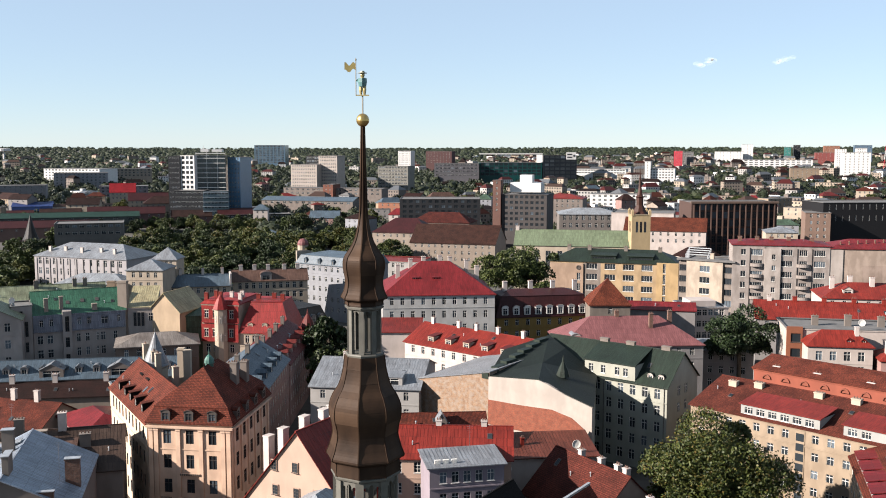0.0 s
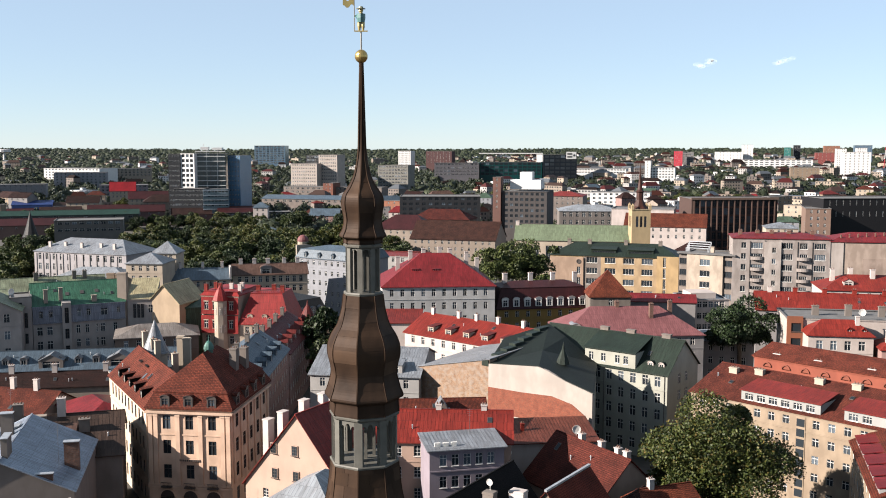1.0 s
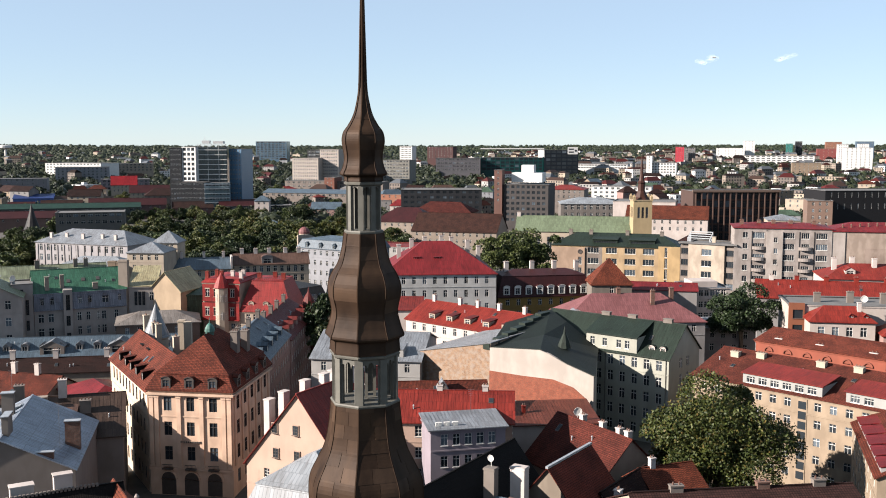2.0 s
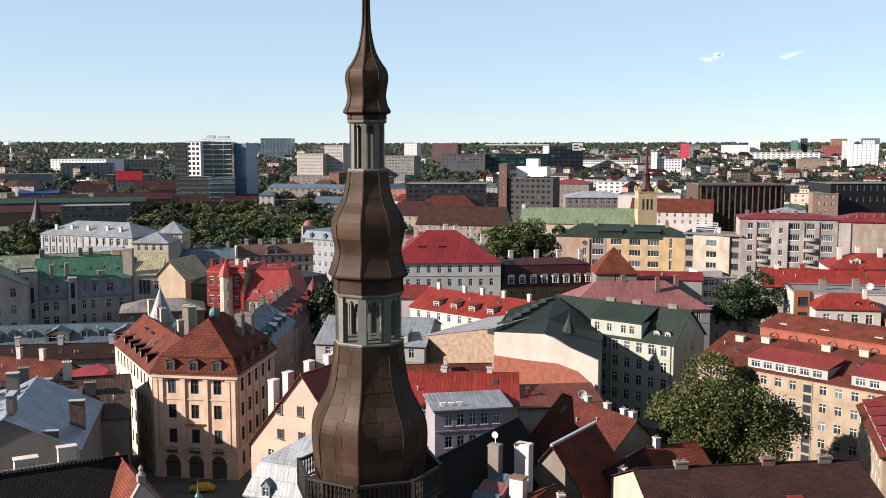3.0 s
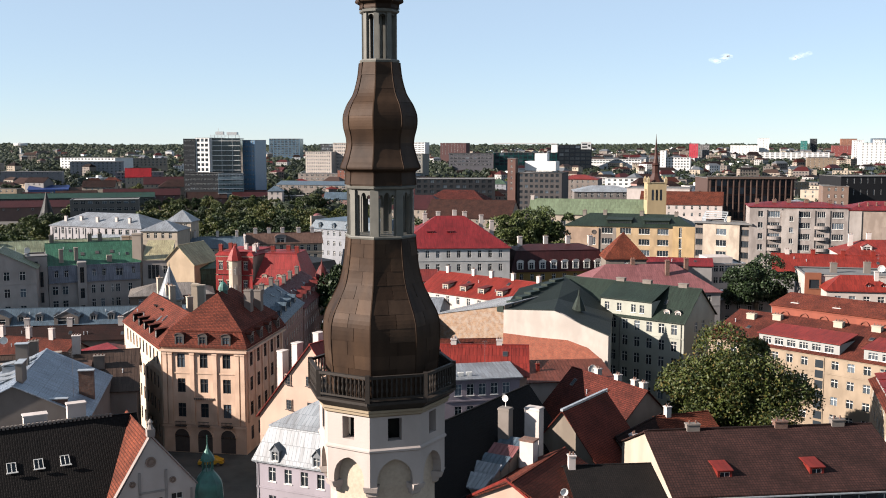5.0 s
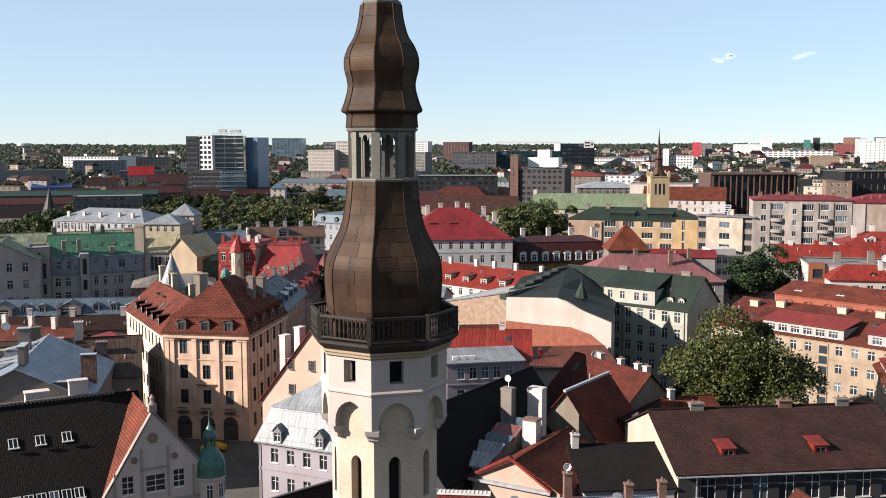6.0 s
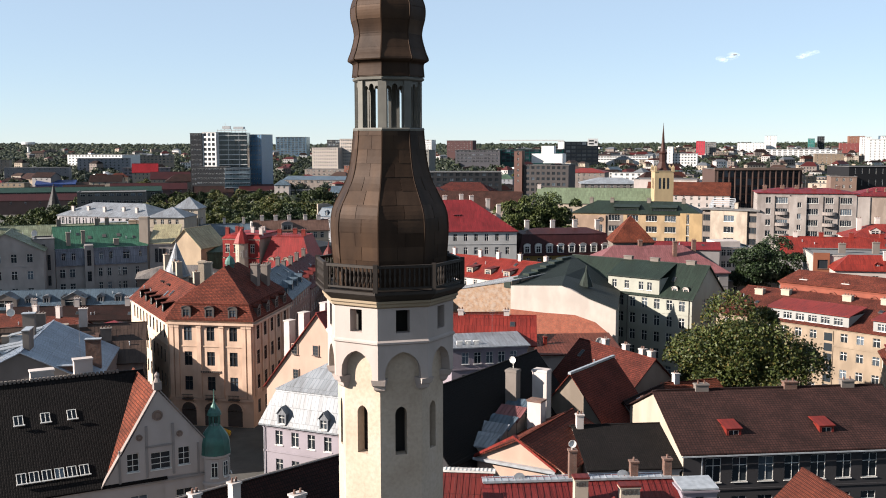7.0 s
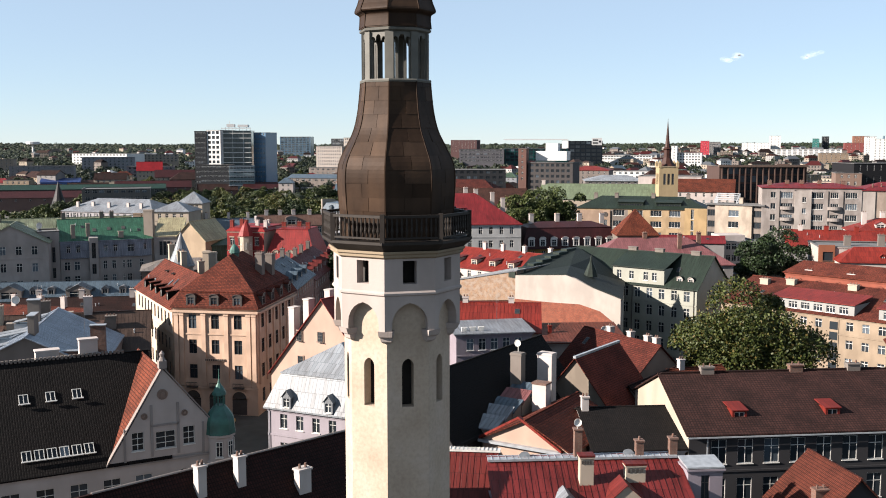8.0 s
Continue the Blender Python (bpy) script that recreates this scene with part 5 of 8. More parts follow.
# street and roofs behind
h = house("street_house", "pink street house with blue sheet roof and dormers", (-37.5, 197), (-37.2, 236), 14, 8, PINKW, BLUE_ROOF, rise=4.4, front=(12, 5), sh=3.6, right=None, left=(4, 4))
for x in (4, 10, 16, 22, 28, 34):
    dormer(h, x, 1.0, 17.7, 1.5, 1.5, 2.4, 0.6, 0, BLUE_ROOF, BLUE_ROOF)
for x in (6, 14, 25, 36):
    chimney(h, x, 7, 20, 23.6, 1.3, 0.9, CHIM_STONE)
h = house("street_house", "pink street house with dark red roof and bay turret", (-37.2, 237), (-36.5, 274), 14, 6.5, PINKW, RED2, rise=4.2, front=(12, 5), sh=3.6, left=(4, 4))
for x in (4, 10, 16, 22, 28, 34):
    dormer(h, x, 1.0, 16.2, 1.5, 1.5, 2.4, 0.7, 0, PINKW, RED2)
for x in (3, 12, 20, 30):
    chimney(h, x, 7, 18, 22, 1.3, 0.9, CHIM_STONE)
m = Mesh(); m.loft([ring(10, 1.7, 0), ring(10, 1.7, 18.5), ring(10, 1.95, 18.7), ring(10, 1.7, 19.6), ring(10, 1.1, 21.0), ring(10, 0.3, 22.2), ring(10, 0.04, 23.6)], 0)
o_ = part("bay_turret", m, [RED2], h); o_.location = (33, 0.6, 0)

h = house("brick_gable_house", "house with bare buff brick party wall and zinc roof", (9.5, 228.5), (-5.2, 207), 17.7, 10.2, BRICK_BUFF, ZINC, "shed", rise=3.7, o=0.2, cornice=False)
h = house("zinc_roofed_house", "pale house with blue-grey sheet roof", (-28, 206), (-5, 203), 25, 8.8, OFFW, ZINC, rise=3.6, front=(7, 4), sh=3.6)
dormer(h, 17, 1.2, 18.2, 5, 1.7, 4, 0.5, 0, OFFW, ZINC, "two", "shed")
chimney(h, 5, 12, 19, 23, 1.0, 1.0, CHIM_WHITE)

# green-roofed house, its wing and the bare party wall
h = house("green_roofed_house", "pale mint house with dark green sheet roof", (20.7, 222.6), (46.5, 202), 14.7, 9.6, MINT, GREEN_ROOF, rise=6.0, front=(11, 5, 0.8), right=(2, 4, 4.0), sh=3.5, ww=1.35, wh=2.05, top=0.8)
ex = Mesh()
holes = [(x, x + 1.05, 1.0, 2.7) for x in (1.0, 4.0, 7.4, 9.4)]
facade(ex, (0, 0), (1, 0), (0, -1), 12.2, 0, 3.6, holes)
ex.poly([(12.2, 0, 0), (12.2, 6, 0), (12.2, 6, 3.6), (12.2, 0, 3.6)]); ex.poly([(0, 6, 0), (0, 0, 0), (0, 0, 3.6), (0, 6, 3.6)])
exo = part("attic_storey", ex, [MINT], h); exo.location = (13.4, -0.06, 18.45)
for x0, x1, z0, z1 in holes:
    put_window(exo, pose((x0 + x1) / 2, 0, (z0 + z1) / 2), x1 - x0, z1 - z0, "cross")
er = Mesh(); slab(er, [(13.1, -0.5, 22.1), (25.9, -0.5, 22.1), (25.9, 7.3, 24.75), (13.1, 7.3, 24.75)], 0.16)
part("attic_roof", er, [GREEN_ROOF], h)
for x in (28.5, 31):
    dormer(h, x, 1.2, 19.5, 1.3, 0.75, 2.2, 0.5, 0, WHITEW, GREEN_ROOF, "two", "round")
for x in (9.3, 11.4):
    dormer(h, x, 1.2, 19.5, 1.3, 0.75, 2.2, 0.5, 0, WHITEW, GREEN_ROOF, "two", "round")
for x in (14, 20.5, 29):
    chimney(h, x, 7.6, 23.8, 25.6, 2.0, 0.9, CHIM_STONE, 0)
for x in (18.2, 32.4):
    m = Mesh(); m.loft([ring(8, 0.07, 0), ring(8, 0.07, 18.6)], 0)
    o_ = part("downpipe", m, [DARKFRAME], h); o_.location = (x, -0.14, 0)
WL, WR = (9.2, 197.0), (28.0, 182.4)
wmat, ww_ = place(WL, WR)
wg = new("green_wing")
wg.matrix_world = wmat @ Matrix.Translation((0, 0, GROUND)); tagged(wg, "wing with dark green roof, cream party wall over old red brick", "house")
prof = [(0, 22.0), (11.8, 23.0), (14, 22.5), (18, 21.0), (ww_, 19.5)]
m = Mesh()
for (xa, za), (xb, zb) in zip(prof, prof[1:]):
    m.poly([(xa, 0, 13), (xb, 0, 13), (xb, 0, zb), (xa, 0, za)]); m.poly([(xb, 0.6, 13), (xa, 0.6, 13), (xa, 0.6, za), (xb, 0.6, zb)])
    m.poly([(xa, 0, za), (xb, 0, zb), (xb, 0.6, zb), (xa, 0.6, za)])
m.poly([(ww_, 0, 0), (ww_, 0.6, 0), (ww_, 0.6, 19.5), (ww_, 0, 19.5)]); m.poly([(0, 0.6, 0), (0, 0, 0), (0, 0, 22), (0, 0.6, 22)])
m.box(0, ww_, 0.03, 0.57, 0, 13)
part("party_wall", m, [plaster((0.80, 0.77, 0.69), 0.3)], wg, "cream rendered party wall")
end_panel(wg, "bare_brick", [(0, 0, 12.2), (23.0, 0, 12.2), (22.4, 0, 15.0), (19.5, 0, 16.8), (15, 0, 17.7), (8, 0, 17.4), (0, 0, 17.3)], BRICK_RED, 0.07, "bare red brick patch")
lo = (wmat @ Matrix.Translation((0, 0, GROUND))).inverted()
def to_wing(x, y, z):
    return tuple(lo @ Vector((x, y, z + GROUND)))
m = Mesh()
P = [(-0.2, 0.3, 22.15), (11.8, 0.3, 23.15), (18, 0.3, 21.15), (ww_ + 0.2, 0.3, 19.6), to_wing(33.5, 212.2, 18.7), to_wing(27.5, 219.5, 23.2), to_wing(24.6, 226.6, 24.8), to_wing(13.5, 216, 23.6)]
ctr = to_wing(21, 206, 22.9)
for a, b in zip(P, P[1:] + P[:1]):
    m.poly((a, b, ctr))
    m.poly(((a[0], a[1], a[2] - 0.3), (b[0], b[1], b[2] - 0.3), b, a))
part("roof", m, [sheet_roof((0.022, 0.036, 0.027), 0.7)], wg)
m = Mesh(); r_ = to_wing(33.3, 212, 0)
m.poly([(ww_, 0.6, 0), r_, (r_[0], r_[1], 18.6), (ww_, 0.6, 19.4)])
part("side_wall", m, [MINT], wg)
sx_, sy_, _ = to_wing(24.5, 199, 0)
m = Mesh(); m.loft([ring(8, 1.5, 21.6, 0, sx_, sy_), ring(8, 1.2, 22.6, 0, sx_, sy_), ring(8, 0.3, 24.6, 0, sx_, sy_), ring(8, 0.05, 26.0, 0, sx_, sy_)], 0)
part("roof_spirelet", m, [GREEN_ROOF], wg)
for k in range(7):
    cx_, cy_, _ = to_wing(9.6 + 2.1 * k, 199 + 3.9 * k, 0)
    m = Mesh(); m.box(cx_ - 0.7, cx_ + 0.9, cy_ - 1.9, cy_ + 1.9, 21.5, 22.7 + 0.35 * k)
    part("roof_step", m, [GREEN_ROOF], wg)
h = house("rusty_annexe", "low annexe with rust-red sheet roof below the party wall", (10.5, 170), (27.5, 172), 10, 4.6, WHITEW, sheet_roof((0.26, 0.075, 0.05), 0.6, wear=1.0), "shed", rise=1.6)
dish(h, 13.5, 1.0, 15.6, 0.8); chimney(h, 4.5, 5, 14, 16, 0.6, 0.6, RED)
h = house("tile_court_house", "house with faded red tiles behind the peach house", (-17, 171), (8, 173), 12, 8.0, BEIGE, TILE_RED, rise=2.6)
dormer(h, 17, 1.5, 17.6, 1.8, 1.6, 3, 1.5, 0, GREYW, ZINC)

# yellow apartments with roof terraces
h = house("yellow_apartment_house", "yellow apartment house with worn red tile roof", (48.7, 191), (76, 162.3), 24, 9.0, YELLOW, tile_roof((0.30, 0.074, 0.046)), rise=3.7, front=(13, 5), sh=3.2, wh=1.5, ww=1.3, top=0.9, style="two")
for x0, wd, z in ((10.6, 15.5, 17.7), (30.4, 8.0, 17.7)):
    m = Mesh()
    hl = [(0.8 + k * 2.4, 2.4 + k * 2.4, 0.7, 1.9) for k in range(int((wd - 1) / 2.4))]
    facade(m, (0, 0), (1, 0), (0, -1), wd, 0, 2.4, hl, 0.15)
    m.poly([(0, 7, 0), (0, 0, 0), (0, 0, 2.4), (0, 7, 2.4)]); m.poly([(wd, 0, 0), (wd, 7, 0), (wd, 7, 2.4), (wd, 0, 2.4)])
    bx = part("roof_storey", m, [plaster((0.62, 0.68, 0.66), 0.2)], h, "pale boarded attic storey"); bx.location = (x0, 0.35, z)
    for a, b, c, d in hl:
        put_window(bx, pose((a + b) / 2, 0, (c + d) / 2), b - a, d - c, "three")
    m = Mesh(); slab(m, [(-0.3, -0.4, 2.55), (wd + 0.3, -0.4, 2.55), (wd + 0.3, 6.6, 3.5), (-0.3, 6.6, 3.5)], 0.14)
    part("attic_roof", m, [RED], bx)
m = Mesh(); m.box(-0.9, 0.9, -0.12, 0.0, 2, 17.4)
for k in range(8):
    m.box(-0.75, 0.75, -0.16, -0.1, 2.6 + k * 1.85, 4.0 + k * 1.85, 1)
o_ = part("stair_glazing", m, [YELLOW, GLASS], h); o_.location = (22.7, 0, 0)
for k in range(3):
    m = Mesh(); m.box(-1.0, 1.0, -1.0, 0, 0, 0.14); m.box(-1.0, 1.0, -1.0, -0.92, 0.14, 1.0)
    o_ = part("balcony", m, [BEIGE], h); o_.location = (15.2, 0, 12.4 - 3.2 * k)
for x, y in ((4, 9), (9, 10), (21, 10.5), (28, 10.8), (35, 11)):
    chimney(h, x, y, 18.5, 17.95 + y * 0.306 + 1.3, 1.7, 1.1, CREAM, 3)
h = house("red_arcade_house", "building with orange-red ribbed roof behind the apartments", (66.1, 207.6), (93.5, 178.8), 8, 12.4, plaster((0.52, 0.14, 0.075), 0.3), tile_roof((0.42, 0.10, 0.055)), "shed", rise=1.7)
for k in range(9):
    m = Mesh(); m.loft([[(r * math.cos(a), -y_, r * math.sin(a)) for a in np.linspace(0, math.pi, 9)] for r, y_ in ((1.0, 0), (1.0, 0.3), (0.75, 0.3), (0.7, 0.05))], 0)
    o_ = part("arch_moulding", m, [plaster((0.45, 0.13, 0.07), 0.3)], h); o_.location = (3 + k * 4.2, 0, 19.6)
for x in (4, 13, 24, 35):
    chimney(h, x, 2.5, 19, 22.2, 1.5, 1.0, CHIM_WHITE)
h = house("red_terrace", "terrace with stepped red sheet roofs and pale dormers", (70, 166), (62, 138), 16, 6.5, YELLOW, TILE_RED, rise=4, front=(8, 5), sh=3.2)
for k in range(5):
    m = Mesh(); m.box(-2.2, 2.2, 0, 4.4, 0, 1.5); slab(m, [(-2.4, -0.3, 1.7), (2.4, -0.3, 1.7), (2.4, 4.6, 2.5), (-2.4, 4.6, 2.5)], 0.14, 1)
    o_ = part("roof_box", m, [plaster((0.62, 0.66, 0.66), 0.2), CRIMSON], h); o_.location = (3.6 + k * 5.6, 0.6, 15.2)
for k in range(3):
    chimney(h, 6 + k * 9, 6.5, 17.5, 20.6, 1.2, 1.0, CHIM_BRICK)

# further right
h = house("orange_white_house", "white flat-roofed house with an orange rendered bay", (86, 245.5), (118, 240), 15, 13.9, plaster((0.92, 0.87, 0.80), 0.3), BITUMEN, "flat", left=(3, 5), o=0.6)
wall_panel(h, "orange_bay", 0, 3.8, 0, 23.4, 0.5, ORANGEW, [(2.2, z, 2.4, 2.2, 1) for z in (20.6, 16.8, 13.0, 9.2, 5.4)], "orange rendered bay", DARKFRAME)
for x, z1 in ((8, 25.2), (16, 25.6), (24, 25.4)):
    chimney(h, x, 7, 22.4, z1, 1.6, 1.0, CHIM_STONE)
dish(h, 18, 1.0, 24.6, 0.9)
aerial(h, 17.4, 2.2, 22, 28)
h = house("red_hip_annexe", "white annexe with red standing seam hip roof", (88.6, 237.6), (103.4, 235.2), 8.5, 11.0, plaster((0.92, 0.87, 0.80), 0.3), RED, "hip", rise=3.4, front=(4, 5, 1.0), sh=3.6, ww=1.5, wh=2.2, top=1.2)
for x in (9.6, 13.0):
    dormer(h, x, 0.8, 20.6, 1.2, 0.9, 2.0, 0.5, 0, RED, RED, "two")
chimney(h, 11.8, 3.0, 20.5, 24.6, 0.9, 0.9, CHIM_WHITE, 0)
h = house("pink_red_house", "pink house with bright red hip roof", (103.8, 231.5), (118, 228.5), 10, 8.6, PINKW, RED, "hip", rise=3.2, front=(4, 4), sh=3.5)
chimney(h, 2, 3, 18, 22, 1.2, 0.9, CHIM_WHITE)
h = house("long_red_house", "long house with bright red sheet roof", (89, 279), (130, 269), 16, 10.5, SHADEW, RED, rise=4, front=(11, 3))
for x in (4, 11, 19, 27, 35):
    chimney(h, x, 8, 22, 25, 1.2, 1.0, (CHIM_WHITE, RED)[x % 2])
h = house("red_roof_cluster", "white house with stepped red roofs", (118, 306), (152, 300), 18, 12.0, WHITEW, RED, "hip", rise=4.0, front=(9, 3))
for k in range(5):
    chimney(h, 4 + 6 * k, 7 + (k % 2) * 3, 23, 27, 1.4, 1.1, CHIM_WHITE)
dormer(h, 8, 2.5, 21.9, 3, 1.6, 4, 0.8, 0, WHITEW, RED, "three")
h = house("faded_pink_house", "house with faded pink sheet roof and brick chimneys", (30, 246), (66, 248), 20, 9, SHADEW, PINK, "hip", rise=6, front=(10, 4))
for x, y in ((16, 10), (24, 6), (30, 10)):
    chimney(h, x, y, 20, 25.4, 1.0, 1.0, CHIM_BRICK)
dormer(h, 4, 3, 18.4, 2.2, 1.6, 4, 0.8, 0, WHITEW, ZINC, "two", "round")
house("grey_court_building", "low building with zinc roof by the dark tree", (66, 262), (82, 258), 14, 5.0, SHADEW, ZINC, "hip", rise=2, front=(5, 3))
h = house("red_dormer_house", "white house with red sheet roof and red dormers", (-10, 258), (18, 233), 16, 8, WHITEW, RED, rise=4, front=(10, 4))
for x in (8, 14, 20, 26, 32):
    dormer(h, x, 1.3, 17.4, 2.0, 1.7, 5.2, 0.55, 0, CREAM, RED2, "two", "shed")
for x in (3, 12, 18, 25, 33):
    chimney(h, x, 8, 20.4, 22.8, 0.9, 0.9, CHIM_WHITE)
h = house("white_side_house", "white blank-walled house with red roof", (-22, 262), (-6, 262), 14, 9.5, WHITEW, RED, "shed", rise=1.4)
h = house("white_hotel", "pale hotel with crimson hipped roof and many windows", (-17.5, 285), (15.2, 288), 27, 15.8, plaster((0.90, 0.97, 0.96), 0.3), CRIMSON, "hip", rise=8.5, front=(10, 6), right=(6, 6), sh=3.9, wh=2.0)
for x, y, z1 in ((5, 12, 32.6), (9, 15, 34.0), (13, 15, 34.6), (18, 15, 35.0), (21, 14, 34.6), (26, 14, 33.6), (29, 12, 32.0)):
    chimney(h, x, y, 27, z1, 1.2, 1.1, CHIM_WHITE)
for x in (10, 16):
    dormer(h, x, 6, 28.3, 2.0, 0.9, 2.4, 0.3, 0, CRIMSON, CRIMSON, "two", "shed")
h = house("mansard_terrace", "mustard house with maroon mansard and white dormers", (16.1, 292), (44.5, 297), 14, 8.2, MUSTARD, MAROON, "mansard", rise=1.6, h1=6.0, inset=1.6, front=(8, 4), sh=3.4)
for k in range(8):
    dormer(h, 2.4 + 3.4 * k, -0.5, 18.0, 1.9, 2.3, 1.9, 0.6, 0, WHITE, MAROON, "cross", "round")
for x in (4, 12, 19, 26):
    chimney(h, x, 7, 24, 27.2, 1.3, 1.0, CHIM_WHITE)
h = house("stone_gate_tower", "squat grey stone tower with orange pyramid tile roof", (43, 287), (54.7, 287), 11.7, 12.7, plaster((0.36, 0.33, 0.28), 0.5), TILE_ORANGE, "hip", rise=7.4, hip=1.0, front=(1, 2, 4), base=GROUND)
h = house("magenta_roofed_house", "house with magenta red sheet roof", (55, 300), (76, 296), 10, 9.6, SHADEW, CRIMSON, rise=1.6)
# ---- blocks on the boulevard ----
OCHRE = plaster((0.80, 0.62, 0.36), 0.5)
TAUPE = plaster((0.42, 0.38, 0.33), 0.5)
STAINED = plaster((0.66, 0.63, 0.59), 0.7)
CREAMB = plaster((0.86, 0.78, 0.63), 0.6)
h = house("yellow_block", "yellow and grey apartment block with dark green roof", (41.6, 383), (88, 368.4), 18, 14.6, OCHRE, GREEN_ROOF, "hip", rise=4.4, right=(2, 5))
rows_ = [22.1 - 4.1 * k for k in range(5)]
wall_panel(h, "buff_bay", 0, 13, 0, 22.9, 0.9, plaster((0.66, 0.50, 0.36), 0.5), [(11.2, z, 1.3, 2.8, 2) for z in rows_[1:]], "buff corner bay")
rd = Mesh(); rd.loft([[(11.2 + r * math.cos(a), -y_, 21.4 + r * math.sin(a)) for a in np.linspace(0, 2 * math.pi, 15)[:-1]] for r, y_ in ((0.9, 0.9), (0.9, 1.05), (0.6, 1.05), (0.55, 0.92))], 0)
part("roundel", rd, [DARKFRAME], h)
wall_panel(h, "grey_bay", 13, 19.6, 0, 23.0, 0.4, TAUPE, [(16.2, z, 4.2, 2.2, 4) for z in rows_], "grey rendered bay with wide windows")
wall_panel(h, "yellow_wall", 19.6, 40.6, 0, 23.1, 0.4, OCHRE, [(u, z, 4.1, 2.2, 4) for u in (23.1, 30.1, 37.0) for z in rows_])
wall_panel(h, "stair_bay", 40.6, 48.6, 0, 24.2, 0.9, plaster((0.88, 0.66, 0.33), 0.4), [(43.4, z, 1.0, 3.6, 2) for z in rows_], "bright yellow stair bay")
for x in (15.5, 29.5):
    m = Mesh()
    facade(m, (x, 1.8), (1, 0), (0, -1), 9.5, 23.9, 26.0, [(0.5, 9.0, 0.5 + 23.9, 1.5 + 23.9)], 0.2)
    slab(m, [(x - 0.3, 1.3, 26.2), (x + 9.8, 1.3, 26.2), (x + 9.8, 6.5, 26.9), (x - 0.3, 6.5, 26.9)], 0.2, 1)
    dm_ = part("dormer", m, [GREEN_ROOF, GREEN_ROOF], h, "long low dormer with a window band")
    ribbon_window(dm_, pose(x + 4.75, 1.8, 24.9), 8.5, 1.0, 9, DARKFRAME)
for x in (6, 14, 28, 41):
    chimney(h, x, 8, 26, 29.2, 1.4, 1.0, CHIM_STONE)
h = house("cream_block", "cream apartment block with flat roof and deep recesses", (88, 368), (105.6, 357), 18, 16.6, TAUPE, BITUMEN, "flat", cornice=False, o=1.6)
rows_ = [23.0 - 4.1 * k for k in range(5)]
wall_panel(h, "recess_wall", 0, 3.2, 0, 25.0, 0.4, TAUPE, [(1.6, z, 2.6, 2.2, 3) for z in rows_], frame_mat=DARKFRAME)
wall_panel(h, "cream_wall", 3.2, 16.6, 0, 26.0, 1.1, CREAMB, [(10.0, z, 3.7, 2.2, 3) for z in rows_], "cream stained front wall")
wall_panel(h, "recess_wall", 16.6, 20.7, 0, 25.0, 0.4, TAUPE, [(18.6, z, 3.2, 2.2, 3) for z in rows_], frame_mat=DARKFRAME)
m = Mesh(); m.box(-0.5, 21.2, -1.6, 2.0, 25.9, 26.4)
part("roof_edge", m, [BITUMEN], h)
for k in range(4):
    m = Mesh(); m.box(1.0, 9.6, 4.0 + 1.2 * k, 4.3 + 1.2 * k, 27.4 + 0.7 * k, 27.7 + 0.7 * k); m.box(1.0, 1.3, 4.0 + 1.2 * k, 4.3 + 1.2 * k, 25.8, 27.5 + 0.7 * k); m.box(9.3, 9.6, 4.0 + 1.2 * k, 4.3 + 1.2 * k, 25.8, 27.5 + 0.7 * k)
    part("roof_duct", m, [FLASH], h, "grey roof duct")
chimney(h, 11.5, 3, 25.8, 28.6, 1.3, 1.0, CREAMB, 0)
h = house("grey_block", "stained grey apartment block with rounded balconies and crimson roof edge", (104.5, 357), (137, 350), 18, 23.5, STAINED, CRIMSON, "hip", rise=1.6, left=(4, 6), sh=3.95, style="two", top=2.2)
rows_ = [30.0 - 3.95 * k for k in range(7)]
wall_panel(h, "grey_wall", 0, 11.0, 0, 31.9, 0.5, STAINED, [(3.8, z, 1.7, 2.1, 2) for z in rows_] + [(8.4, z, 3.9, 2.1, 5) for z in rows_])
wall_panel(h, "pale_bay", 11.0, 16.6, 0, 31.4, 1.0, plaster((0.80, 0.77, 0.71), 0.5), [(14.2, z - 1.6, 1.3, 1.9, 2) for z in rows_], "pale projecting stair bay")
wall_panel(h, "grey_wall", 16.6, 33.2, 0, 31.9, 0.5, STAINED, [(u, z, 3.8, 2.1, 5) for u in (18.7, 29.8) for z in rows_] + [(24.3, z, 2.6, 2.1, 4) for z in rows_])
for k in range(6):
    for u in (8.4, 24.3):
        m = Mesh()
        arc = [(2.3 * math.cos(a), -1.5 * math.sin(a)) for a in np.linspace(math.pi, 0, 9)]
        m.loft([[(x, y, z) for x, y in arc] for z in (0.0, 0.2)], 0)
        m.loft([[(x * sc, y * sc, z) for x, y in arc] for z, sc in ((0.2, 0.98), (1.1, 0.98), (1.1, 0.9), (0.2, 0.9))], 0, False, False)
        o_ = part("balcony", m, [STAINED], h); o_.location = (u, -0.5, 24.9 - 3.95 * k)
for u in (6.0, 22.2, 27.2):
    m = Mesh(); m.loft([ring(6, 0.1, 0), ring(6, 0.1, 31.5)], 0)
    o_ = part("downpipe", m, [DARKFRAME], h); o_.location = (u, -0.65, 0)
for x in (3, 9, 14, 20, 28):
    chimney(h, x, 7, 33, 35, 1.4, 1.0, CHIM_BRICK)
aerial(h, 25, 6, 33, 38.5); aerial(h, 17, 8, 33, 37)
h = house("grey_block_wing", "apartment block wing with blank buff wall and crimson roof", (137, 350), (170, 344), 18, 22.8, plaster((0.74, 0.63, 0.52), 0.6), CRIMSON, "hip", rise=2.8, left=(4, 6), sh=3.95)
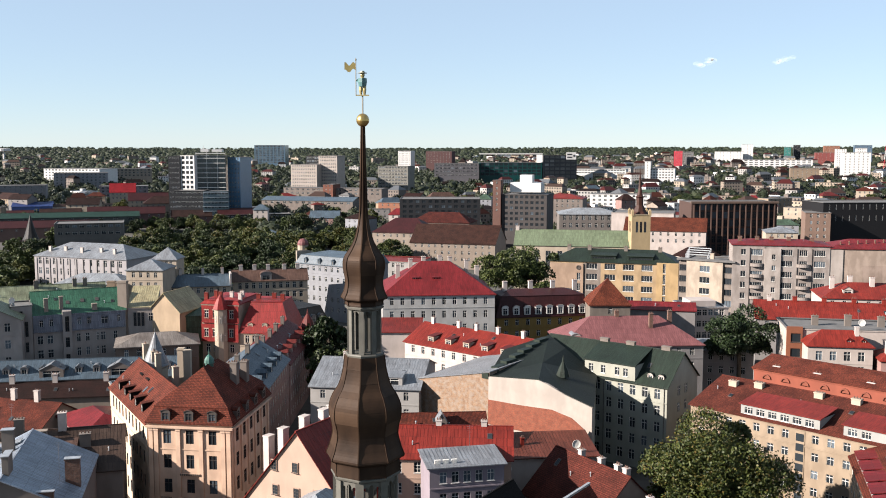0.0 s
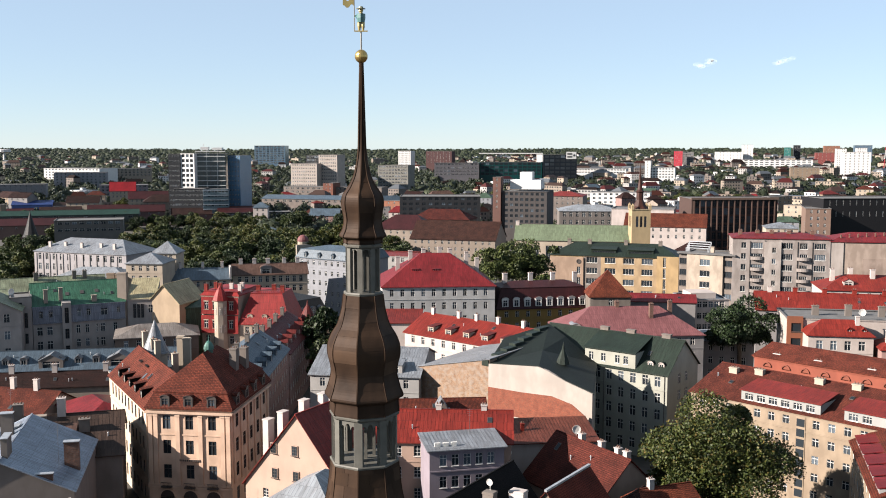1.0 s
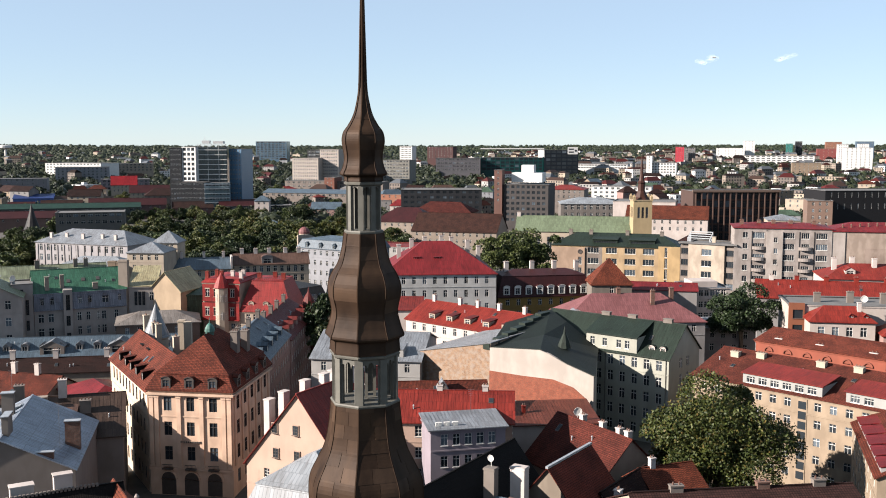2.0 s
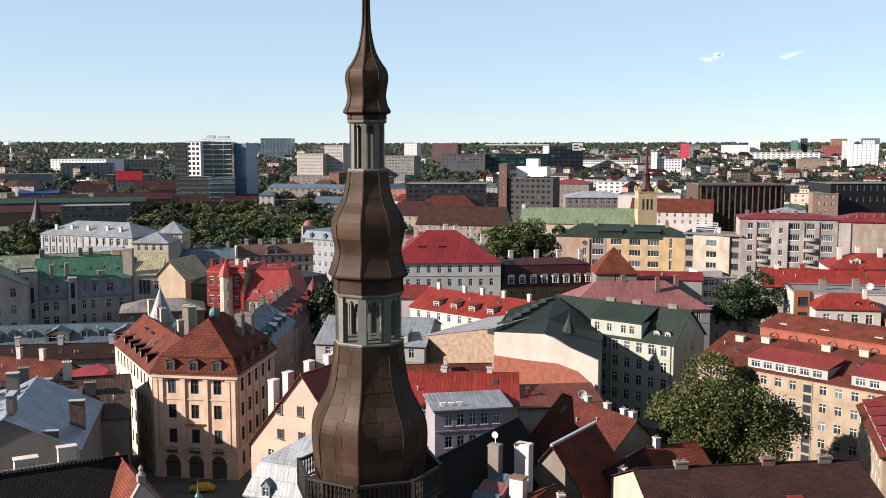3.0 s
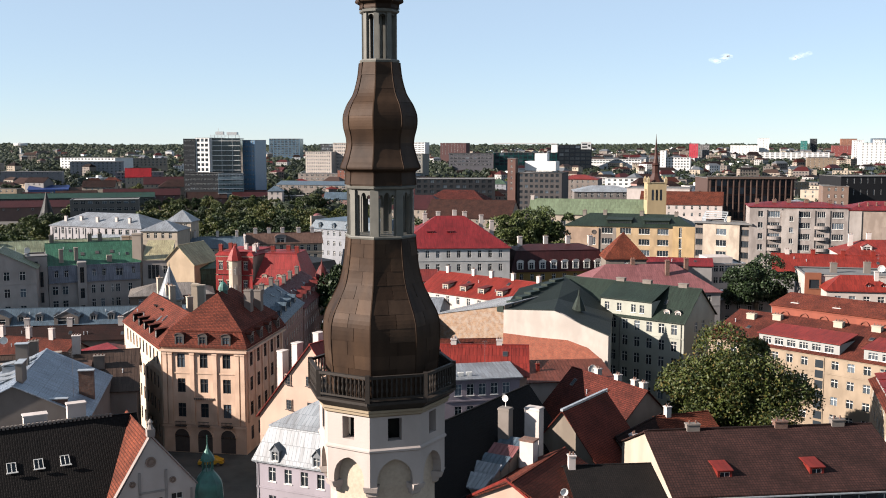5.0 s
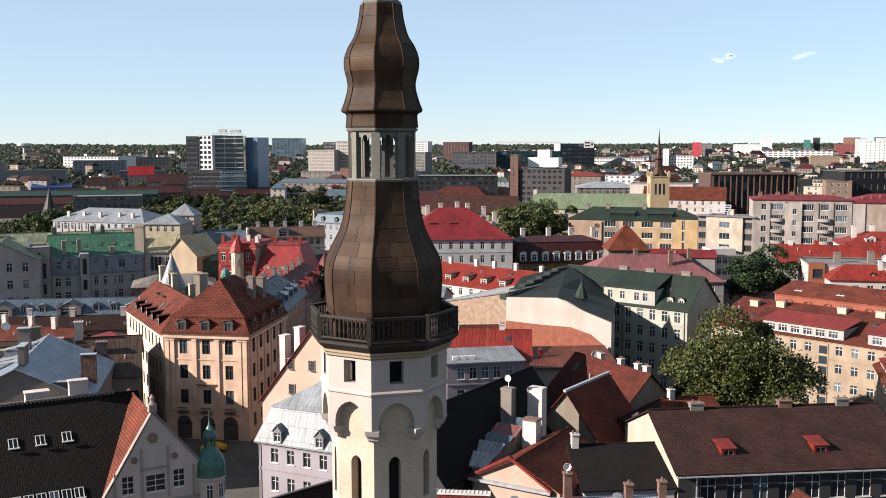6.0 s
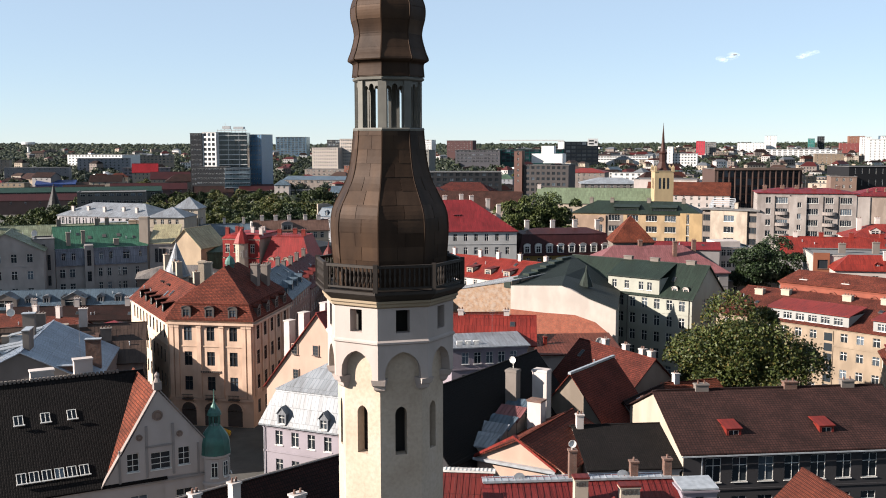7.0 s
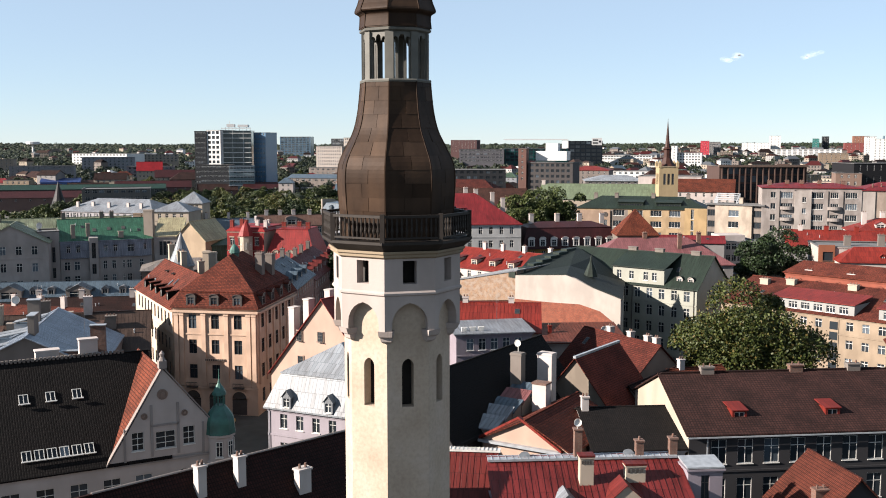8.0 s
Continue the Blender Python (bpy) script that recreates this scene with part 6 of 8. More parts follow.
wall_panel(h, "white_pilaster", 0, 4.4, 0, 31.4, 0.3, plaster((0.88, 0.84, 0.77), 0.4), [])
wall_panel(h, "render_patch", 11, 22, 9, 26, 0.06, plaster((0.66, 0.55, 0.46), 0.7), [])
for k in range(9):
    m = Mesh(); m.loft([ring(6, 0.3, 31.9), ring(6, 0.25, 33.8 + 0.15 * k), ring(6, 0.4, 33.85 + 0.15 * k), ring(6, 0.05, 34.2 + 0.15 * k)], 0)
    o_ = part("vent_stack", m, [CHIM_BRICK], h); o_.location = (4 + 3 * k, 3 + 0.5 * k, 0)
h = house("white_pavilion", "low white pavilion with glazed upper storey", (75, 302), (88, 303), 14, 9.6, WHITEW, ZINC, "flat", front=(6, 3), ww=1.6)
m = Mesh(); m.box(2, 10, 3, 11, 18.4, 20.2)
part("upper_storey", m, [WHITEW], h)
# church
h = house("church_nave", "cream church nave with pale green copper roof", (31.6, 437), (81, 428), 16, 15.3, CREAM, GREEN_PALE, rise=6.0, front=(9, 1, 2), wh=7, ww=2.2, top=2.5, style="six")
chimney(h, 0.5, 8, 29, 32.0, 1.6, 1.4, CHIM_WHITE)
h = house("church_tower", "yellow church tower with belfry lights and brown spire", (80.7, 424), (88.7, 424), 8, 29.4, plaster((0.78, 0.64, 0.36), 0.2), plaster((0.6, 0.55, 0.4), 0.3), "flat", front=(3, 1, 1.4), right=(3, 1, 1.4), left=(3, 1, 1.4), wh=4.6, ww=1.0, top=3.0, style="one", frame_mat=DARKFRAME)
for x, y in ((0.3, 0.3), (7.7, 0.3), (0.3, 7.7), (7.7, 7.7)):
    m = Mesh(); m.box(-0.55, 0.55, -0.55, 0.55, 38.0, 39.8); m.loft([[(-0.6, -0.6, 39.8), (0.6, -0.6, 39.8), (0.6, 0.6, 39.8), (-0.6, 0.6, 39.8)], [(-0.05, -0.05, 41), (0.05, -0.05, 41), (0.05, 0.05, 41), (-0.05, 0.05, 41)]], 0)
    o_ = part("corner_pinnacle", m, [plaster((0.78, 0.64, 0.36), 0.2)], h); o_.location = (x, y, 0)
m = Mesh(); m.loft([ring(8, r, z, math.pi / 8) for r, z in ((3.9, 38.5), (2.9, 39.6), (1.75, 41.8), (1.55, 42.2), (1.55, 45.4), (1.9, 45.8), (1.2, 46.6), (0.75, 49.5), (0.08, 57.8), (0.05, 58.8))], 0)
o_ = part("spire", m, [sheet_roof((0.12, 0.045, 0.03))], h, "slender brown sheet metal spire"); o_.location = (4, 4, 0)
# office blocks beyond
h = house("brown_office_block", "brown brick office block with vertical fins", (140, 560), (189, 562), 25, 26.5, plaster((0.12, 0.065, 0.05), 0.2), BITUMEN, "flat", front=(14, 7, 1.5), sh=4.6, ww=2.2, wh=3.6, style="one", frame_mat=DARKFRAME, single=True)
for k in range(15):
    m = Mesh(); m.box(-0.3, 0.3, -0.8, 0, 2, 35)
    o_ = part("fin", m, [plaster((0.17, 0.10, 0.075), 0.2)], h); o_.location = (1.5 + k * 3.28, 0, 0)
m = Mesh(); m.box(-0.5, 49.5, -1.2, 0.5, 35.0, 36.2)
part("roof_band", m, [plaster((0.24, 0.17, 0.13), 0.2)], h)
h = house("black_office_block", "black office block with lit slit windows", (199, 520), (264, 526), 25, 28.8, plain("black_cladding", (0.016, 0.016, 0.018), 0.6, spec=0.15), BITUMEN, "flat", front=(17, 2, 1.5), sh=6, ww=0.6, wh=3.0, style="one", frame_mat=plain("pale_panel", (0.5, 0.5, 0.48), 0.5), single=True)
house("buff_office_block", "buff office building beside the black block", (188, 515), (200, 512), 20, 24, plaster((0.36, 0.25, 0.19), 0.2), BITUMEN, "flat", front=(3, 5), single=True)
house("cream_villa", "cream villa between office blocks", (163, 500), (178, 497), 16, 15, CREAM, ZINC, "hip", rise=2.6, front=(4, 4), left=(3, 4), single=True)
h = house("grey_palace", "grey classical palace with skylit zinc roof", (71, 606), (108, 604), 25, 16.5, plaster((0.30, 0.29, 0.27), 0.3), SILVER, "hip", rise=3.4, front=(9, 4), sh=4.6, wh=2.6, ww=1.8, single=True)
# left side
h = house("white_palace", "white classical palace with grey sheet roofs", (-188, 455), (-140, 437), 24, 8.2, plaster((0.66, 0.68, 0.71), 0.2), ZINC, "hip", rise=5.6, front=(12, 3), left=(5, 3), sh=4.6, ww=1.6, wh=2.8, single=True)
for k in range(13):
    m = Mesh(); m.box(-0.35, 0.35, -0.3, 0, 3, 16.4)
    o_ = part("pilaster", m, [plaster((0.62, 0.63, 0.64), 0.2)], h); o_.location = (1.2 + k * 3.75, 0, 0)
for x, y in ((6, 4), (14, 5), (24, 4), (34, 5), (42, 4), (20, 14), (10, 16)):
    chimney(h, x, y, 17.5, 21.5, 1.3, 1.1, CHIM_WHITE)
h = house("yellow_tower_house", "yellow house with square lookout towers", (-111, 346), (-98, 345), 13, 15.4, CREAM, ZINC, "hip", rise=3.4, front=(4, 2), hip=1.0, left=(4, 2))
house("yellow_tower_house", "yellow square lookout tower with pointed roof", (-106, 360), (-97, 359.5), 9, 17.5, CREAM, ZINC, "hip", rise=4.2, hip=1.0, front=(4, 1))
h = house("yellow_long_house", "long yellow house with blue sheet roof", (-104, 352), (-77.2, 359), 14, 8.3, CREAM, BLUE_ROOF, rise=3.4, front=(11, 4), sh=3.6)
for x in (4, 10, 18, 25):
    chimney(h, x, 7, 20, 23, 1.0, 0.9, CHIM_WHITE)
m = Mesh(); m.box(-0.2, 0.4, -0.4, 7.6, 17, 21.6)
o_ = part("party_gable", m, [WHITEW], h); o_.location = (27.6, 0, 0)
h = house("cream_low_house", "cream house with silver hipped roof", (-136, 346), (-111, 344), 14, 10.6, CREAM, SILVER, "hip", rise=3, front=(8, 3), left=(4, 3))
h = house("grey_row_house", "cream row house with rusty roof and chimneys", (-77, 362), (-50.5, 368), 12, 9.2, CREAM, RUST, rise=3.4, front=(10, 4), ww=1.3, wh=2.1)
for x in (3, 8, 13, 19, 24):
    chimney(h, x, 6, 20, 23.6, 1.4, 1.0, CHIM_WHITE)
dormer(h, 12, 0.2, 18.2, 4, 2.2, 4, 1.2, 0, SHADEW, RUST, "two", "round")
h = house("pale_blue_house", "pale blue house with curved white gable", (-58, 392), (-33, 375), 20, 12.6, PALEBLUE, BLUE_ROOF, "mansard", rise=1.2, h1=3.2, inset=1.2, front=(9, 5), left=(3, 4), sh=3.9)
for x in (5, 12, 19, 26):
    dormer(h, x, -0.45, 22.0, 1.4, 1.5, 1.6, 0.5, 0, BLUE_ROOF, BLUE_ROOF)
m = Mesh()
cur = [(0.0, 26.4), (6, 26.2), (9, 25.4), (13, 23.2), (20, 22.2)]
for (ya, za), (yb, zb) in zip(cur, cur[1:]):
    m.poly([(-0.4, yb, 16), (-0.4, ya, 16), (-0.4, ya, za), (-0.4, yb, zb)]); m.poly([(-0.4, ya, za), (0.2, ya, za), (0.2, yb, zb), (-0.4, yb, zb)]); m.poly([(0.2, ya, 16), (0.2, yb, 16), (0.2, yb, zb), (0.2, ya, za)])
m.poly([(-0.4, 0, 16), (0.2, 0, 16), (0.2, 0, 26.4), (-0.4, 0, 26.4)])
part("curved_gable", m, [plaster((0.72, 0.66, 0.54), 0.2)], h)
SLATE_BLUE = sheet_roof((0.44, 0.49, 0.60), 0.5, 0.5, 0.8)
GREEN_BRIGHT = sheet_roof((0.09, 0.27, 0.17), 0.5, 0.6, 0.7)
GREEN_FADED = sheet_roof((0.48, 0.54, 0.36), 0.5, 0.6, 1.0)
JUGEND = plaster((0.72, 0.70, 0.66), 0.35)
h = house("green_mansard_house", "grey jugendstil house with blue-grey mansard storey and green roof", (-113.9, 272.9), (-91.5, 283.5), 18, 12.0, JUGEND, GREEN_BRIGHT, rise=5.4, o=0.25)
mb = Mesh()
dh = [(1.6, 2.6, 1.4, 3.2), (4.2, 5.2, 1.4, 3.2), (11.6, 12.6, 1.4, 3.2), (14.2, 15.2, 1.4, 3.2), (18.0, 19.8, 1.2, 3.2), (22.4, 23.2, 1.6, 3.3)]
facade(mb, (0, 0), (1, 0), (0, -1), 24.6, 0, 4.5, dh, 0.25)
mb.box(-0.1, 24.7, -0.25, 0.0, -0.25, 0.0); mb.box(-0.1, 24.7, -0.2, 0.0, 4.4, 4.6)
mband = part("mansard_storey", mb, [SLATE_BLUE], h, "steep blue-grey sheet metal storey"); mband.location = (0, -0.3, 16.4)
for a, b, c, d in dh:
    put_window(mband, pose((a + b) / 2, 0, (c + d) / 2), b - a, d - c, "cross", None, True)
    hood = Mesh()
    hw = (b - a) / 2
    hood.loft([[((a + b) / 2 + r * math.cos(t), y_, d - 0.1 + r * 0.9 * math.sin(t)) for t in np.linspace(0, math.pi, 9)] for r, y_ in ((hw + 0.25, 0.0), (hw + 0.25, -0.3), (hw, -0.3), (hw - 0.05, -0.02))], 0)
    part("arched_hood", hood, [SLATE_BLUE], mband)
for x, w_ in ((1.7, 1.5), (4.3, 1.5), (11.8, 1.1), (14.2, 1.1), (16.9, 0.6), (18.4, 1.3), (21.8, 1.1)):
    for z in (14.0, 10.0, 5.8):
        m = Mesh(); m.box(-w_ / 2 - 0.12, w_ / 2 + 0.12, -0.16, 0.0, -1.25, -1.1)
        o_ = part("window_sill", m, [JUGEND], h); o_.location = (x, 0, z)
        put_window(h, pose(x, -0.22, z), w_, 2.2, "cross", None, True)
by = Mesh()
facade(by, (0, 0), (1, 0), (0, -1), 2.4, 0, 21.8, [(0.65, 1.75, 16.0, 20.4), (0.65, 1.75, 11.6, 14.4), (0.65, 1.75, 7.6, 9.6)], 0.2)
by.poly([(2.4, 0, 0), (2.4, 1.2, 0), (2.4, 1.2, 21.8), (2.4, 0, 21.8)]); by.poly([(0, 1.2, 0), (0, 0, 0), (0, 0, 21.8), (0, 1.2, 21.8)]); by.poly([(0, 0, 21.8), (2.4, 0, 21.8), (2.4, 1.6, 22.2), (0, 1.6, 22.2)])
bay = part("oriel_bay", by, [JUGEND], h, "narrow cream bay with a tall arched window"); bay.location = (7.6, -0.9, 0)
for z, hh in ((18.2, 4.4), (13.0, 2.8), (8.6, 2.0)):
    put_window(bay, pose(1.2, 0, z), 1.1, hh, "six", DARKFRAME, True)
for x, y, z1, w_ in ((3.6, 1.4, 25.6, 1.1), (7.6, 1.8, 25.9, 1.0), (16.4, 1.0, 23.4, 1.4)):
    chimney(h, x, y, 20.5, z1, w_, 1.0, BEIGE, 0)
for x, y in ((9.5, 4.0), (13.5, 4.4), (17.5, 4.6)):
    sk = Mesh(); slab(sk, [(-0.5, -0.6, -0.36), (0.5, -0.6, -0.36), (0.5, 0.6, 0.36), (-0.5, 0.6, 0.36)], 0.12)
    o_ = part("roof_window", sk, [DARKFRAME], h); o_.location = (x, y, 21.3 + y * 0.6)
h = house("stair_bay", "flat-roofed stair tower of the jugendstil house with tall windows", (-119.0, 270.5), (-114.0, 272.8), 10, 14.9, JUGEND, BITUMEN, "flat", cornice=False)
for j in range(3):
    for z, hh in ((21.9, 1.2), (17.4, 4.2), (12.3, 2.8), (7.2, 2.4)):
        if hh > 1.3 or j < 2:
            put_window(h, pose(1.35 + 1.3 * j, -0.2, z), 0.8, hh, "one", DARKFRAME, True)
dish(h, 0.4, 1.0, 25.6, 0.9, 30)
house("pale_gable_house", "grey house with a broad pale gable and white windows", (-131, 257.5), (-113.2, 263.5), 14, 12.6, JUGEND, GREEN_FADED, "gable_y", rise=4.8, front=(4, 4, 1.5), sh=4.6, ww=1.5, wh=2.2, top=0.8)
h = house("faded_green_roof_house", "long house with faded yellow-green sheet roof and ridge rail", (-148, 280.7), (-103, 301.7), 14, 12.4, BEIGE, GREEN_FADED, rise=4.2)
for x in (12, 30, 41, 44):
    chimney(h, x, 6.0, 24, 27.4, 1.2, 1.0, CHIM_STONE)
h = house("link_house", "narrow grey house with triple windows and yellowed roof", (-91.2, 284.4), (-83.6, 285.6), 13, 12.4, JUGEND, YELLOW_ROOF, "shed", rise=4.4, o=0.2)
for j in range(3):
    put_window(h, pose(2.0 + 1.1 * j, -0.2, 18.0), 0.8, 4.0, "one", DARKFRAME, True)
put_window(h, pose(6.4, -0.2, 18.6), 1.2, 2.2, "cross", None, True)
for x, y in ((-100.5, 299), (-97.5, 298)):
    st = new("tall_chimney"); st.matrix_world = Matrix.Translation((x, y, GROUND)); tagged(st, "broad brown plastered chimney on the yellowed roof", "chimney")
    m = Mesh(); m.box(-1.2, 1.2, -0.8, 0.8, 0, 27.2); m.box(-1.3, 1.3, -0.9, 0.9, 26.8, 27.0)
    part("chimney_shaft", m, [plaster((0.44, 0.34, 0.24), 0.4)], st)
st = new("tall_chimney"); st.matrix_world = Matrix.Translation((-92.6, 285, GROUND)); tagged(st, "tall beige plastered chimney rising from the eaves", "chimney")
m = Mesh(); m.box(-1.3, 1.3, -1.0, 1.0, 0, 29.2); m.box(-1.4, 1.4, -1.1, 1.1, 28.7, 28.95)
part("chimney_shaft", m, [BEIGE], st)
h = house("yellow_gable_house", "house with pale yellow sheet roof and ochre gable", (-85.6, 285.8), (-75.8, 283), 14, 11.4, plaster((0.90, 0.74, 0.50), 0.3), YELLOW_ROOF, "gable_y", rise=5.2)
house("green_back_house", "low house with dark green sheet roof beside the ochre gable", (-84, 293), (-72.5, 295), 9, 8.4, BEIGE, GREEN_MID, rise=4.2)
house("green_shed_roof", "low building with green sheet roof", (-76, 286), (-66, 288), 14, 9.6, GREEN_MID, GREEN_MID, "shed", rise=3)
RED_STEEP = sheet_roof((0.52, 0.044, 0.040))
h = house("red_mansard_house", "house with red sheet-clad attic storeys and white windows", (-68.3, 278.6), (-57.4, 276.4), 16, 14.6, CREAM, RED_STEEP, "mansard", rise=0.5, h1=0.9, inset=0.6, o=0.3)
for z0, z1, k in ((13.2, 18.0, 0), (18.5, 23.2, 1)):
    m = Mesh()
    hl = [(0.9 + 2.5 * j, 2.1 + 2.5 * j, 1.2, 3.3) for j in range(4)]
    facade(m, (0, 0), (1, 0), (0, -1), 11.1, 0, z1 - z0, hl, 0.25)
    m.box(-0.1, 11.2, -0.3, 0, -0.2, 0.0); m.poly([(0, 12, 0), (0, 0, 0), (0, 0, z1 - z0), (0, 12, z1 - z0)])
    at = part("attic_storey", m, [RED_STEEP], h, "red sheet-clad attic storey"); at.location = (0, -0.55 + 0.3 * k, z0)
    for a, b, c, d in hl:
        m = Mesh(); m.box(a - 0.14, b + 0.14, -0.12, 0.0, c - 0.16, c - 0.03); m.box(a - 0.14, b + 0.14, -0.12, 0.0, d + 0.03, d + 0.3)
        part("window_surround", m, [CREAM], at)
        put_window(at, pose((a + b) / 2, 0, (c + d) / 2), b - a, d - c, "cross", None, True)
for x in (1.8, 4.2, 9.0):
    for z in (11.0, 7.4):
        put_window(h, pose(x, -0.24, z), 1.3, 2.2, "cross", None, True)
m = Mesh(); m.loft([ring(8, 1.9, 0), ring(8, 1.9, 22.2), ring(8, 2.15, 22.4)], 0); m.loft([ring(8, 2.3, 22.4), ring(8, 1.9, 23.6), ring(8, 1.0, 25.4), ring(8, 0.1, 26.6)], 1)
o_ = part("corner_bay", m, [CREAM, RED_STEEP], h); o_.location = (6.0, -0.7, 0)
for a in (-120, -75, -30):
    for z in (19.6, 14.6):
        put_window(o_, pose(1.86 * math.cos(radians(a)), 1.86 * math.sin(radians(a)), z, 0, 0, a + 90), 0.8, 2.2, "cross", None, True)
for x, y in ((0.6, 2), (1.8, 6), (4, 4), (7, 5), (9.4, 7), (10.4, 3)):
    chimney(h, x, y, 23, 26.6, 1.0, 0.9, (RED, CHIM_WHITE)[int(y) % 2])
h = house("red_hipped_house", "cream house under a tall steep dark red sheet roof", (-57.3, 276.4), (-42.9, 275), 16, 6.6, CREAM, RED_STEEP, "mansard", rise=0.6, h1=8.4, inset=2.7, front=(6, 3), sh=3.9, wh=2.1, o=0.3)
for x in (3.0, 7.2, 11.4):
    dormer(h, x, 0.3, 16.4, 1.5, 1.6, 2.4, 0.6, 0, CREAM, RED_STEEP, "cross", "round")
m = Mesh()
for k in range(16):
    m.box(2.7 + k * 0.6, 2.75 + k * 0.6, 2.7, 2.75, 24.1, 24.9)
m.box(2.7, 11.8, 2.7, 2.76, 24.85, 24.92)
part("roof_rail", m, [DARKFRAME], h)
for x, y in ((4, 6), (8, 8), (11, 6)):
    chimney(h, x, y, 23.5, 26.0, 1.2, 0.9, RED)
h = house("dark_mansard_house", "dark slate mansard house with zinc dormers", (-46, 287), (-35.5, 300), 14, 6, GREYW, sheet_roof((0.07, 0.075, 0.08)), "mansard", rise=1.5, h1=4.6, inset=1.3, front=(5, 4))
for x in (3, 7, 11, 14):
    dormer(h, x, -0.45, 15.4, 1.5, 1.7, 1.6, 0.6, 0, SHADEW, ZINC, "cross", "round")
h = house("low_brown_house", "low brown house with rust-stained zinc roof", (-88, 263), (-67, 269), 14, 5, plaster((0.24, 0.20, 0.165), 0.35), sheet_roof((0.40, 0.36, 0.33), 0.5, wear=1.0), "hip", rise=2.6, front=(6, 3), sh=3.8, wh=2.0)
h = house("red_tiled_house", "low house with worn red tiles and pale chimneys", (-112, 213), (-86, 206), 16, -1.2, BEIGE, TILE_RED, rise=4.2, right=(3, 2))
for x in (3, 8, 15, 21):
    chimney(h, x, 8, 11, 14.6, 1.1, 0.9, CHIM_WHITE)
h = house("red_strip_house", "long low house with dark red tiled roof", (-110, 232), (-70, 238), 9, -1.0, BEIGE, TILE_DEEP, rise=2.6)
for x in (6, 16, 28):
    chimney(h, x, 4.5, 10, 12.8, 1.2, 0.9, CHIM_WHITE)
h = house("pink_house", "pink house with crimson sheet roof", (-84, 212), (-73, 197), 12, 0.6, plaster((0.55, 0.36, 0.36), 0.3), CRIMSON, "hip", rise=2.6, front=(6, 3), sh=3.4)
h = house("blue_terrace", "terrace with blue sheet roofs and small dormers", (-130, 248), (-68, 258), 12, -1, GREYW, BLUE_ROOF, rise=3.8)
for k in range(13):
    dormer(h, 4 + k * 4.5, 1.6, 9.0, 1.7, 1.5, 2.4, 0.7, 0, SHADEW, ZINC, "cross", "gable" if k % 4 else "round")
for k in range(3):
    dormer(h, 12 + k * 17, 0.3, 8.2, 6, 2.2, 5, 1.4, 0, GREYW, ZINC, "two")
house("cream_block_house", "cream plain house behind the turret", (-72, 214), (-64, 218), 8, 6, CREAM, ZINC, "flat", front=(2, 2))
h = house("blue_roofed_house", "house with light silver-blue standing seam roof and brick parapets", (-74, 137), (-54, 141.4), 26, 6.4, GREYW, sheet_roof((0.58, 0.68, 0.82), 0.35, 0.6, 0.8), "gable_y", rise=5.0, o=0.3)
for k, (x, y, ln) in enumerate(((1.4, 3, 6.4), (3.4, 8, 6.0), (2.0, 14, 6.8), (4.6, 19, 5.0))):
    m = Mesh()
    z_ = 15.6 + x * 0.455
    m.box(x, x + ln, y, y + 1.9, z_ - 1.2, z_ + 1.5); slab(m, [(x - 0.2, y - 0.2, z_ + 1.75), (x + ln, y - 0.2, z_ + 2.9), (x + ln, y + 2.1, z_ + 2.9), (x - 0.2, y + 2.1, z_ + 1.75)], 0.12, 1)
    part("roof_light", m, [FLASH, SILVER], h, "long raised roof light of pale sheet metal")
for x, y, w_, d_, z1, mt in ((15.5, 0.6, 4.0, 0.6, 18.2, CHIM_BRICK), (10.6, 4, 0.9, 3.2, 23.2, CHIM_STONE), (19, 9, 2.2, 1.0, 20.4, CHIM_BRICK), (8.4, 16, 1.8, 1.2, 23.6, CHIM_STONE)):
    chimney(h, x, y, 13, z1, w_, d_, mt, 0)
    m = Mesh(); m.box(x - w_ / 2 - 0.12, x + w_ / 2 + 0.12, y - d_ / 2 - 0.12, y + d_ / 2 + 0.12, z1 - 0.07, z1 + 0.04)
    part("coping", m, [FLASH], h)
aerial(h, 17.5, 6, 16, 24)
h = house("rusty_roofed_house", "house with dark rusted brown sheet roof", (-86, 157), (-55, 166), 20, 4.2, GREYW, sheet_roof((0.12, 0.075, 0.055), 0.6, 0.6, 1.0), rise=5.0)
for x, y, w_, z1, mt in ((3, 6, 2.4, 18.6, CHIM_STONE), (7.5, 8, 1.6, 20.6, CREAM), (11, 5, 3.4, 18.0, BEIGE), (15, 9, 1.6, 21.0, CHIM_STONE), (18.5, 7, 2.4, 19.2, BEIGE), (22, 10, 1.4, 21.4, CHIM_WHITE), (26, 6, 1.8, 18.4, CHIM_STONE)):
    chimney(h, x, y, 12, z1, w_, 1.4, mt, 3 if w_ < 2 else 0)
for x, y in ((5, 3), (13, 3.4), (21, 4)):
    m = Mesh(); m.box(x, x + 3.6, y, y + 3.0, 13.5, 16.6); slab(m, [(x - 0.2, y - 0.3, 16.7), (x + 3.8, y - 0.3, 16.7), (x + 3.8, y + 3.2, 17.3), (x - 0.2, y + 3.2, 17.3)], 0.12, 1)
    part("roof_box", m, [BEIGE, RUST], h)
dish(h, 10.4, 8.0, 21.4, 0.7)
aerial(h, 14, 8, 19, 24)

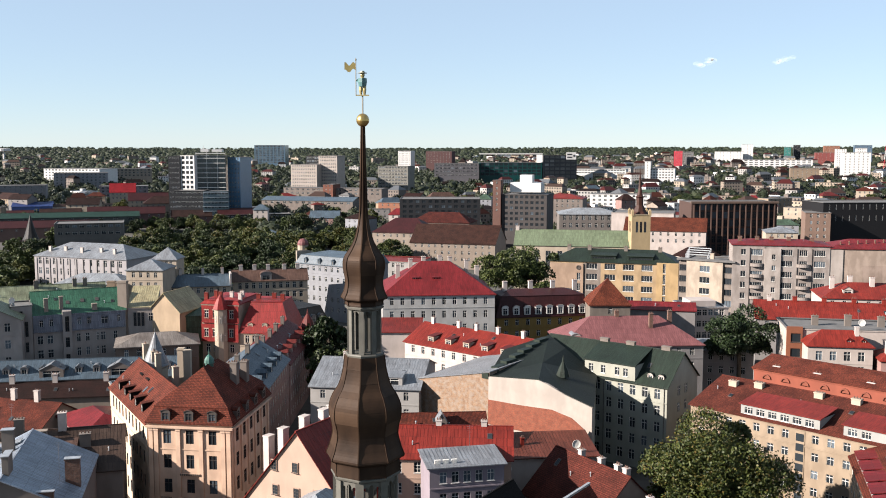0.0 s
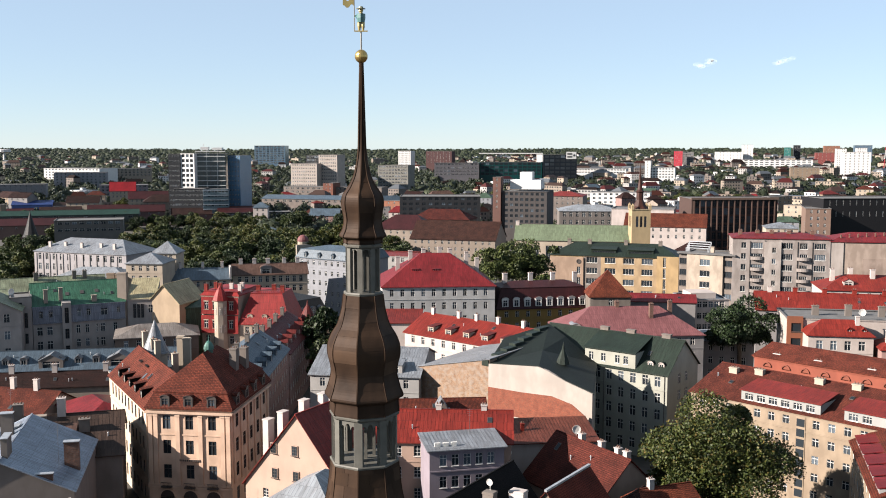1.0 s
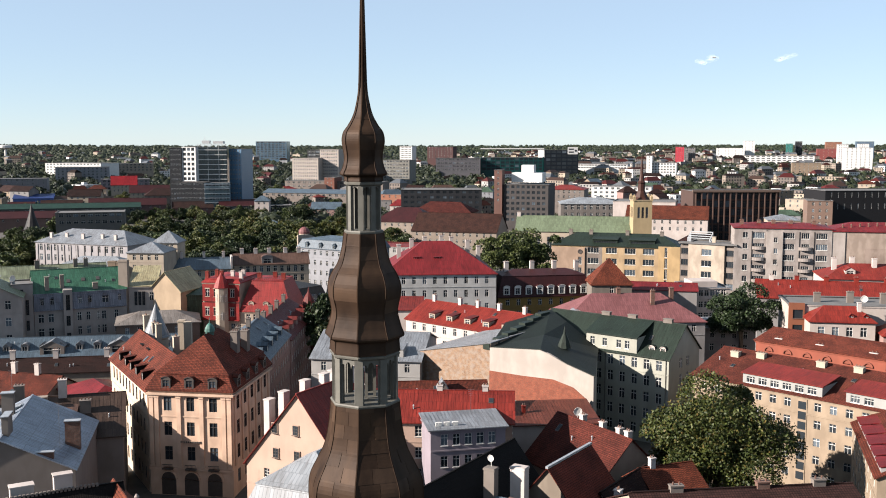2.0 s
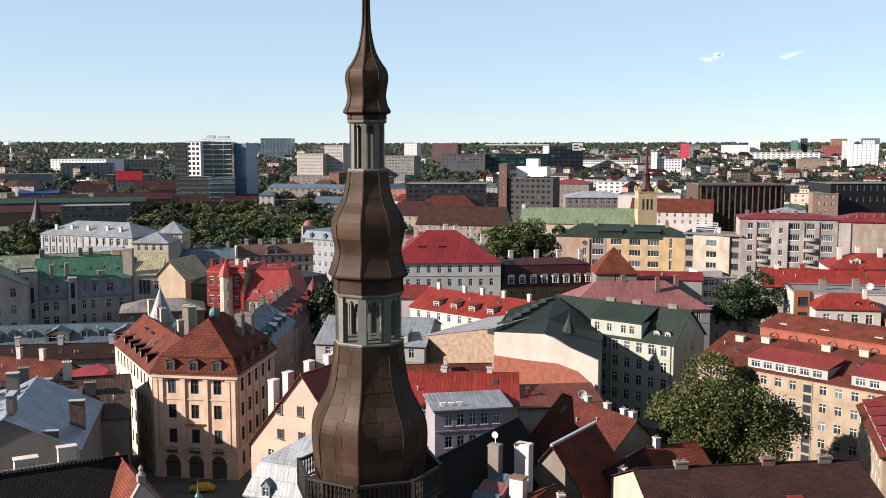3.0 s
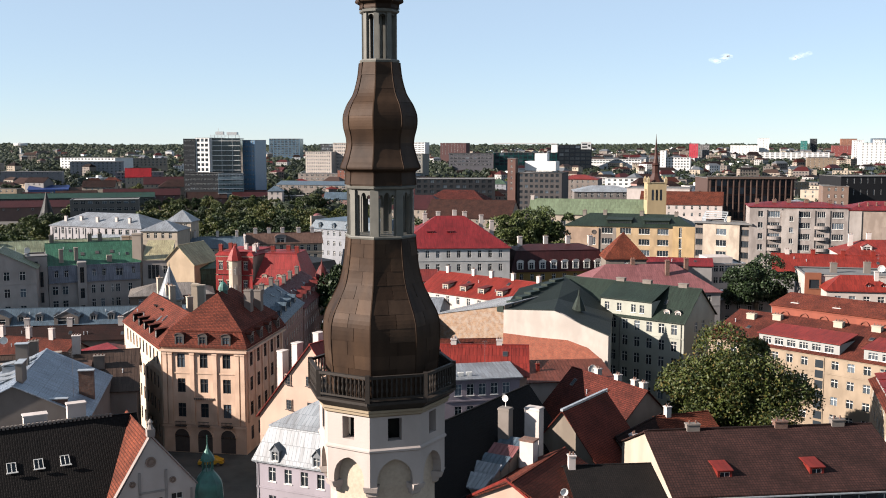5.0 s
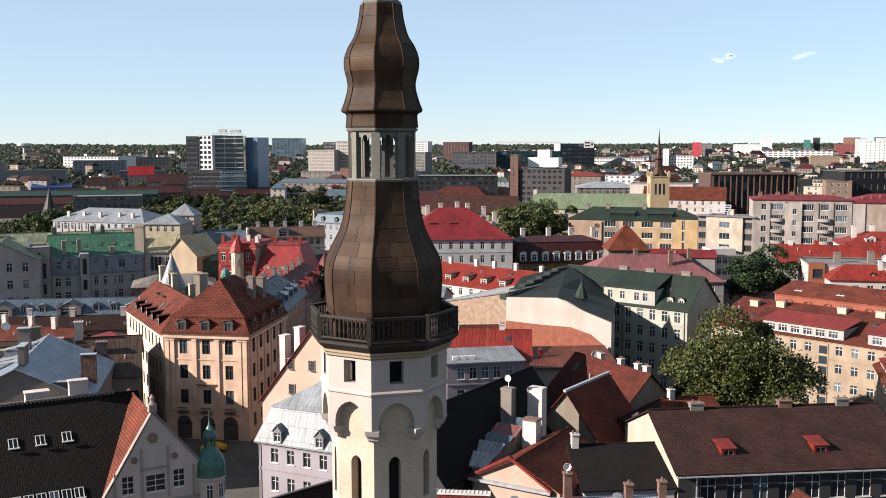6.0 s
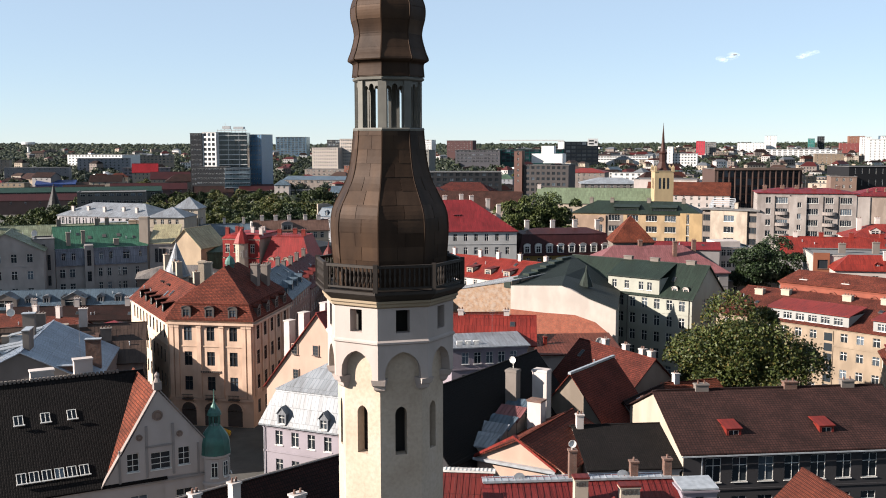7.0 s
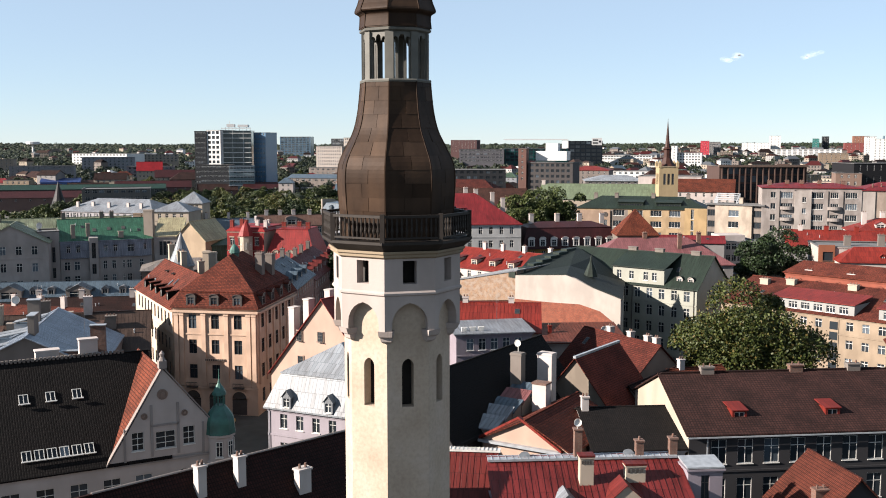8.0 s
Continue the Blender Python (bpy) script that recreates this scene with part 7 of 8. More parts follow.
# ---- trees ----
LEAF = leaf_mat("foliage", (0.046, 0.070, 0.018), (0.105, 0.135, 0.040))
LEAF_OLIVE = leaf_mat("foliage_turning", (0.026, 0.050, 0.013), (0.080, 0.112, 0.026), 1.0)
LEAF_DARK = leaf_mat("foliage_dark", (0.016, 0.034, 0.012), (0.044, 0.072, 0.026))
BARK = plain("bark", (0.09, 0.07, 0.05), 0.9, scale=4)


def quads_mesh(name, centres, size, mat, rng, flat=0.0):
    """Small leaf cards of the given sizes, turned every way."""
    n = len(centres)
    a = rng.normal(size=(n, 3)); a /= np.linalg.norm(a, axis=1)[:, None]
    a[:, 2] *= 1 - flat
    b = rng.normal(size=(n, 3)); b -= a * (a * b).sum(1)[:, None] / (a * a).sum(1)[:, None]
    b /= np.linalg.norm(b, axis=1)[:, None]
    s = np.asarray(size).reshape(-1, 1) * np.ones((n, 1))
    v = np.empty((n, 4, 3))
    for i, (p, q) in enumerate(((-1, -0.25), (0.1, -0.6), (1, 0.2), (-0.15, 0.62))):
        v[:, i] = centres + a * s * p * 0.5 + b * s * q
    me = bpy.data.meshes.new(name)
    me.vertices.add(4 * n); me.loops.add(4 * n); me.polygons.add(n)
    me.vertices.foreach_set("co", v.ravel())
    me.loops.foreach_set("vertex_index", np.arange(4 * n))
    me.polygons.foreach_set("loop_start", np.arange(0, 4 * n, 4))
    me.update(calc_edges=True)
    me.validate()
    me.materials.append(mat)
    return me


def crown_points(rng, rx, rz, n, lobes):
    """Points on the shells of many overlapping lobes: an uneven crown about the origin, with gaps."""
    d = rng.normal(size=(lobes, 3)); d /= np.linalg.norm(d, axis=1)[:, None]
    d[:, 2] = d[:, 2] * 0.8 + 0.15
    c = d * (0.35 + 0.38 * rng.random((lobes, 1)))
    lr = 0.15 + 0.24 * rng.random(lobes) ** 1.5
    k = rng.integers(0, lobes, n)
    p = rng.normal(size=(n, 3)); p /= np.linalg.norm(p, axis=1)[:, None]
    p[:, 2] = np.abs(p[:, 2]) * 0.9 - 0.25 * rng.random(n)
    pts = c[k] + p * (lr[k] * (0.72 + 0.36 * rng.random(n) ** 0.7))[:, None]
    return pts * np.array((rx, rx, rz)), c * np.array((rx, rx, rz))


def tree(label, x, y, top, radius, height, leaves, size, mat, seed, base=GROUND, lobes=34, group=""):
    rng = np.random.default_rng(seed)
    ob = new("tree")
    ob.matrix_world = Matrix.Translation((x, y, base))
    tagged(ob, label, "tree", group)
    zc = top - base - height * 0.5
    pts, lob = crown_points(rng, radius * 1.25, height * 0.62, leaves, lobes)
    pts[:, 2] += zc
    part("crown", quads_mesh("crown", pts, size * (0.6 + 0.8 * rng.random(leaves)), mat, rng), None, ob)
    t = Mesh()
    r0 = radius * 0.06 + 0.12
    t.loft([ring(8, r0 * 1.5, 0), ring(8, r0, 1.2), ring(8, r0 * 0.8, zc * 0.6), ring(8, r0 * 0.5, zc), ring(8, r0 * 0.12, zc + height * 0.3)], 0)
    for k in range(min(9, lobes)):
        e = lob[k]
        s = Vector((0, 0, zc * (0.55 + 0.05 * k)))
        m_ = Vector((e[0] * 0.5, e[1] * 0.5, zc + e[2] * 0.3))
        f = Vector((e[0], e[1], zc + e[2]))
        t.loft([ring(5, r0 * 0.4, s.z, 0, s.x, s.y), ring(5, r0 * 0.26, m_.z, 0, m_.x, m_.y), ring(5, r0 * 0.06, f.z, 0, f.x, f.y)], 0)
    part("trunk", t, [BARK], ob)
    return ob


tree("large chestnut tree with leaves turning brown in places", 43.2, 153.5, 17.4, 10.9, 25, 88000, 0.30, LEAF_OLIVE, 3, lobes=44)
tree("dense dark green tree behind the houses", 78.5, 259, 16.8, 10.0, 17, 30000, 0.42, LEAF_DARK, 5, lobes=40)
tree("tall green tree beside the boulevard", 20.5, 338, 24.5, 8.6, 20, 16000, 0.5, LEAF, 6)
tree("tall green tree beside the boulevard", 31.5, 342, 25.6, 8.6, 21, 16000, 0.5, LEAF, 7)
tree("small green street tree", 33.0, 330, 14, 4.5, 10, 2500, 0.7, LEAF, 8)
tree("dark green tree in the shaded street", -30.5, 262, 14.5, 6.5, 18, 6000, 0.7, LEAF_DARK, 9)
tree("dark green tree in the shaded street", -29.0, 248, 8.5, 5.5, 14, 5000, 0.7, LEAF_DARK, 10)
tree("small tree by the yellow block", 82, 335, 5, 4, 8, 2000, 0.7, LEAF, 11)
tree("garden tree with warm light on it", 60, 152, 1, 3.0, 7, 3000, 0.35, LEAF_OLIVE, 12)
tree("tree beside the white palace", -196, 430, 7, 9, 14, 4000, 0.9, LEAF, 13)
tree("tree beside the white palace", -150, 372, 6, 8, 12, 4000, 0.9, LEAF, 14)

# park belt and street trees: a few grown ones, then copies
protos = [tree("green park tree with rounded crown", 2000 + 30 * k, 3000, 12 + 8, 5.6 + 0.5 * k, 14, 9000, 0.46, (LEAF, LEAF, LEAF_DARK, LEAF_OLIVE)[k], 40 + k, base=8, lobes=26, group="park trees") for k in range(4)]
taken = [(-190, 800, 45), (-378, 2200, 60), (-140, 1100, 45), (95, 1400, 90), (165, 1400, 45), (165, 570, 40), (232, 535, 45), (90, 615, 32), (60, 436, 42), (84, 428, 12), (-165, 455, 34), (-197, 590, 42), (-252, 580, 32),
         (56, 645, 35), (20, 690, 40), (5, 560, 35), (155, 350, 30), (185, 505, 18), (-235, 700, 100), (-45, 384, 18), (617, 1500, 40)]


def is_free(x, y, r):
    return all((x - a) ** 2 + (y - b) ** 2 > (c + r) ** 2 for a, b, c in taken)


rng = np.random.default_rng(21)
count = 0
for _ in range(3000):
    if count >= 165:
        break
    zone = rng.random()
    if zone < 0.58:
        x, y = rng.uniform(-230, -15), rng.uniform(440, 560)
    elif zone < 0.74:
        x, y = rng.uniform(-420, 20), rng.uniform(620, 950)
    elif zone < 0.87:
        x, y = rng.uniform(-60, 260), rng.uniform(700, 1050)
    else:
        x, y = rng.uniform(190, 480), rng.uniform(560, 1000)
    if not is_free(x, y, 4):
        continue
    s = rng.uniform(1.0, 1.45)
    copy_thing(protos[int(rng.integers(0, 4))], Matrix.Translation((x, y, ground_z(x, y) - 0.3)) @ Matrix.Rotation(rng.uniform(0, 6.28), 4, "Z") @ Matrix.Diagonal((s, s, s * rng.uniform(0.85, 1.1), 1)))
    taken.append((x, y, 2.5))
    count += 1
for k, p in enumerate(protos):
    p.matrix_world = Matrix.Translation((-215 + 9 * k, 470 + 6 * k, GROUND))
for k in range(44):
    x, y, s = -238 + (k * 53) % 215, 470 + (k * 37) % 150, 1.15 + 0.3 * ((k * 7) % 5) / 5
    if is_free(x, y, 1):
        copy_thing(protos[k % 4], Matrix.Translation((x, y, GROUND)) @ Matrix.Rotation(k, 4, "Z") @ Matrix.Diagonal((s, s, s, 1)))
for k in range(46):
    x, y, s = -262 + 4.6 * k, 606 + (k * 29) % 34, 1.1 + 0.35 * ((k * 11) % 7) / 7
    if abs(x + 249.5) > 9 and not (-230 < x < -188 and y > 575):
        copy_thing(protos[(k * 5) % 4], Matrix.Translation((x, y, GROUND)) @ Matrix.Rotation(k * 1.7, 4, "Z") @ Matrix.Diagonal((s, s, s, 1)))
for k in range(26):
    x, y, s = -338 + 8.2 * k, 718 + (k * 17) % 26, 1.0 + 0.3 * ((k * 3) % 5) / 5
    copy_thing(protos[(k * 3) % 4], Matrix.Translation((x, y, GROUND + 2)) @ Matrix.Rotation(k * 1.3, 4, "Z") @ Matrix.Diagonal((s, s, s, 1)))
for k in range(10):
    copy_thing(protos[k % 4], Matrix.Translation((-230 + 8 * k, 556 + (k * 13) % 14, GROUND)) @ Matrix.Rotation(k * 2.1, 4, "Z") @ Matrix.Diagonal((0.9, 0.9, 0.8, 1)))
for x, y, k in ((-198, 430, 0), (-186, 420, 1), (-205, 445, 2), (232, 470, 0), (241, 474, 1), (250, 478, 3), (226, 480, 2), (257, 470, 0), (205, 460, 3)):
    copy_thing(protos[k], pose(x, y, GROUND, 0, 0, 40 * k + x))


# ---- the wider town ----
def block(name, label, x0, x1, y, d, z1, wall, roof=None, kind="flat", rise=2.0, front=None, skew=None, **kw):
    """A building of the wider town, its front turned a little off the old town."""
    if skew is None:
        skew = (0.3 if x0 < -170 and wall is not CLAD_WHITE else -0.28) * (x1 - x0)
    b_ = min(ground_z(x0, y), ground_z(x1, y)) - 0.5
    return house(name, label, (x0, y), (x1, y + skew), d, z1, wall, roof or BITUMEN, kind, rise, front, base=b_, single=True, category="building", **kw)


CLAD_DARK = plain("dark_cladding", (0.028, 0.030, 0.034), 0.5, spec=0.2)
CLAD_WHITE = plain("white_cladding", (0.68, 0.68, 0.67), 0.5)
TEAL = plain("teal_glass", (0.006, 0.05, 0.05), 0.3, spec=0.2)
REDCLAD = plain("red_cladding", (0.45, 0.03, 0.05), 0.5)
TOWERGLASS = plain("tower_glass", (0.03, 0.05, 0.06), 0.12, 0.1)
h = block("glass_tower", "stepped office tower of dark glass with white floor bands", -198, -175, 800, 24, 49.4, TOWERGLASS, skew=2)
for k in range(14):
    m = Mesh(); m.box(-0.3, 23.3, -0.4, 0, 6 + 3.9 * k, 6.5 + 3.9 * k)
    part("floor_band", m, [CLAD_WHITE], h)
for k in range(9):
    m = Mesh(); m.box(2.8 * k + 0.1, 2.8 * k + 0.3, -0.3, 0, 6, 58)
    part("mullion", m, [CLAD_DARK if k % 3 else CLAD_WHITE], h)
m = Mesh(); m.box(3, 9, 6, 14, 58, 60.5); m.box(12, 20, 5, 16, 58, 60); m.box(5, 5.3, 8, 8.3, 60, 63)
part("roof_plant", m, [CLAD_WHITE], h)
h = block("white_grid_tower", "office tower front of white panels and dark windows", -210, -198.2, 799, 24, 49.8, CLAD_WHITE, front=(3, 13, 0.6), ww=2.6, wh=2.4, sh=3.9, frame_mat=CLAD_DARK)
block("dark_tower", "slim dark tower with white window grid", -219.6, -210.2, 798, 24, 49.0, CLAD_DARK, front=(4, 13, 0.4), ww=1.5, wh=1.6, sh=3.9, frame_mat=CLAD_WHITE, skew=0.0)
block("blue_glass_tower", "narrow blue glass tower", -175, -164.5, 812, 20, 48, plain("blue_cladding", (0.12, 0.22, 0.34), 0.25), front=(4, 12, 0.4), sh=3.8, wh=1.5, frame_mat=CLAD_WHITE, skew=-3.0)
h = block("dark_low_block", "dark slatted office block in front of the glass tower", -210, -187, 778, 18, 22.4, CLAD_DARK, front=(10, 7, 0.5), ww=1.8, wh=1.5, sh=3.6, frame_mat=CLAD_WHITE, skew=0.0)
h = block("glass_low_block", "low glazed block with white frames", -187, -168, 776, 18, 22.0, plain("pale_glass", (0.34, 0.46, 0.54), 0.06, 0.6), front=(7, 7, 0.5), ww=2.0, wh=1.7, sh=3.6, frame_mat=CLAD_WHITE)
for k in range(7):
    m = Mesh(); m.box(-0.2, 19.2, -0.5, 0, 5 + 3.6 * k, 5.5 + 3.6 * k)
    part("floor_band", m, [CLAD_WHITE], h)
block("dark_link_block", "low dark block with white roof edge", -172, -120, 770, 18, 4.0, CLAD_DARK, front=(16, 2, 0.6), ww=2.2, wh=1.6, frame_mat=CLAD_WHITE)
block("blue_roof_hall", "long low hall with blue-grey sheet roof", -165, -80, 905, 24, 8.0, GREYW, BLUE_ROOF, "gable_x", 3.0, front=(14, 1), ww=3.0)
block("hotel_tower", "distant blue glass hotel tower", -415, -347, 2200, 40, 54, plain("hotel_glass", (0.10, 0.16, 0.22), 0.2), front=(8, 8), ww=6, wh=3, sh=5, skew=-3.0)
block("beige_tower", "beige office tower with a grid of square windows", -137, -116, 1100, 24, 45.5, plaster((0.84, 0.80, 0.72), 0.2), front=(9, 10), ww=1.4, wh=1.6, sh=3.6)
block("beige_tower_wing", "lower beige office wing with square windows", -167, -137.5, 1096, 24, 36, plaster((0.84, 0.80, 0.72), 0.2), front=(11, 7), ww=1.4, wh=1.6, sh=3.6)
block("grey_tower_top", "grey glazed block behind the beige tower", -155, -130, 1130, 20, 44.5, CLAD_DARK, front=(8, 4), ww=2.4, wh=2.2)
block("banded_block", "long low block with dark window bands", -160, -60, 1000, 20, 15, GREYW, front=(18, 2), ww=2.8, wh=1.6)
block("striped_office", "office with pale horizontal stripes", -75, -40, 1150, 25, 33, plaster((0.40, 0.42, 0.38), 0.2), front=(9, 7), ww=3.0, wh=1.6, sh=3.6)
block("checker_office", "white office with chequered windows", -76, -55, 1700, 25, 46, CLAD_WHITE, front=(8, 7), ww=1.6, wh=1.6)
block("dark_red_offices", "distant dark and red office pair", -30, 15, 1750, 25, 45, plaster((0.14, 0.06, 0.06), 0.2), front=(8, 6))
block("grey_long_office", "long grey office with window rows", -12, 50, 1390, 30, 31, plaster((0.22, 0.23, 0.26), 0.2), front=(11, 4), ww=4, wh=2, sh=4.6, skew=0.0)
h = block("teal_glass_block", "long dark teal glass block with white roof edge", 51, 139, 1400, 30, 32, TEAL, front=(13, 4), ww=5.6, wh=3.2, sh=4.6, frame_mat=CLAD_DARK, skew=0.0)
m = Mesh(); m.box(-0.5, 88.5, -0.6, 0, 41.2, 42.6)
part("roof_edge", m, [CLAD_WHITE], h)
h = block("black_glass_tower", "black glass tower with a white sign panel", 140, 187, 1396, 30, 42.5, plain("black_glass", (0.012, 0.016, 0.022), 0.25, spec=0.2), front=(6, 6), ww=6, wh=3.4, sh=5.4, frame_mat=CLAD_DARK, skew=0.0)
m = Mesh(); m.box(32, 46, -0.5, -0.1, 34, 44); m.box(33.5, 40.5, -0.6, -0.5, 36, 38, 1); m.box(33.5, 40.5, -0.6, -0.5, 40, 42, 1)
m.loft([[(43.3 + 1.6 * math.cos(a), y_, 39 + 1.6 * math.sin(a)) for a in np.linspace(0, 2 * math.pi, 13)[:-1]] for y_ in (-0.5, -0.62)], 1)
part("sign_panel", m, [CLAD_WHITE, CLAD_DARK], h)
block("white_stair_tower", "white stair tower beside the black glass", 132, 140, 1410, 12, 43, CLAD_WHITE)
block("white_long_hall", "long white hall with window bands", 188, 262, 1450, 40, 22, CLAD_WHITE, front=(18, 2), ww=3.4, wh=1.6)
block("white_offices", "white offices with a tall slab", 268, 300, 1300, 25, 27, CLAD_WHITE, front=(8, 4), ww=2.4)
block("white_slab", "narrow white slab tower", 262, 269, 1296, 20, 36, CLAD_WHITE, front=(1, 8))
block("red_tower", "red clad tower with curved top", 462, 478, 2000, 10, 44, REDCLAD, front=(4, 8))
block("banded_round_tower", "grey tower with white floor bands", 484, 505, 2020, 12, 42, plaster((0.35, 0.36, 0.36), 0.2), front=(5, 8), ww=4, wh=1.6)
block("white_slab_far", "distant white slab building", 625, 685, 2300, 20, 40, CLAD_WHITE, front=(8, 6))
block("white_slab_far", "distant white tower with grey side", 690, 714, 2310, 16, 56, CLAD_WHITE, front=(3, 12))
block("green_banded_block", "distant white block with green glass bands", 560, 690, 1900, 30, 28, CLAD_WHITE, front=(14, 5), ww=6, wh=1.8)
block("green_glass_far", "distant green glass tower", 802, 816, 2350, 10, 50, plain("green_glass", (0.05, 0.2, 0.18), 0.2), front=(4, 10))
block("dark_tower_far", "distant dark slab tower", 828, 842, 2360, 24, 55, CLAD_DARK, front=(3, 10))
block("brick_towers_far", "distant orange brick apartment tower", 800, 830, 2100, 24, 54, plaster((0.46, 0.22, 0.14), 0.2), front=(5, 10))
block("brick_towers_far", "distant red brick apartment block", 775, 870, 2080, 24, 40, plaster((0.40, 0.10, 0.09), 0.2), front=(12, 8))
block("blue_tower_far", "distant blue-grey office tower block", 905, 940, 2200, 24, 55, plain("blue_far", (0.09, 0.14, 0.2), 0.3), front=(6, 10))
block("white_clinic_tower", "white tower block with sparse windows", 600, 638, 1500, 30, 45.5, CLAD_WHITE, front=(6, 10), ww=1.6, wh=1.8, sh=4)
block("pale_towers_far", "distant pale twin tower", 644, 660, 1640, 12, 50, CLAD_WHITE, front=(4, 10))
block("pale_towers_far", "distant pale twin tower", 686, 702, 1660, 12, 51, CLAD_WHITE, front=(4, 10))
block("buff_block_far", "buff block with plain walls", 470, 505, 1350, 24, 26, plaster((0.42, 0.34, 0.24), 0.2), front=(6, 4))
ms = new("radio_mast"); ms.matrix_world = Matrix.Translation((695, 1560, ground_z(695, 1560))); tagged(ms, "red and white lattice radio mast", "mast")
for k in range(7):
    w0, w1 = 5 - 0.65 * k, 5 - 0.65 * (k + 1)
    m = Mesh()
    for sx, sy in ((-1, -1), (1, -1), (1, 1), (-1, 1)):
        m.loft([[(sx * w0 + a, sy * w0 + b, 14 * k) for a, b in ((-0.5, -0.5), (0.5, -0.5), (0.5, 0.5), (-0.5, 0.5))], [(sx * w1 + a, sy * w1 + b, 14 * (k + 1)) for a, b in ((-0.4, -0.4), (0.4, -0.4), (0.4, 0.4), (-0.4, 0.4))]], 0)
        m.loft([[(sx * w0, -w0, 14 * k), (sx * w0, -w0 + 0.5, 14 * k), (sx * w0, -w0, 14 * k + 0.5)], [(-sx * w1, -w1, 14 * k + 14), (-sx * w1, -w1 + 0.5, 14 * k + 14), (-sx * w1, -w1, 14 * k + 14.5)]], 0)
    part("lattice_section", m, [REDCLAD if k % 2 else CLAD_WHITE], ms)
wt = new("water_tower"); wt.matrix_world = Matrix.Translation((-1142, 2600, ground_z(-1142, 2600))); tagged(wt, "distant white water tower with a wide flat tank", "water tower")
m = Mesh(); m.loft([ring(10, 3.2, 0), ring(10, 2.6, 28)], 0)
part("column", m, [CLAD_WHITE], wt)
m = Mesh(); m.loft([ring(16, 3, 26), ring(16, 17, 29.5), ring(16, 17, 35), ring(16, 15, 36)], 0)
part("tank", m, [CLAD_WHITE], wt)
# nearer town behind the boulevard
block("long_grey_hall", "long dark grey hall with flat roof", -227, -190, 579, 22, 12.5, plaster((0.27, 0.27, 0.25), 0.2), front=(9, 2), ww=2.6, wh=1.6, sh=4)
block("green_roofed_hall", "very long hall with green sheet roof", -340, -222, 690, 18, 6.5, plaster((0.13, 0.16, 0.15), 0.2), sheet_roof((0.03, 0.09, 0.065)), "gable_x", 3.0, front=(12, 1), ww=3)
for k in range(6):
    block("maroon_roofed_row", "house of a row with maroon tiled roof", -345 + 34 * k, -316 + 34 * k, 756 + 9 * (k % 3), 14, 3 + (k * 5) % 4, plaster((0.25, 0.15, 0.14), 0.2), (MAROON, TILE_BROWN, MAROON)[k % 3], "gable_x", 4.5, front=(4, 1))
block("maroon_roofed_row", "house row with maroon tiled roof", -360, -236, 640, 16, 3, plaster((0.3, 0.2, 0.17), 0.2), MAROON, "gable_x", 4.0, front=(14, 1))
block("blue_tarp_hall", "hall with bright blue roof", -356, -326, 820, 26, 7, plain("blue_sheet", (0.05, 0.10, 0.30), 0.6), sheet_roof((0.04, 0.09, 0.33)), "gable_x", 3.0)
block("bright_red_house", "house with bright red sheet roof and cream gable", -308, -286, 920, 18, 14, CREAM, sheet_roof((0.5, 0.02, 0.03)), "gable_x", 8.0, front=(6, 2))
block("maroon_villa", "villa with maroon roof", -272, -240, 860, 18, 10, CREAM, MAROON, "gable_x", 6.0, front=(8, 2))
block("maroon_villa", "villa with brown roof", -250, -214, 830, 18, 9, BEIGE, TILE_BROWN, "hip", 6.0, front=(8, 2))
block("white_complex", "long white complex with flat roofs", -520, -440, 1300, 40, 26, CLAD_WHITE, front=(16, 4), ww=2.6)
block("white_complex", "long cream complex with window rows", -490, -400, 1345, 30, 24, plaster((0.6, 0.56, 0.46), 0.2), front=(18, 3), ww=2.6)
block("pale_blue_block", "pale blue panel block", -480, -420, 1230, 30, 22, PALEBLUE, front=(12, 5), ww=2)
block("lilac_block", "pale lilac office with flat roof", -345, -300, 1000, 26, 16, plaster((0.45, 0.42, 0.46), 0.2), front=(10, 3), ww=2.6)
block("white_block_left", "pale apartment block with flat roof", -470, -410, 1010, 26, 16, plaster((0.45, 0.47, 0.5), 0.2), front=(12, 4))
block("beige_block_left", "beige apartment block with flat roof", -620, -560, 1200, 26, 20, BEIGE, front=(12, 4))
block("white_hall_far", "distant white hall roof", -560, -480, 2400, 60, 24, CLAD_WHITE)
block("dark_office", "dark office with flat roof and lettering bars", -30, 26, 690, 30, 21, CLAD_DARK, front=(12, 4), ww=2.6, wh=1.8, frame_mat=CLAD_DARK, skew=0.0)
block("brown_roofed_block", "building with brown tiled roof and skylights", -18, 28, 545, 28, 5.5, plaster((0.5, 0.44, 0.36), 0.2), tile_roof((0.15, 0.06, 0.042)), "gable_x", 9.0, front=(12, 3))
block("maroon_roofed_block", "house with dark maroon roofs", -42, -8, 590, 24, 7.0, BEIGE, MAROON, "hip", 8.0, front=(8, 3))
block("red_brown_roofs", "house with red-brown hipped roof", -20, 16, 615, 20, 11, plaster((0.3, 0.26, 0.22), 0.2), tile_roof((0.24, 0.05, 0.035)), "hip", 6.0, front=(8, 3))
h = block("stepped_grey_tower", "stepped grey concrete building with white roof house", 38, 66, 640, 26, 27, plaster((0.11, 0.105, 0.105), 0.3), front=(8, 7), ww=2.0, frame_mat=CLAD_DARK)
m = Mesh(); m.box(4, 24, 6, 20, 36, 42); m.box(10, 18, 8, 16, 42, 47)
part("roof_house", m, [CLAD_WHITE], h)
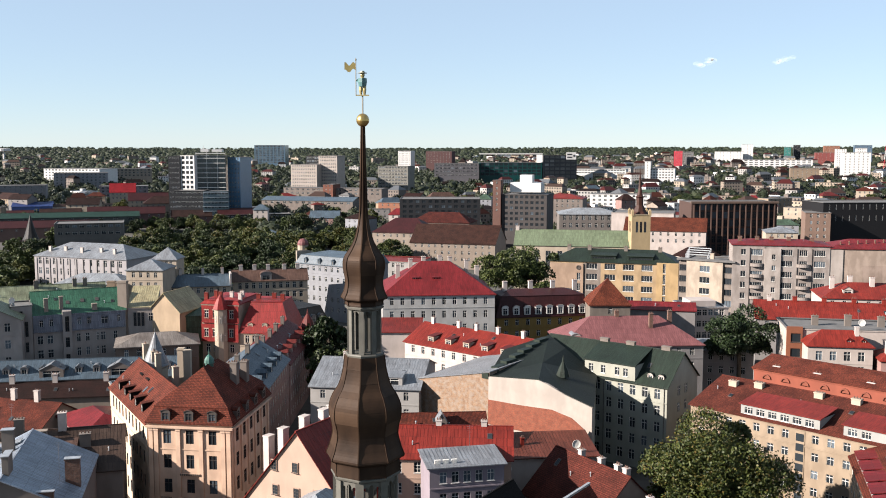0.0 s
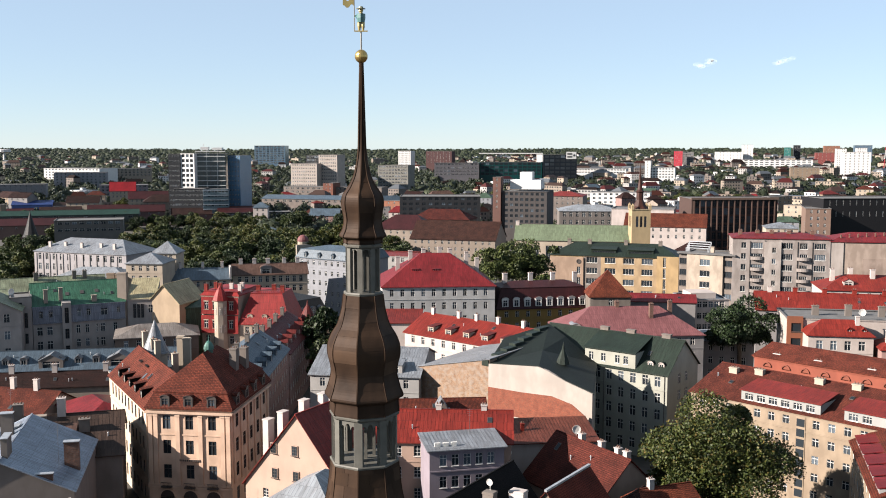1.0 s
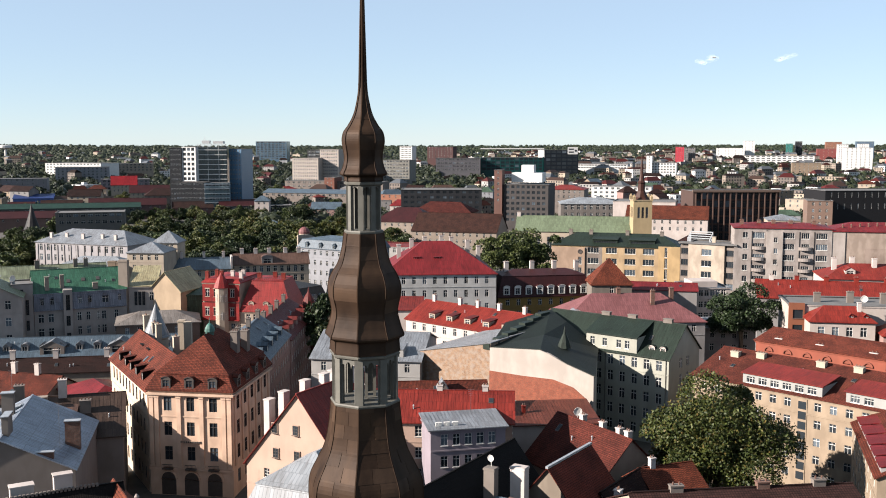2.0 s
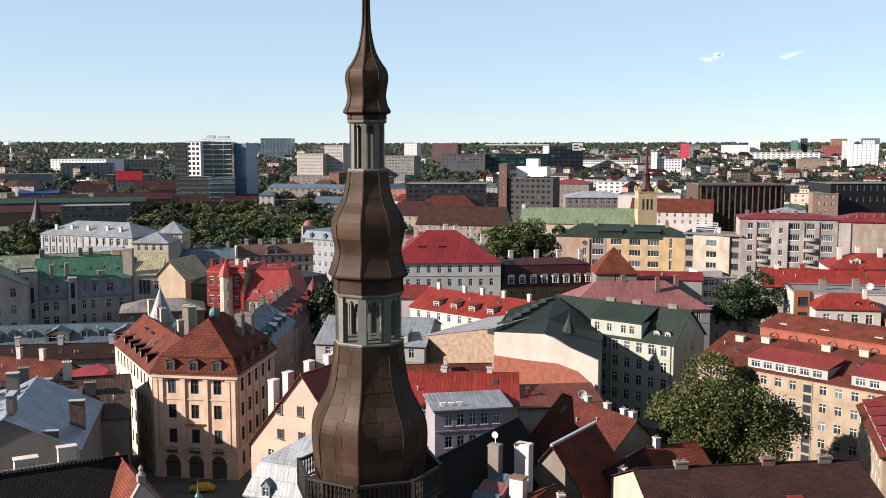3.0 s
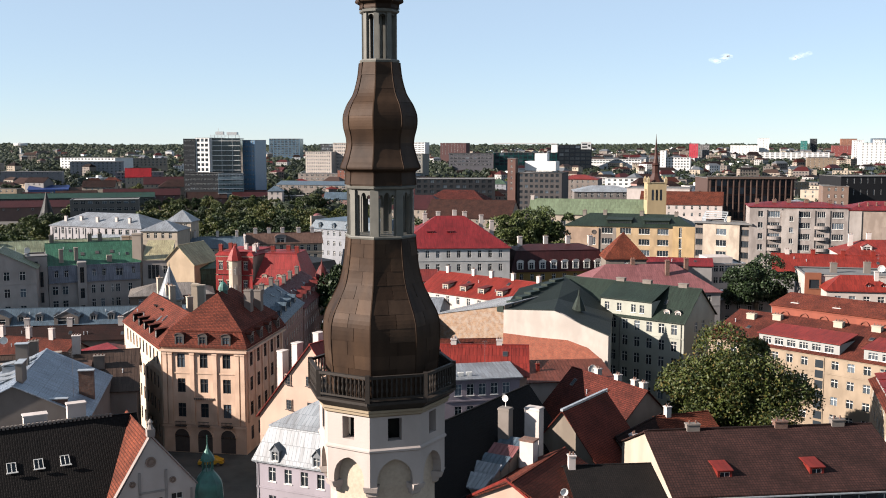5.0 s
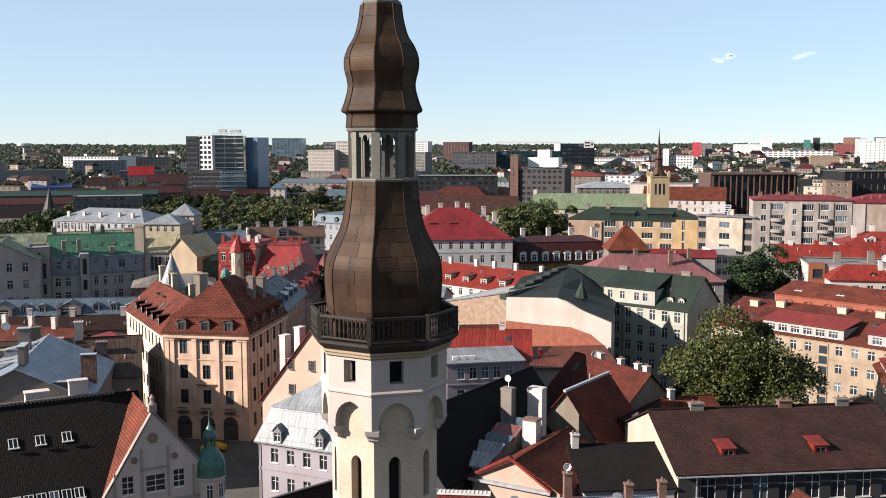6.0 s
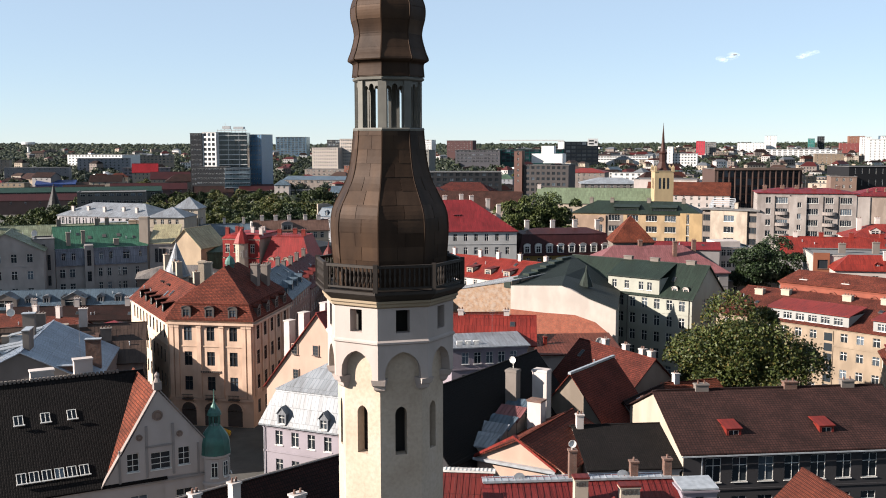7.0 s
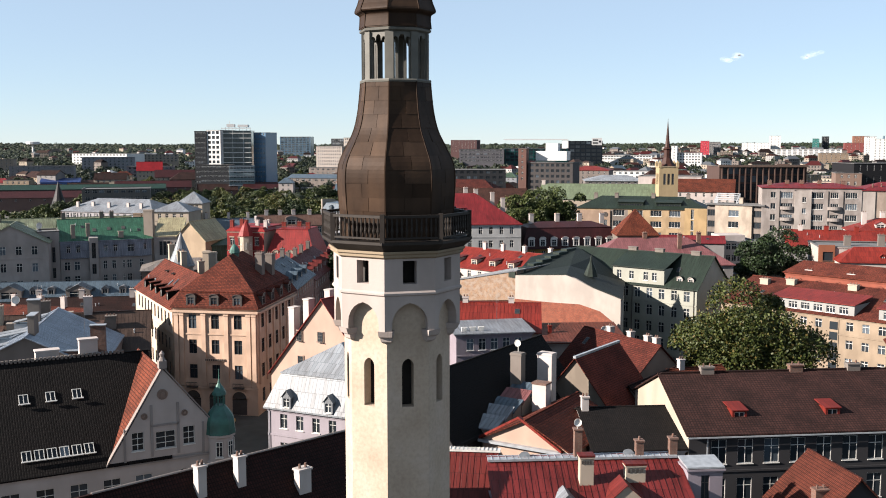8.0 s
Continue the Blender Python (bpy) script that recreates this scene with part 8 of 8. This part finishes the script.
block("brick_shaft", "slim brown brick tower", 32, 37, 640, 8, 36, plaster((0.25, 0.13, 0.10), 0.2), front=(1, 6))
block("brick_flank_house", "house with brick flank and red roof", 72, 100, 720, 24, 20, GREYW, RED, "hip", 3.0, front=(7, 4))
block("long_white_flats", "low white flats on the slope", 130, 180, 880, 20, 15, CLAD_WHITE, front=(10, 3), ww=2.4)
block("orange_roofed_house", "house with bright orange-red roof", 95, 135, 520, 24, 14.5, WHITEW, TILE_ORANGE, "gable_x", 6.0, front=(10, 2))
block("white_wall_house", "white house with flat roof", 95, 128, 560, 24, 21, WHITEW)
block("orange_house", "small house with bright orange walls", -52, -26, 800, 18, 12, plaster((0.6, 0.27, 0.16), 0.2), front=(5, 2))
block("brick_end_block", "long block with red brick end", -118, -108, 980, 20, 19, plaster((0.34, 0.13, 0.08), 0.2), front=(2, 3))
block("orange_top_house", "block with a flat red roof", -44, -10, 425, 18, 10, OFFW, RED, "flat", front=(8, 3))
lt = new("spire_turret"); lt.matrix_world = Matrix.Translation((-249.5, 600, GROUND)); tagged(lt, "dark pointed turret on a brick drum", "turret")
m = Mesh(); m.loft([ring(12, 4.2, 0), ring(12, 4.2, 10), ring(12, 4.8, 10.3)], 0)
part("drum", m, [plaster((0.2, 0.1, 0.08), 0.2)], lt)
m = Mesh(); m.loft([ring(12, r, z) for r, z in ((5.0, 10.3), (4.0, 12), (2.0, 18.5), (0.1, 25.5), (0.05, 28))], 0)
part("cone_roof", m, [sheet_roof((0.05, 0.05, 0.055))], lt)
ch = new("pink_cupola_church"); ch.matrix_world = Matrix.Translation((-77, 545, GROUND)); tagged(ch, "small pink-domed chapel among trees", "chapel")
m = Mesh(); m.loft([ring(12, 3, 0), ring(12, 3, 13)], 0); m.box(-8, 8, -5, 6, 0, 9)
part("drum", m, [CREAM], ch)
m = Mesh(); m.loft([ring(12, 3.2 * math.cos(u), 13 + 3.6 * math.sin(u)) for u in np.linspace(0, 1.5, 6)], 0)
part("dome", m, [PINK], ch)

# filler houses of the middle distance
walls = [CREAM, BEIGE, OFFW, GREYW, WHITEW, PINKW, PALEBLUE, YELLOW, SHADEW]
roofs = [RED2, TILE_RED, TILE_BROWN, ZINC, BITUMEN, RUST, MAROON, GREEN_MID, SILVER, CRIMSON, BLUE_ROOF, TILE_DEEP]
rng = np.random.default_rng(5)
made = 0
for _ in range(4000):
    if made >= 72:
        break
    y = rng.uniform(455, 1000)
    x = rng.uniform(-0.5, 0.5) * y
    if x < -20 and y < 570:
        continue
    if x < -60 and rng.random() < 0.45:
        continue
    w, d = rng.uniform(10, 26), rng.uniform(9, 15)
    if not is_free(x, y, w * 0.55):
        continue
    taken.append((x, y, w * 0.55))
    a = rng.uniform(-0.6, 0.6)
    ex_, ey_ = math.cos(a) * w / 2, math.sin(a) * w / 2
    kind = ("gable_x", "hip", "flat", "hip")[int(rng.integers(0, 4))]
    ev = ground_z(x, y) + rng.uniform(8, 17)
    wl, rf_ = walls[int(rng.integers(0, len(walls)))], roofs[int(rng.integers(0, len(roofs)))]
    house("town_house", "town house among trees with plain rendered walls", (x - ex_, y - ey_), (x + ex_, y + ey_), d, ev, wl, BITUMEN if kind == "flat" else rf_, kind, rng.uniform(2.5, 5), (int(w / 5), 2), base=ground_z(x, y) - 0.6,
          single=True, group="town houses", cornice=False, ww=1.3, wh=1.7)
    made += 1


def distant_town():
    """Houses too far to tell apart: boxes with roofs and window bands, joined."""
    m, rng = Mesh(), np.random.default_rng(77)
    n = 0
    while n < 1150:
        y = 760 + 2300 * rng.random() ** 1.25
        x = rng.uniform(-0.52, 0.52) * y
        if x < 0.02 * y and rng.random() < 0.78:
            continue
        n += 1
        w, d, h_ = rng.uniform(8, 30), rng.uniform(8, 15), 5 + 12 * rng.random() ** 2
        if not is_free(x, y, w * 0.4):
            continue
        z = ground_z(x, y)
        ca, sa = math.cos(rng.uniform(-0.9, 0.9)), 0.0
        sa = math.sqrt(1 - ca * ca) * (1 if rng.random() < 0.5 else -1)

        def W(u, v, zz):
            return (x + ca * u - sa * v, y + sa * u + ca * v, zz)
        c = int(rng.integers(0, 5)); r = (5, 6, 8, 8, 9, 7, 10, 6)[int(rng.integers(0, 8))]
        q = [(-w / 2, 0), (w / 2, 0), (w / 2, d), (-w / 2, d)]
        for k in range(4):
            a, b = q[k], q[(k + 1) % 4]
            m.poly([W(*a, z - 1), W(*b, z - 1), W(*b, z + h_), W(*a, z + h_)], c)
        e_ = [(-w / 2 - 0.4, -0.4), (w / 2 + 0.4, -0.4), (w / 2 + 0.4, d + 0.4), (-w / 2 - 0.4, d + 0.4)]
        a = [W(*p_, z + h_) for p_ in e_]
        if r != 9 and w < 26:
            zt = z + h_ + rng.uniform(2, 5)
            p, o = W(-w / 2 + d * 0.3, d / 2, zt), W(w / 2 - d * 0.3, d / 2, zt)
            m.poly((a[0], a[1], o, p), r); m.poly((a[1], a[2], o), r); m.poly((a[2], a[3], p, o), r); m.poly((a[3], a[0], p), r)
        else:
            m.poly(a, r)
            m.loft([[W(u, v, zz) for u, v in ((-2, d * 0.3), (2, d * 0.3), (2, d * 0.6), (-2, d * 0.6))] for zz in (z + h_, z + h_ + 2.4)], c)
        for k in range(int(h_ / 3.4)):
            zz = z + h_ - 2.6 - 3.3 * k
            for j in range(int(w / 3.2)):
                u = -w / 2 + 0.9 + 3.2 * j
                m.poly([W(u, -0.06, zz), W(u + 1.3, -0.06, zz), W(u + 1.3, -0.06, zz + 1.6), W(u, -0.06, zz + 1.6)], 11)
            for j in range(int(d / 3.4)):
                v = 0.9 + 3.4 * j
                m.poly([W(-w / 2 - 0.06, v + 1.3, zz), W(-w / 2 - 0.06, v, zz), W(-w / 2 - 0.06, v, zz + 1.6), W(-w / 2 - 0.06, v + 1.3, zz + 1.6)], 11)
    mats = [CLAD_WHITE, BEIGE, GREYW, CREAM, OFFW, TILE_RED, TILE_BROWN, RED2, ZINC, BITUMEN, RUST, GLASS]
    ob = part("distant_houses", m.data("distant_houses", mats, False), None)
    tagged(ob, "far spread of small pale houses with mixed roofs", "houses", kind="stuff")


distant_town()


def woods():
    """Tree crowns from the edge of the town to the ridge, too many to count."""
    rng = np.random.default_rng(9)
    cs, sz, mids = [], [], []
    n = 0
    while n < 15000:
        y = 640 + 4000 * rng.random() ** 0.9
        x = rng.uniform(-0.56, 0.56) * y
        dense = 1.0 if y > 2900 else (0.92 if x < 0.03 * y else 0.86)
        if noise.noise((x / 140, y / 260, 0)) > (dense - 0.5) * 1.5:
            continue
        if y < 2500 and not is_free(x, y, 3):
            continue
        n += 1
        r = rng.uniform(4, 7) * (1 + y / 12000)
        k = 110 if y < 1100 else (44 if y < 1800 else 6)
        mids.append((x, y, ground_z(x, y) + r * 0.3, r * 1.15))
        p = rng.normal(size=(k, 3)); p /= np.linalg.norm(p, axis=1)[:, None]
        p[:, 2] = np.abs(p[:, 2])
        p = p * (r * (0.7 + 0.4 * rng.random((k, 1)))) * np.array((1, 1, 1.15))
        cs.append(p + np.array((x, y, ground_z(x, y) + r * 0.45)))
        sz.append(np.full(k, r * (0.24 if y < 1100 else (0.34 if y < 1800 else 0.4))))
    c = np.array(mids)
    n_ = len(c)
    jit = 0.8 + 0.4 * rng.random((n_, 13, 1))
    unit = [(math.cos(a), math.sin(a), 0.0) for a in np.linspace(0, 2 * math.pi, 7)[:-1]] + [(0.72 * math.cos(a), 0.72 * math.sin(a), 0.62) for a in np.linspace(0.5, 0.5 + 2 * math.pi, 7)[:-1]] + [(0, 0, 0.95)]
    v = c[:, None, :3] + np.array(unit)[None] * jit * c[:, 3][:, None, None]
    base_ = np.arange(n_)[:, None, None] * 13
    tri_ = [(i, (i + 1) % 6, 6 + i) for i in range(6)] + [((i + 1) % 6, 6 + (i + 1) % 6, 6 + i) for i in range(6)] + [(6 + i, 6 + (i + 1) % 6, 12) for i in range(6)]
    f = (np.array(tri_)[None] + base_).reshape(-1, 3)
    mass = bpy.data.meshes.new("crown_mass")
    mass.vertices.add(13 * n_); mass.loops.add(3 * len(f)); mass.polygons.add(len(f))
    mass.vertices.foreach_set("co", v.ravel()); mass.loops.foreach_set("vertex_index", f.ravel()); mass.polygons.foreach_set("loop_start", np.arange(0, 3 * len(f), 3))
    mass.polygons.foreach_set("use_smooth", np.ones(len(f), dtype=bool))
    mass.update(calc_edges=True); mass.validate(); mass.materials.append(LEAF_FAR)
    ob = part("distant_woods", quads_mesh("distant_woods", np.concatenate(cs), np.concatenate(sz), LEAF_FAR, rng), None)
    part("crown_mass", mass, None, ob)
    tagged(ob, "dark green belt of woods reaching to the ridge", "woods", kind="stuff")


LEAF_FAR = leaf_mat("foliage_far", (0.026, 0.040, 0.022), (0.036, 0.050, 0.026))
woods()

# cars in the street
def car(x, y, turn, paint, label):
    c = new("car"); c.matrix_world = pose(x, y, GROUND + 0.0, 0, 0, turn); tagged(c, label, "car")
    m = Mesh()
    prof = [(-2.1, 0.35), (-2.15, 0.75), (-1.3, 0.95), (-0.7, 1.42), (0.9, 1.45), (1.7, 0.98), (2.1, 0.85), (2.15, 0.4)]
    m.loft([[(px, s * (0.88 if pz < 1 else 0.72), pz) for px, pz in prof] for s in (-1, 1)], 0)
    part("body", m, [paint], c)
    for px in (-1.3, 1.3):
        for s in (-1, 1):
            w_ = Mesh(); w_.loft([[(px + 0.32 * math.cos(a), s * yy, 0.32 + 0.32 * math.sin(a)) for a in np.linspace(0, 2 * math.pi, 13)[:-1]] for yy in (0.72, 0.92)], 0)
            part("wheel", w_, [DARKFRAME], c)
    m = Mesh()
    for s in (-1, 1):
        m.poly([(-0.9, s * 0.81, 1.0), (1.2, s * 0.81, 1.0), (0.8, s * 0.74, 1.38), (-0.6, s * 0.74, 1.38)])
    part("side_window", m, [GLASS], c)


car(-42.5, 166.0, 5, plain("taxi_yellow", (0.6, 0.33, 0.02), 0.3), "yellow taxi parked on the square")
for k, (x, y, c_) in enumerate(((-33.4, 236, (0.03, 0.03, 0.035)), (-33.2, 243, (0.3, 0.3, 0.32)), (-33.0, 229, (0.02, 0.02, 0.03)), (-33.6, 222, (0.25, 0.03, 0.03)))):
    car(x, y, 88, plain("car_paint_%s" % "abcd"[k], c_, 0.25), "parked car along the shaded street")

# two small fair-weather clouds
def cloud(x, y, z, w, seed):
    rng = np.random.default_rng(seed)
    c = new("cloud"); c.matrix_world = Matrix.Translation((x, y, z)); tagged(c, "small thin white fair-weather cloud", "cloud")
    m = Mesh()
    for k in range(9):
        px, pz, r = rng.uniform(-0.5, 0.5) * w, rng.uniform(-0.05, 0.12) * w, rng.uniform(0.06, 0.14) * w
        m.loft([ring(10, r * math.sin(u) * 1.5 + 0.1, pz + px * 0.25 - r * math.cos(u) * 0.8, 0, px, rng.uniform(-5, 5)) for u in np.linspace(0.1, 3.04, 7)], 0)
    part("vapour", m.data("vapour", [CLOUD], False), None, c)


mc, nt_, N_, L_, b_ = nodes_of("cloud_vapour")
b_.inputs["Base Color"].default_value = (0.9, 0.9, 0.9, 1)
# faint glow added in place of sunlight scattered by the vapour
b_.inputs["Emission Color"].default_value, b_.inputs["Emission Strength"].default_value = (1.0, 0.97, 0.97, 1), 0.22
b_.inputs["Roughness"].default_value = 1.0
tr_ = N_.new("ShaderNodeBsdfTransparent"); mx_ = N_.new("ShaderNodeMixShader")
nz = noise_node(nt_, 0.02, 4, N_.new("ShaderNodeTexCoord").outputs["Object"])
rr_ = N_.new("ShaderNodeMapRange")
for i_, v_ in ((1, 0.35), (2, 0.75), (3, 0.0), (4, 0.07)):
    rr_.inputs[i_].default_value = v_
L_.new(nz.outputs[0], rr_.inputs[0]); L_.new(rr_.outputs[0], mx_.inputs[0]); L_.new(tr_.outputs[0], mx_.inputs[1]); L_.new(b_.outputs[0], mx_.inputs[2])
L_.new(mx_.outputs[0], N_["Material Output"].inputs["Surface"])
CLOUD = mc
cloud(1190, 4550, 420, 115, 1)
cloud(1540, 4550, 430, 85, 2)
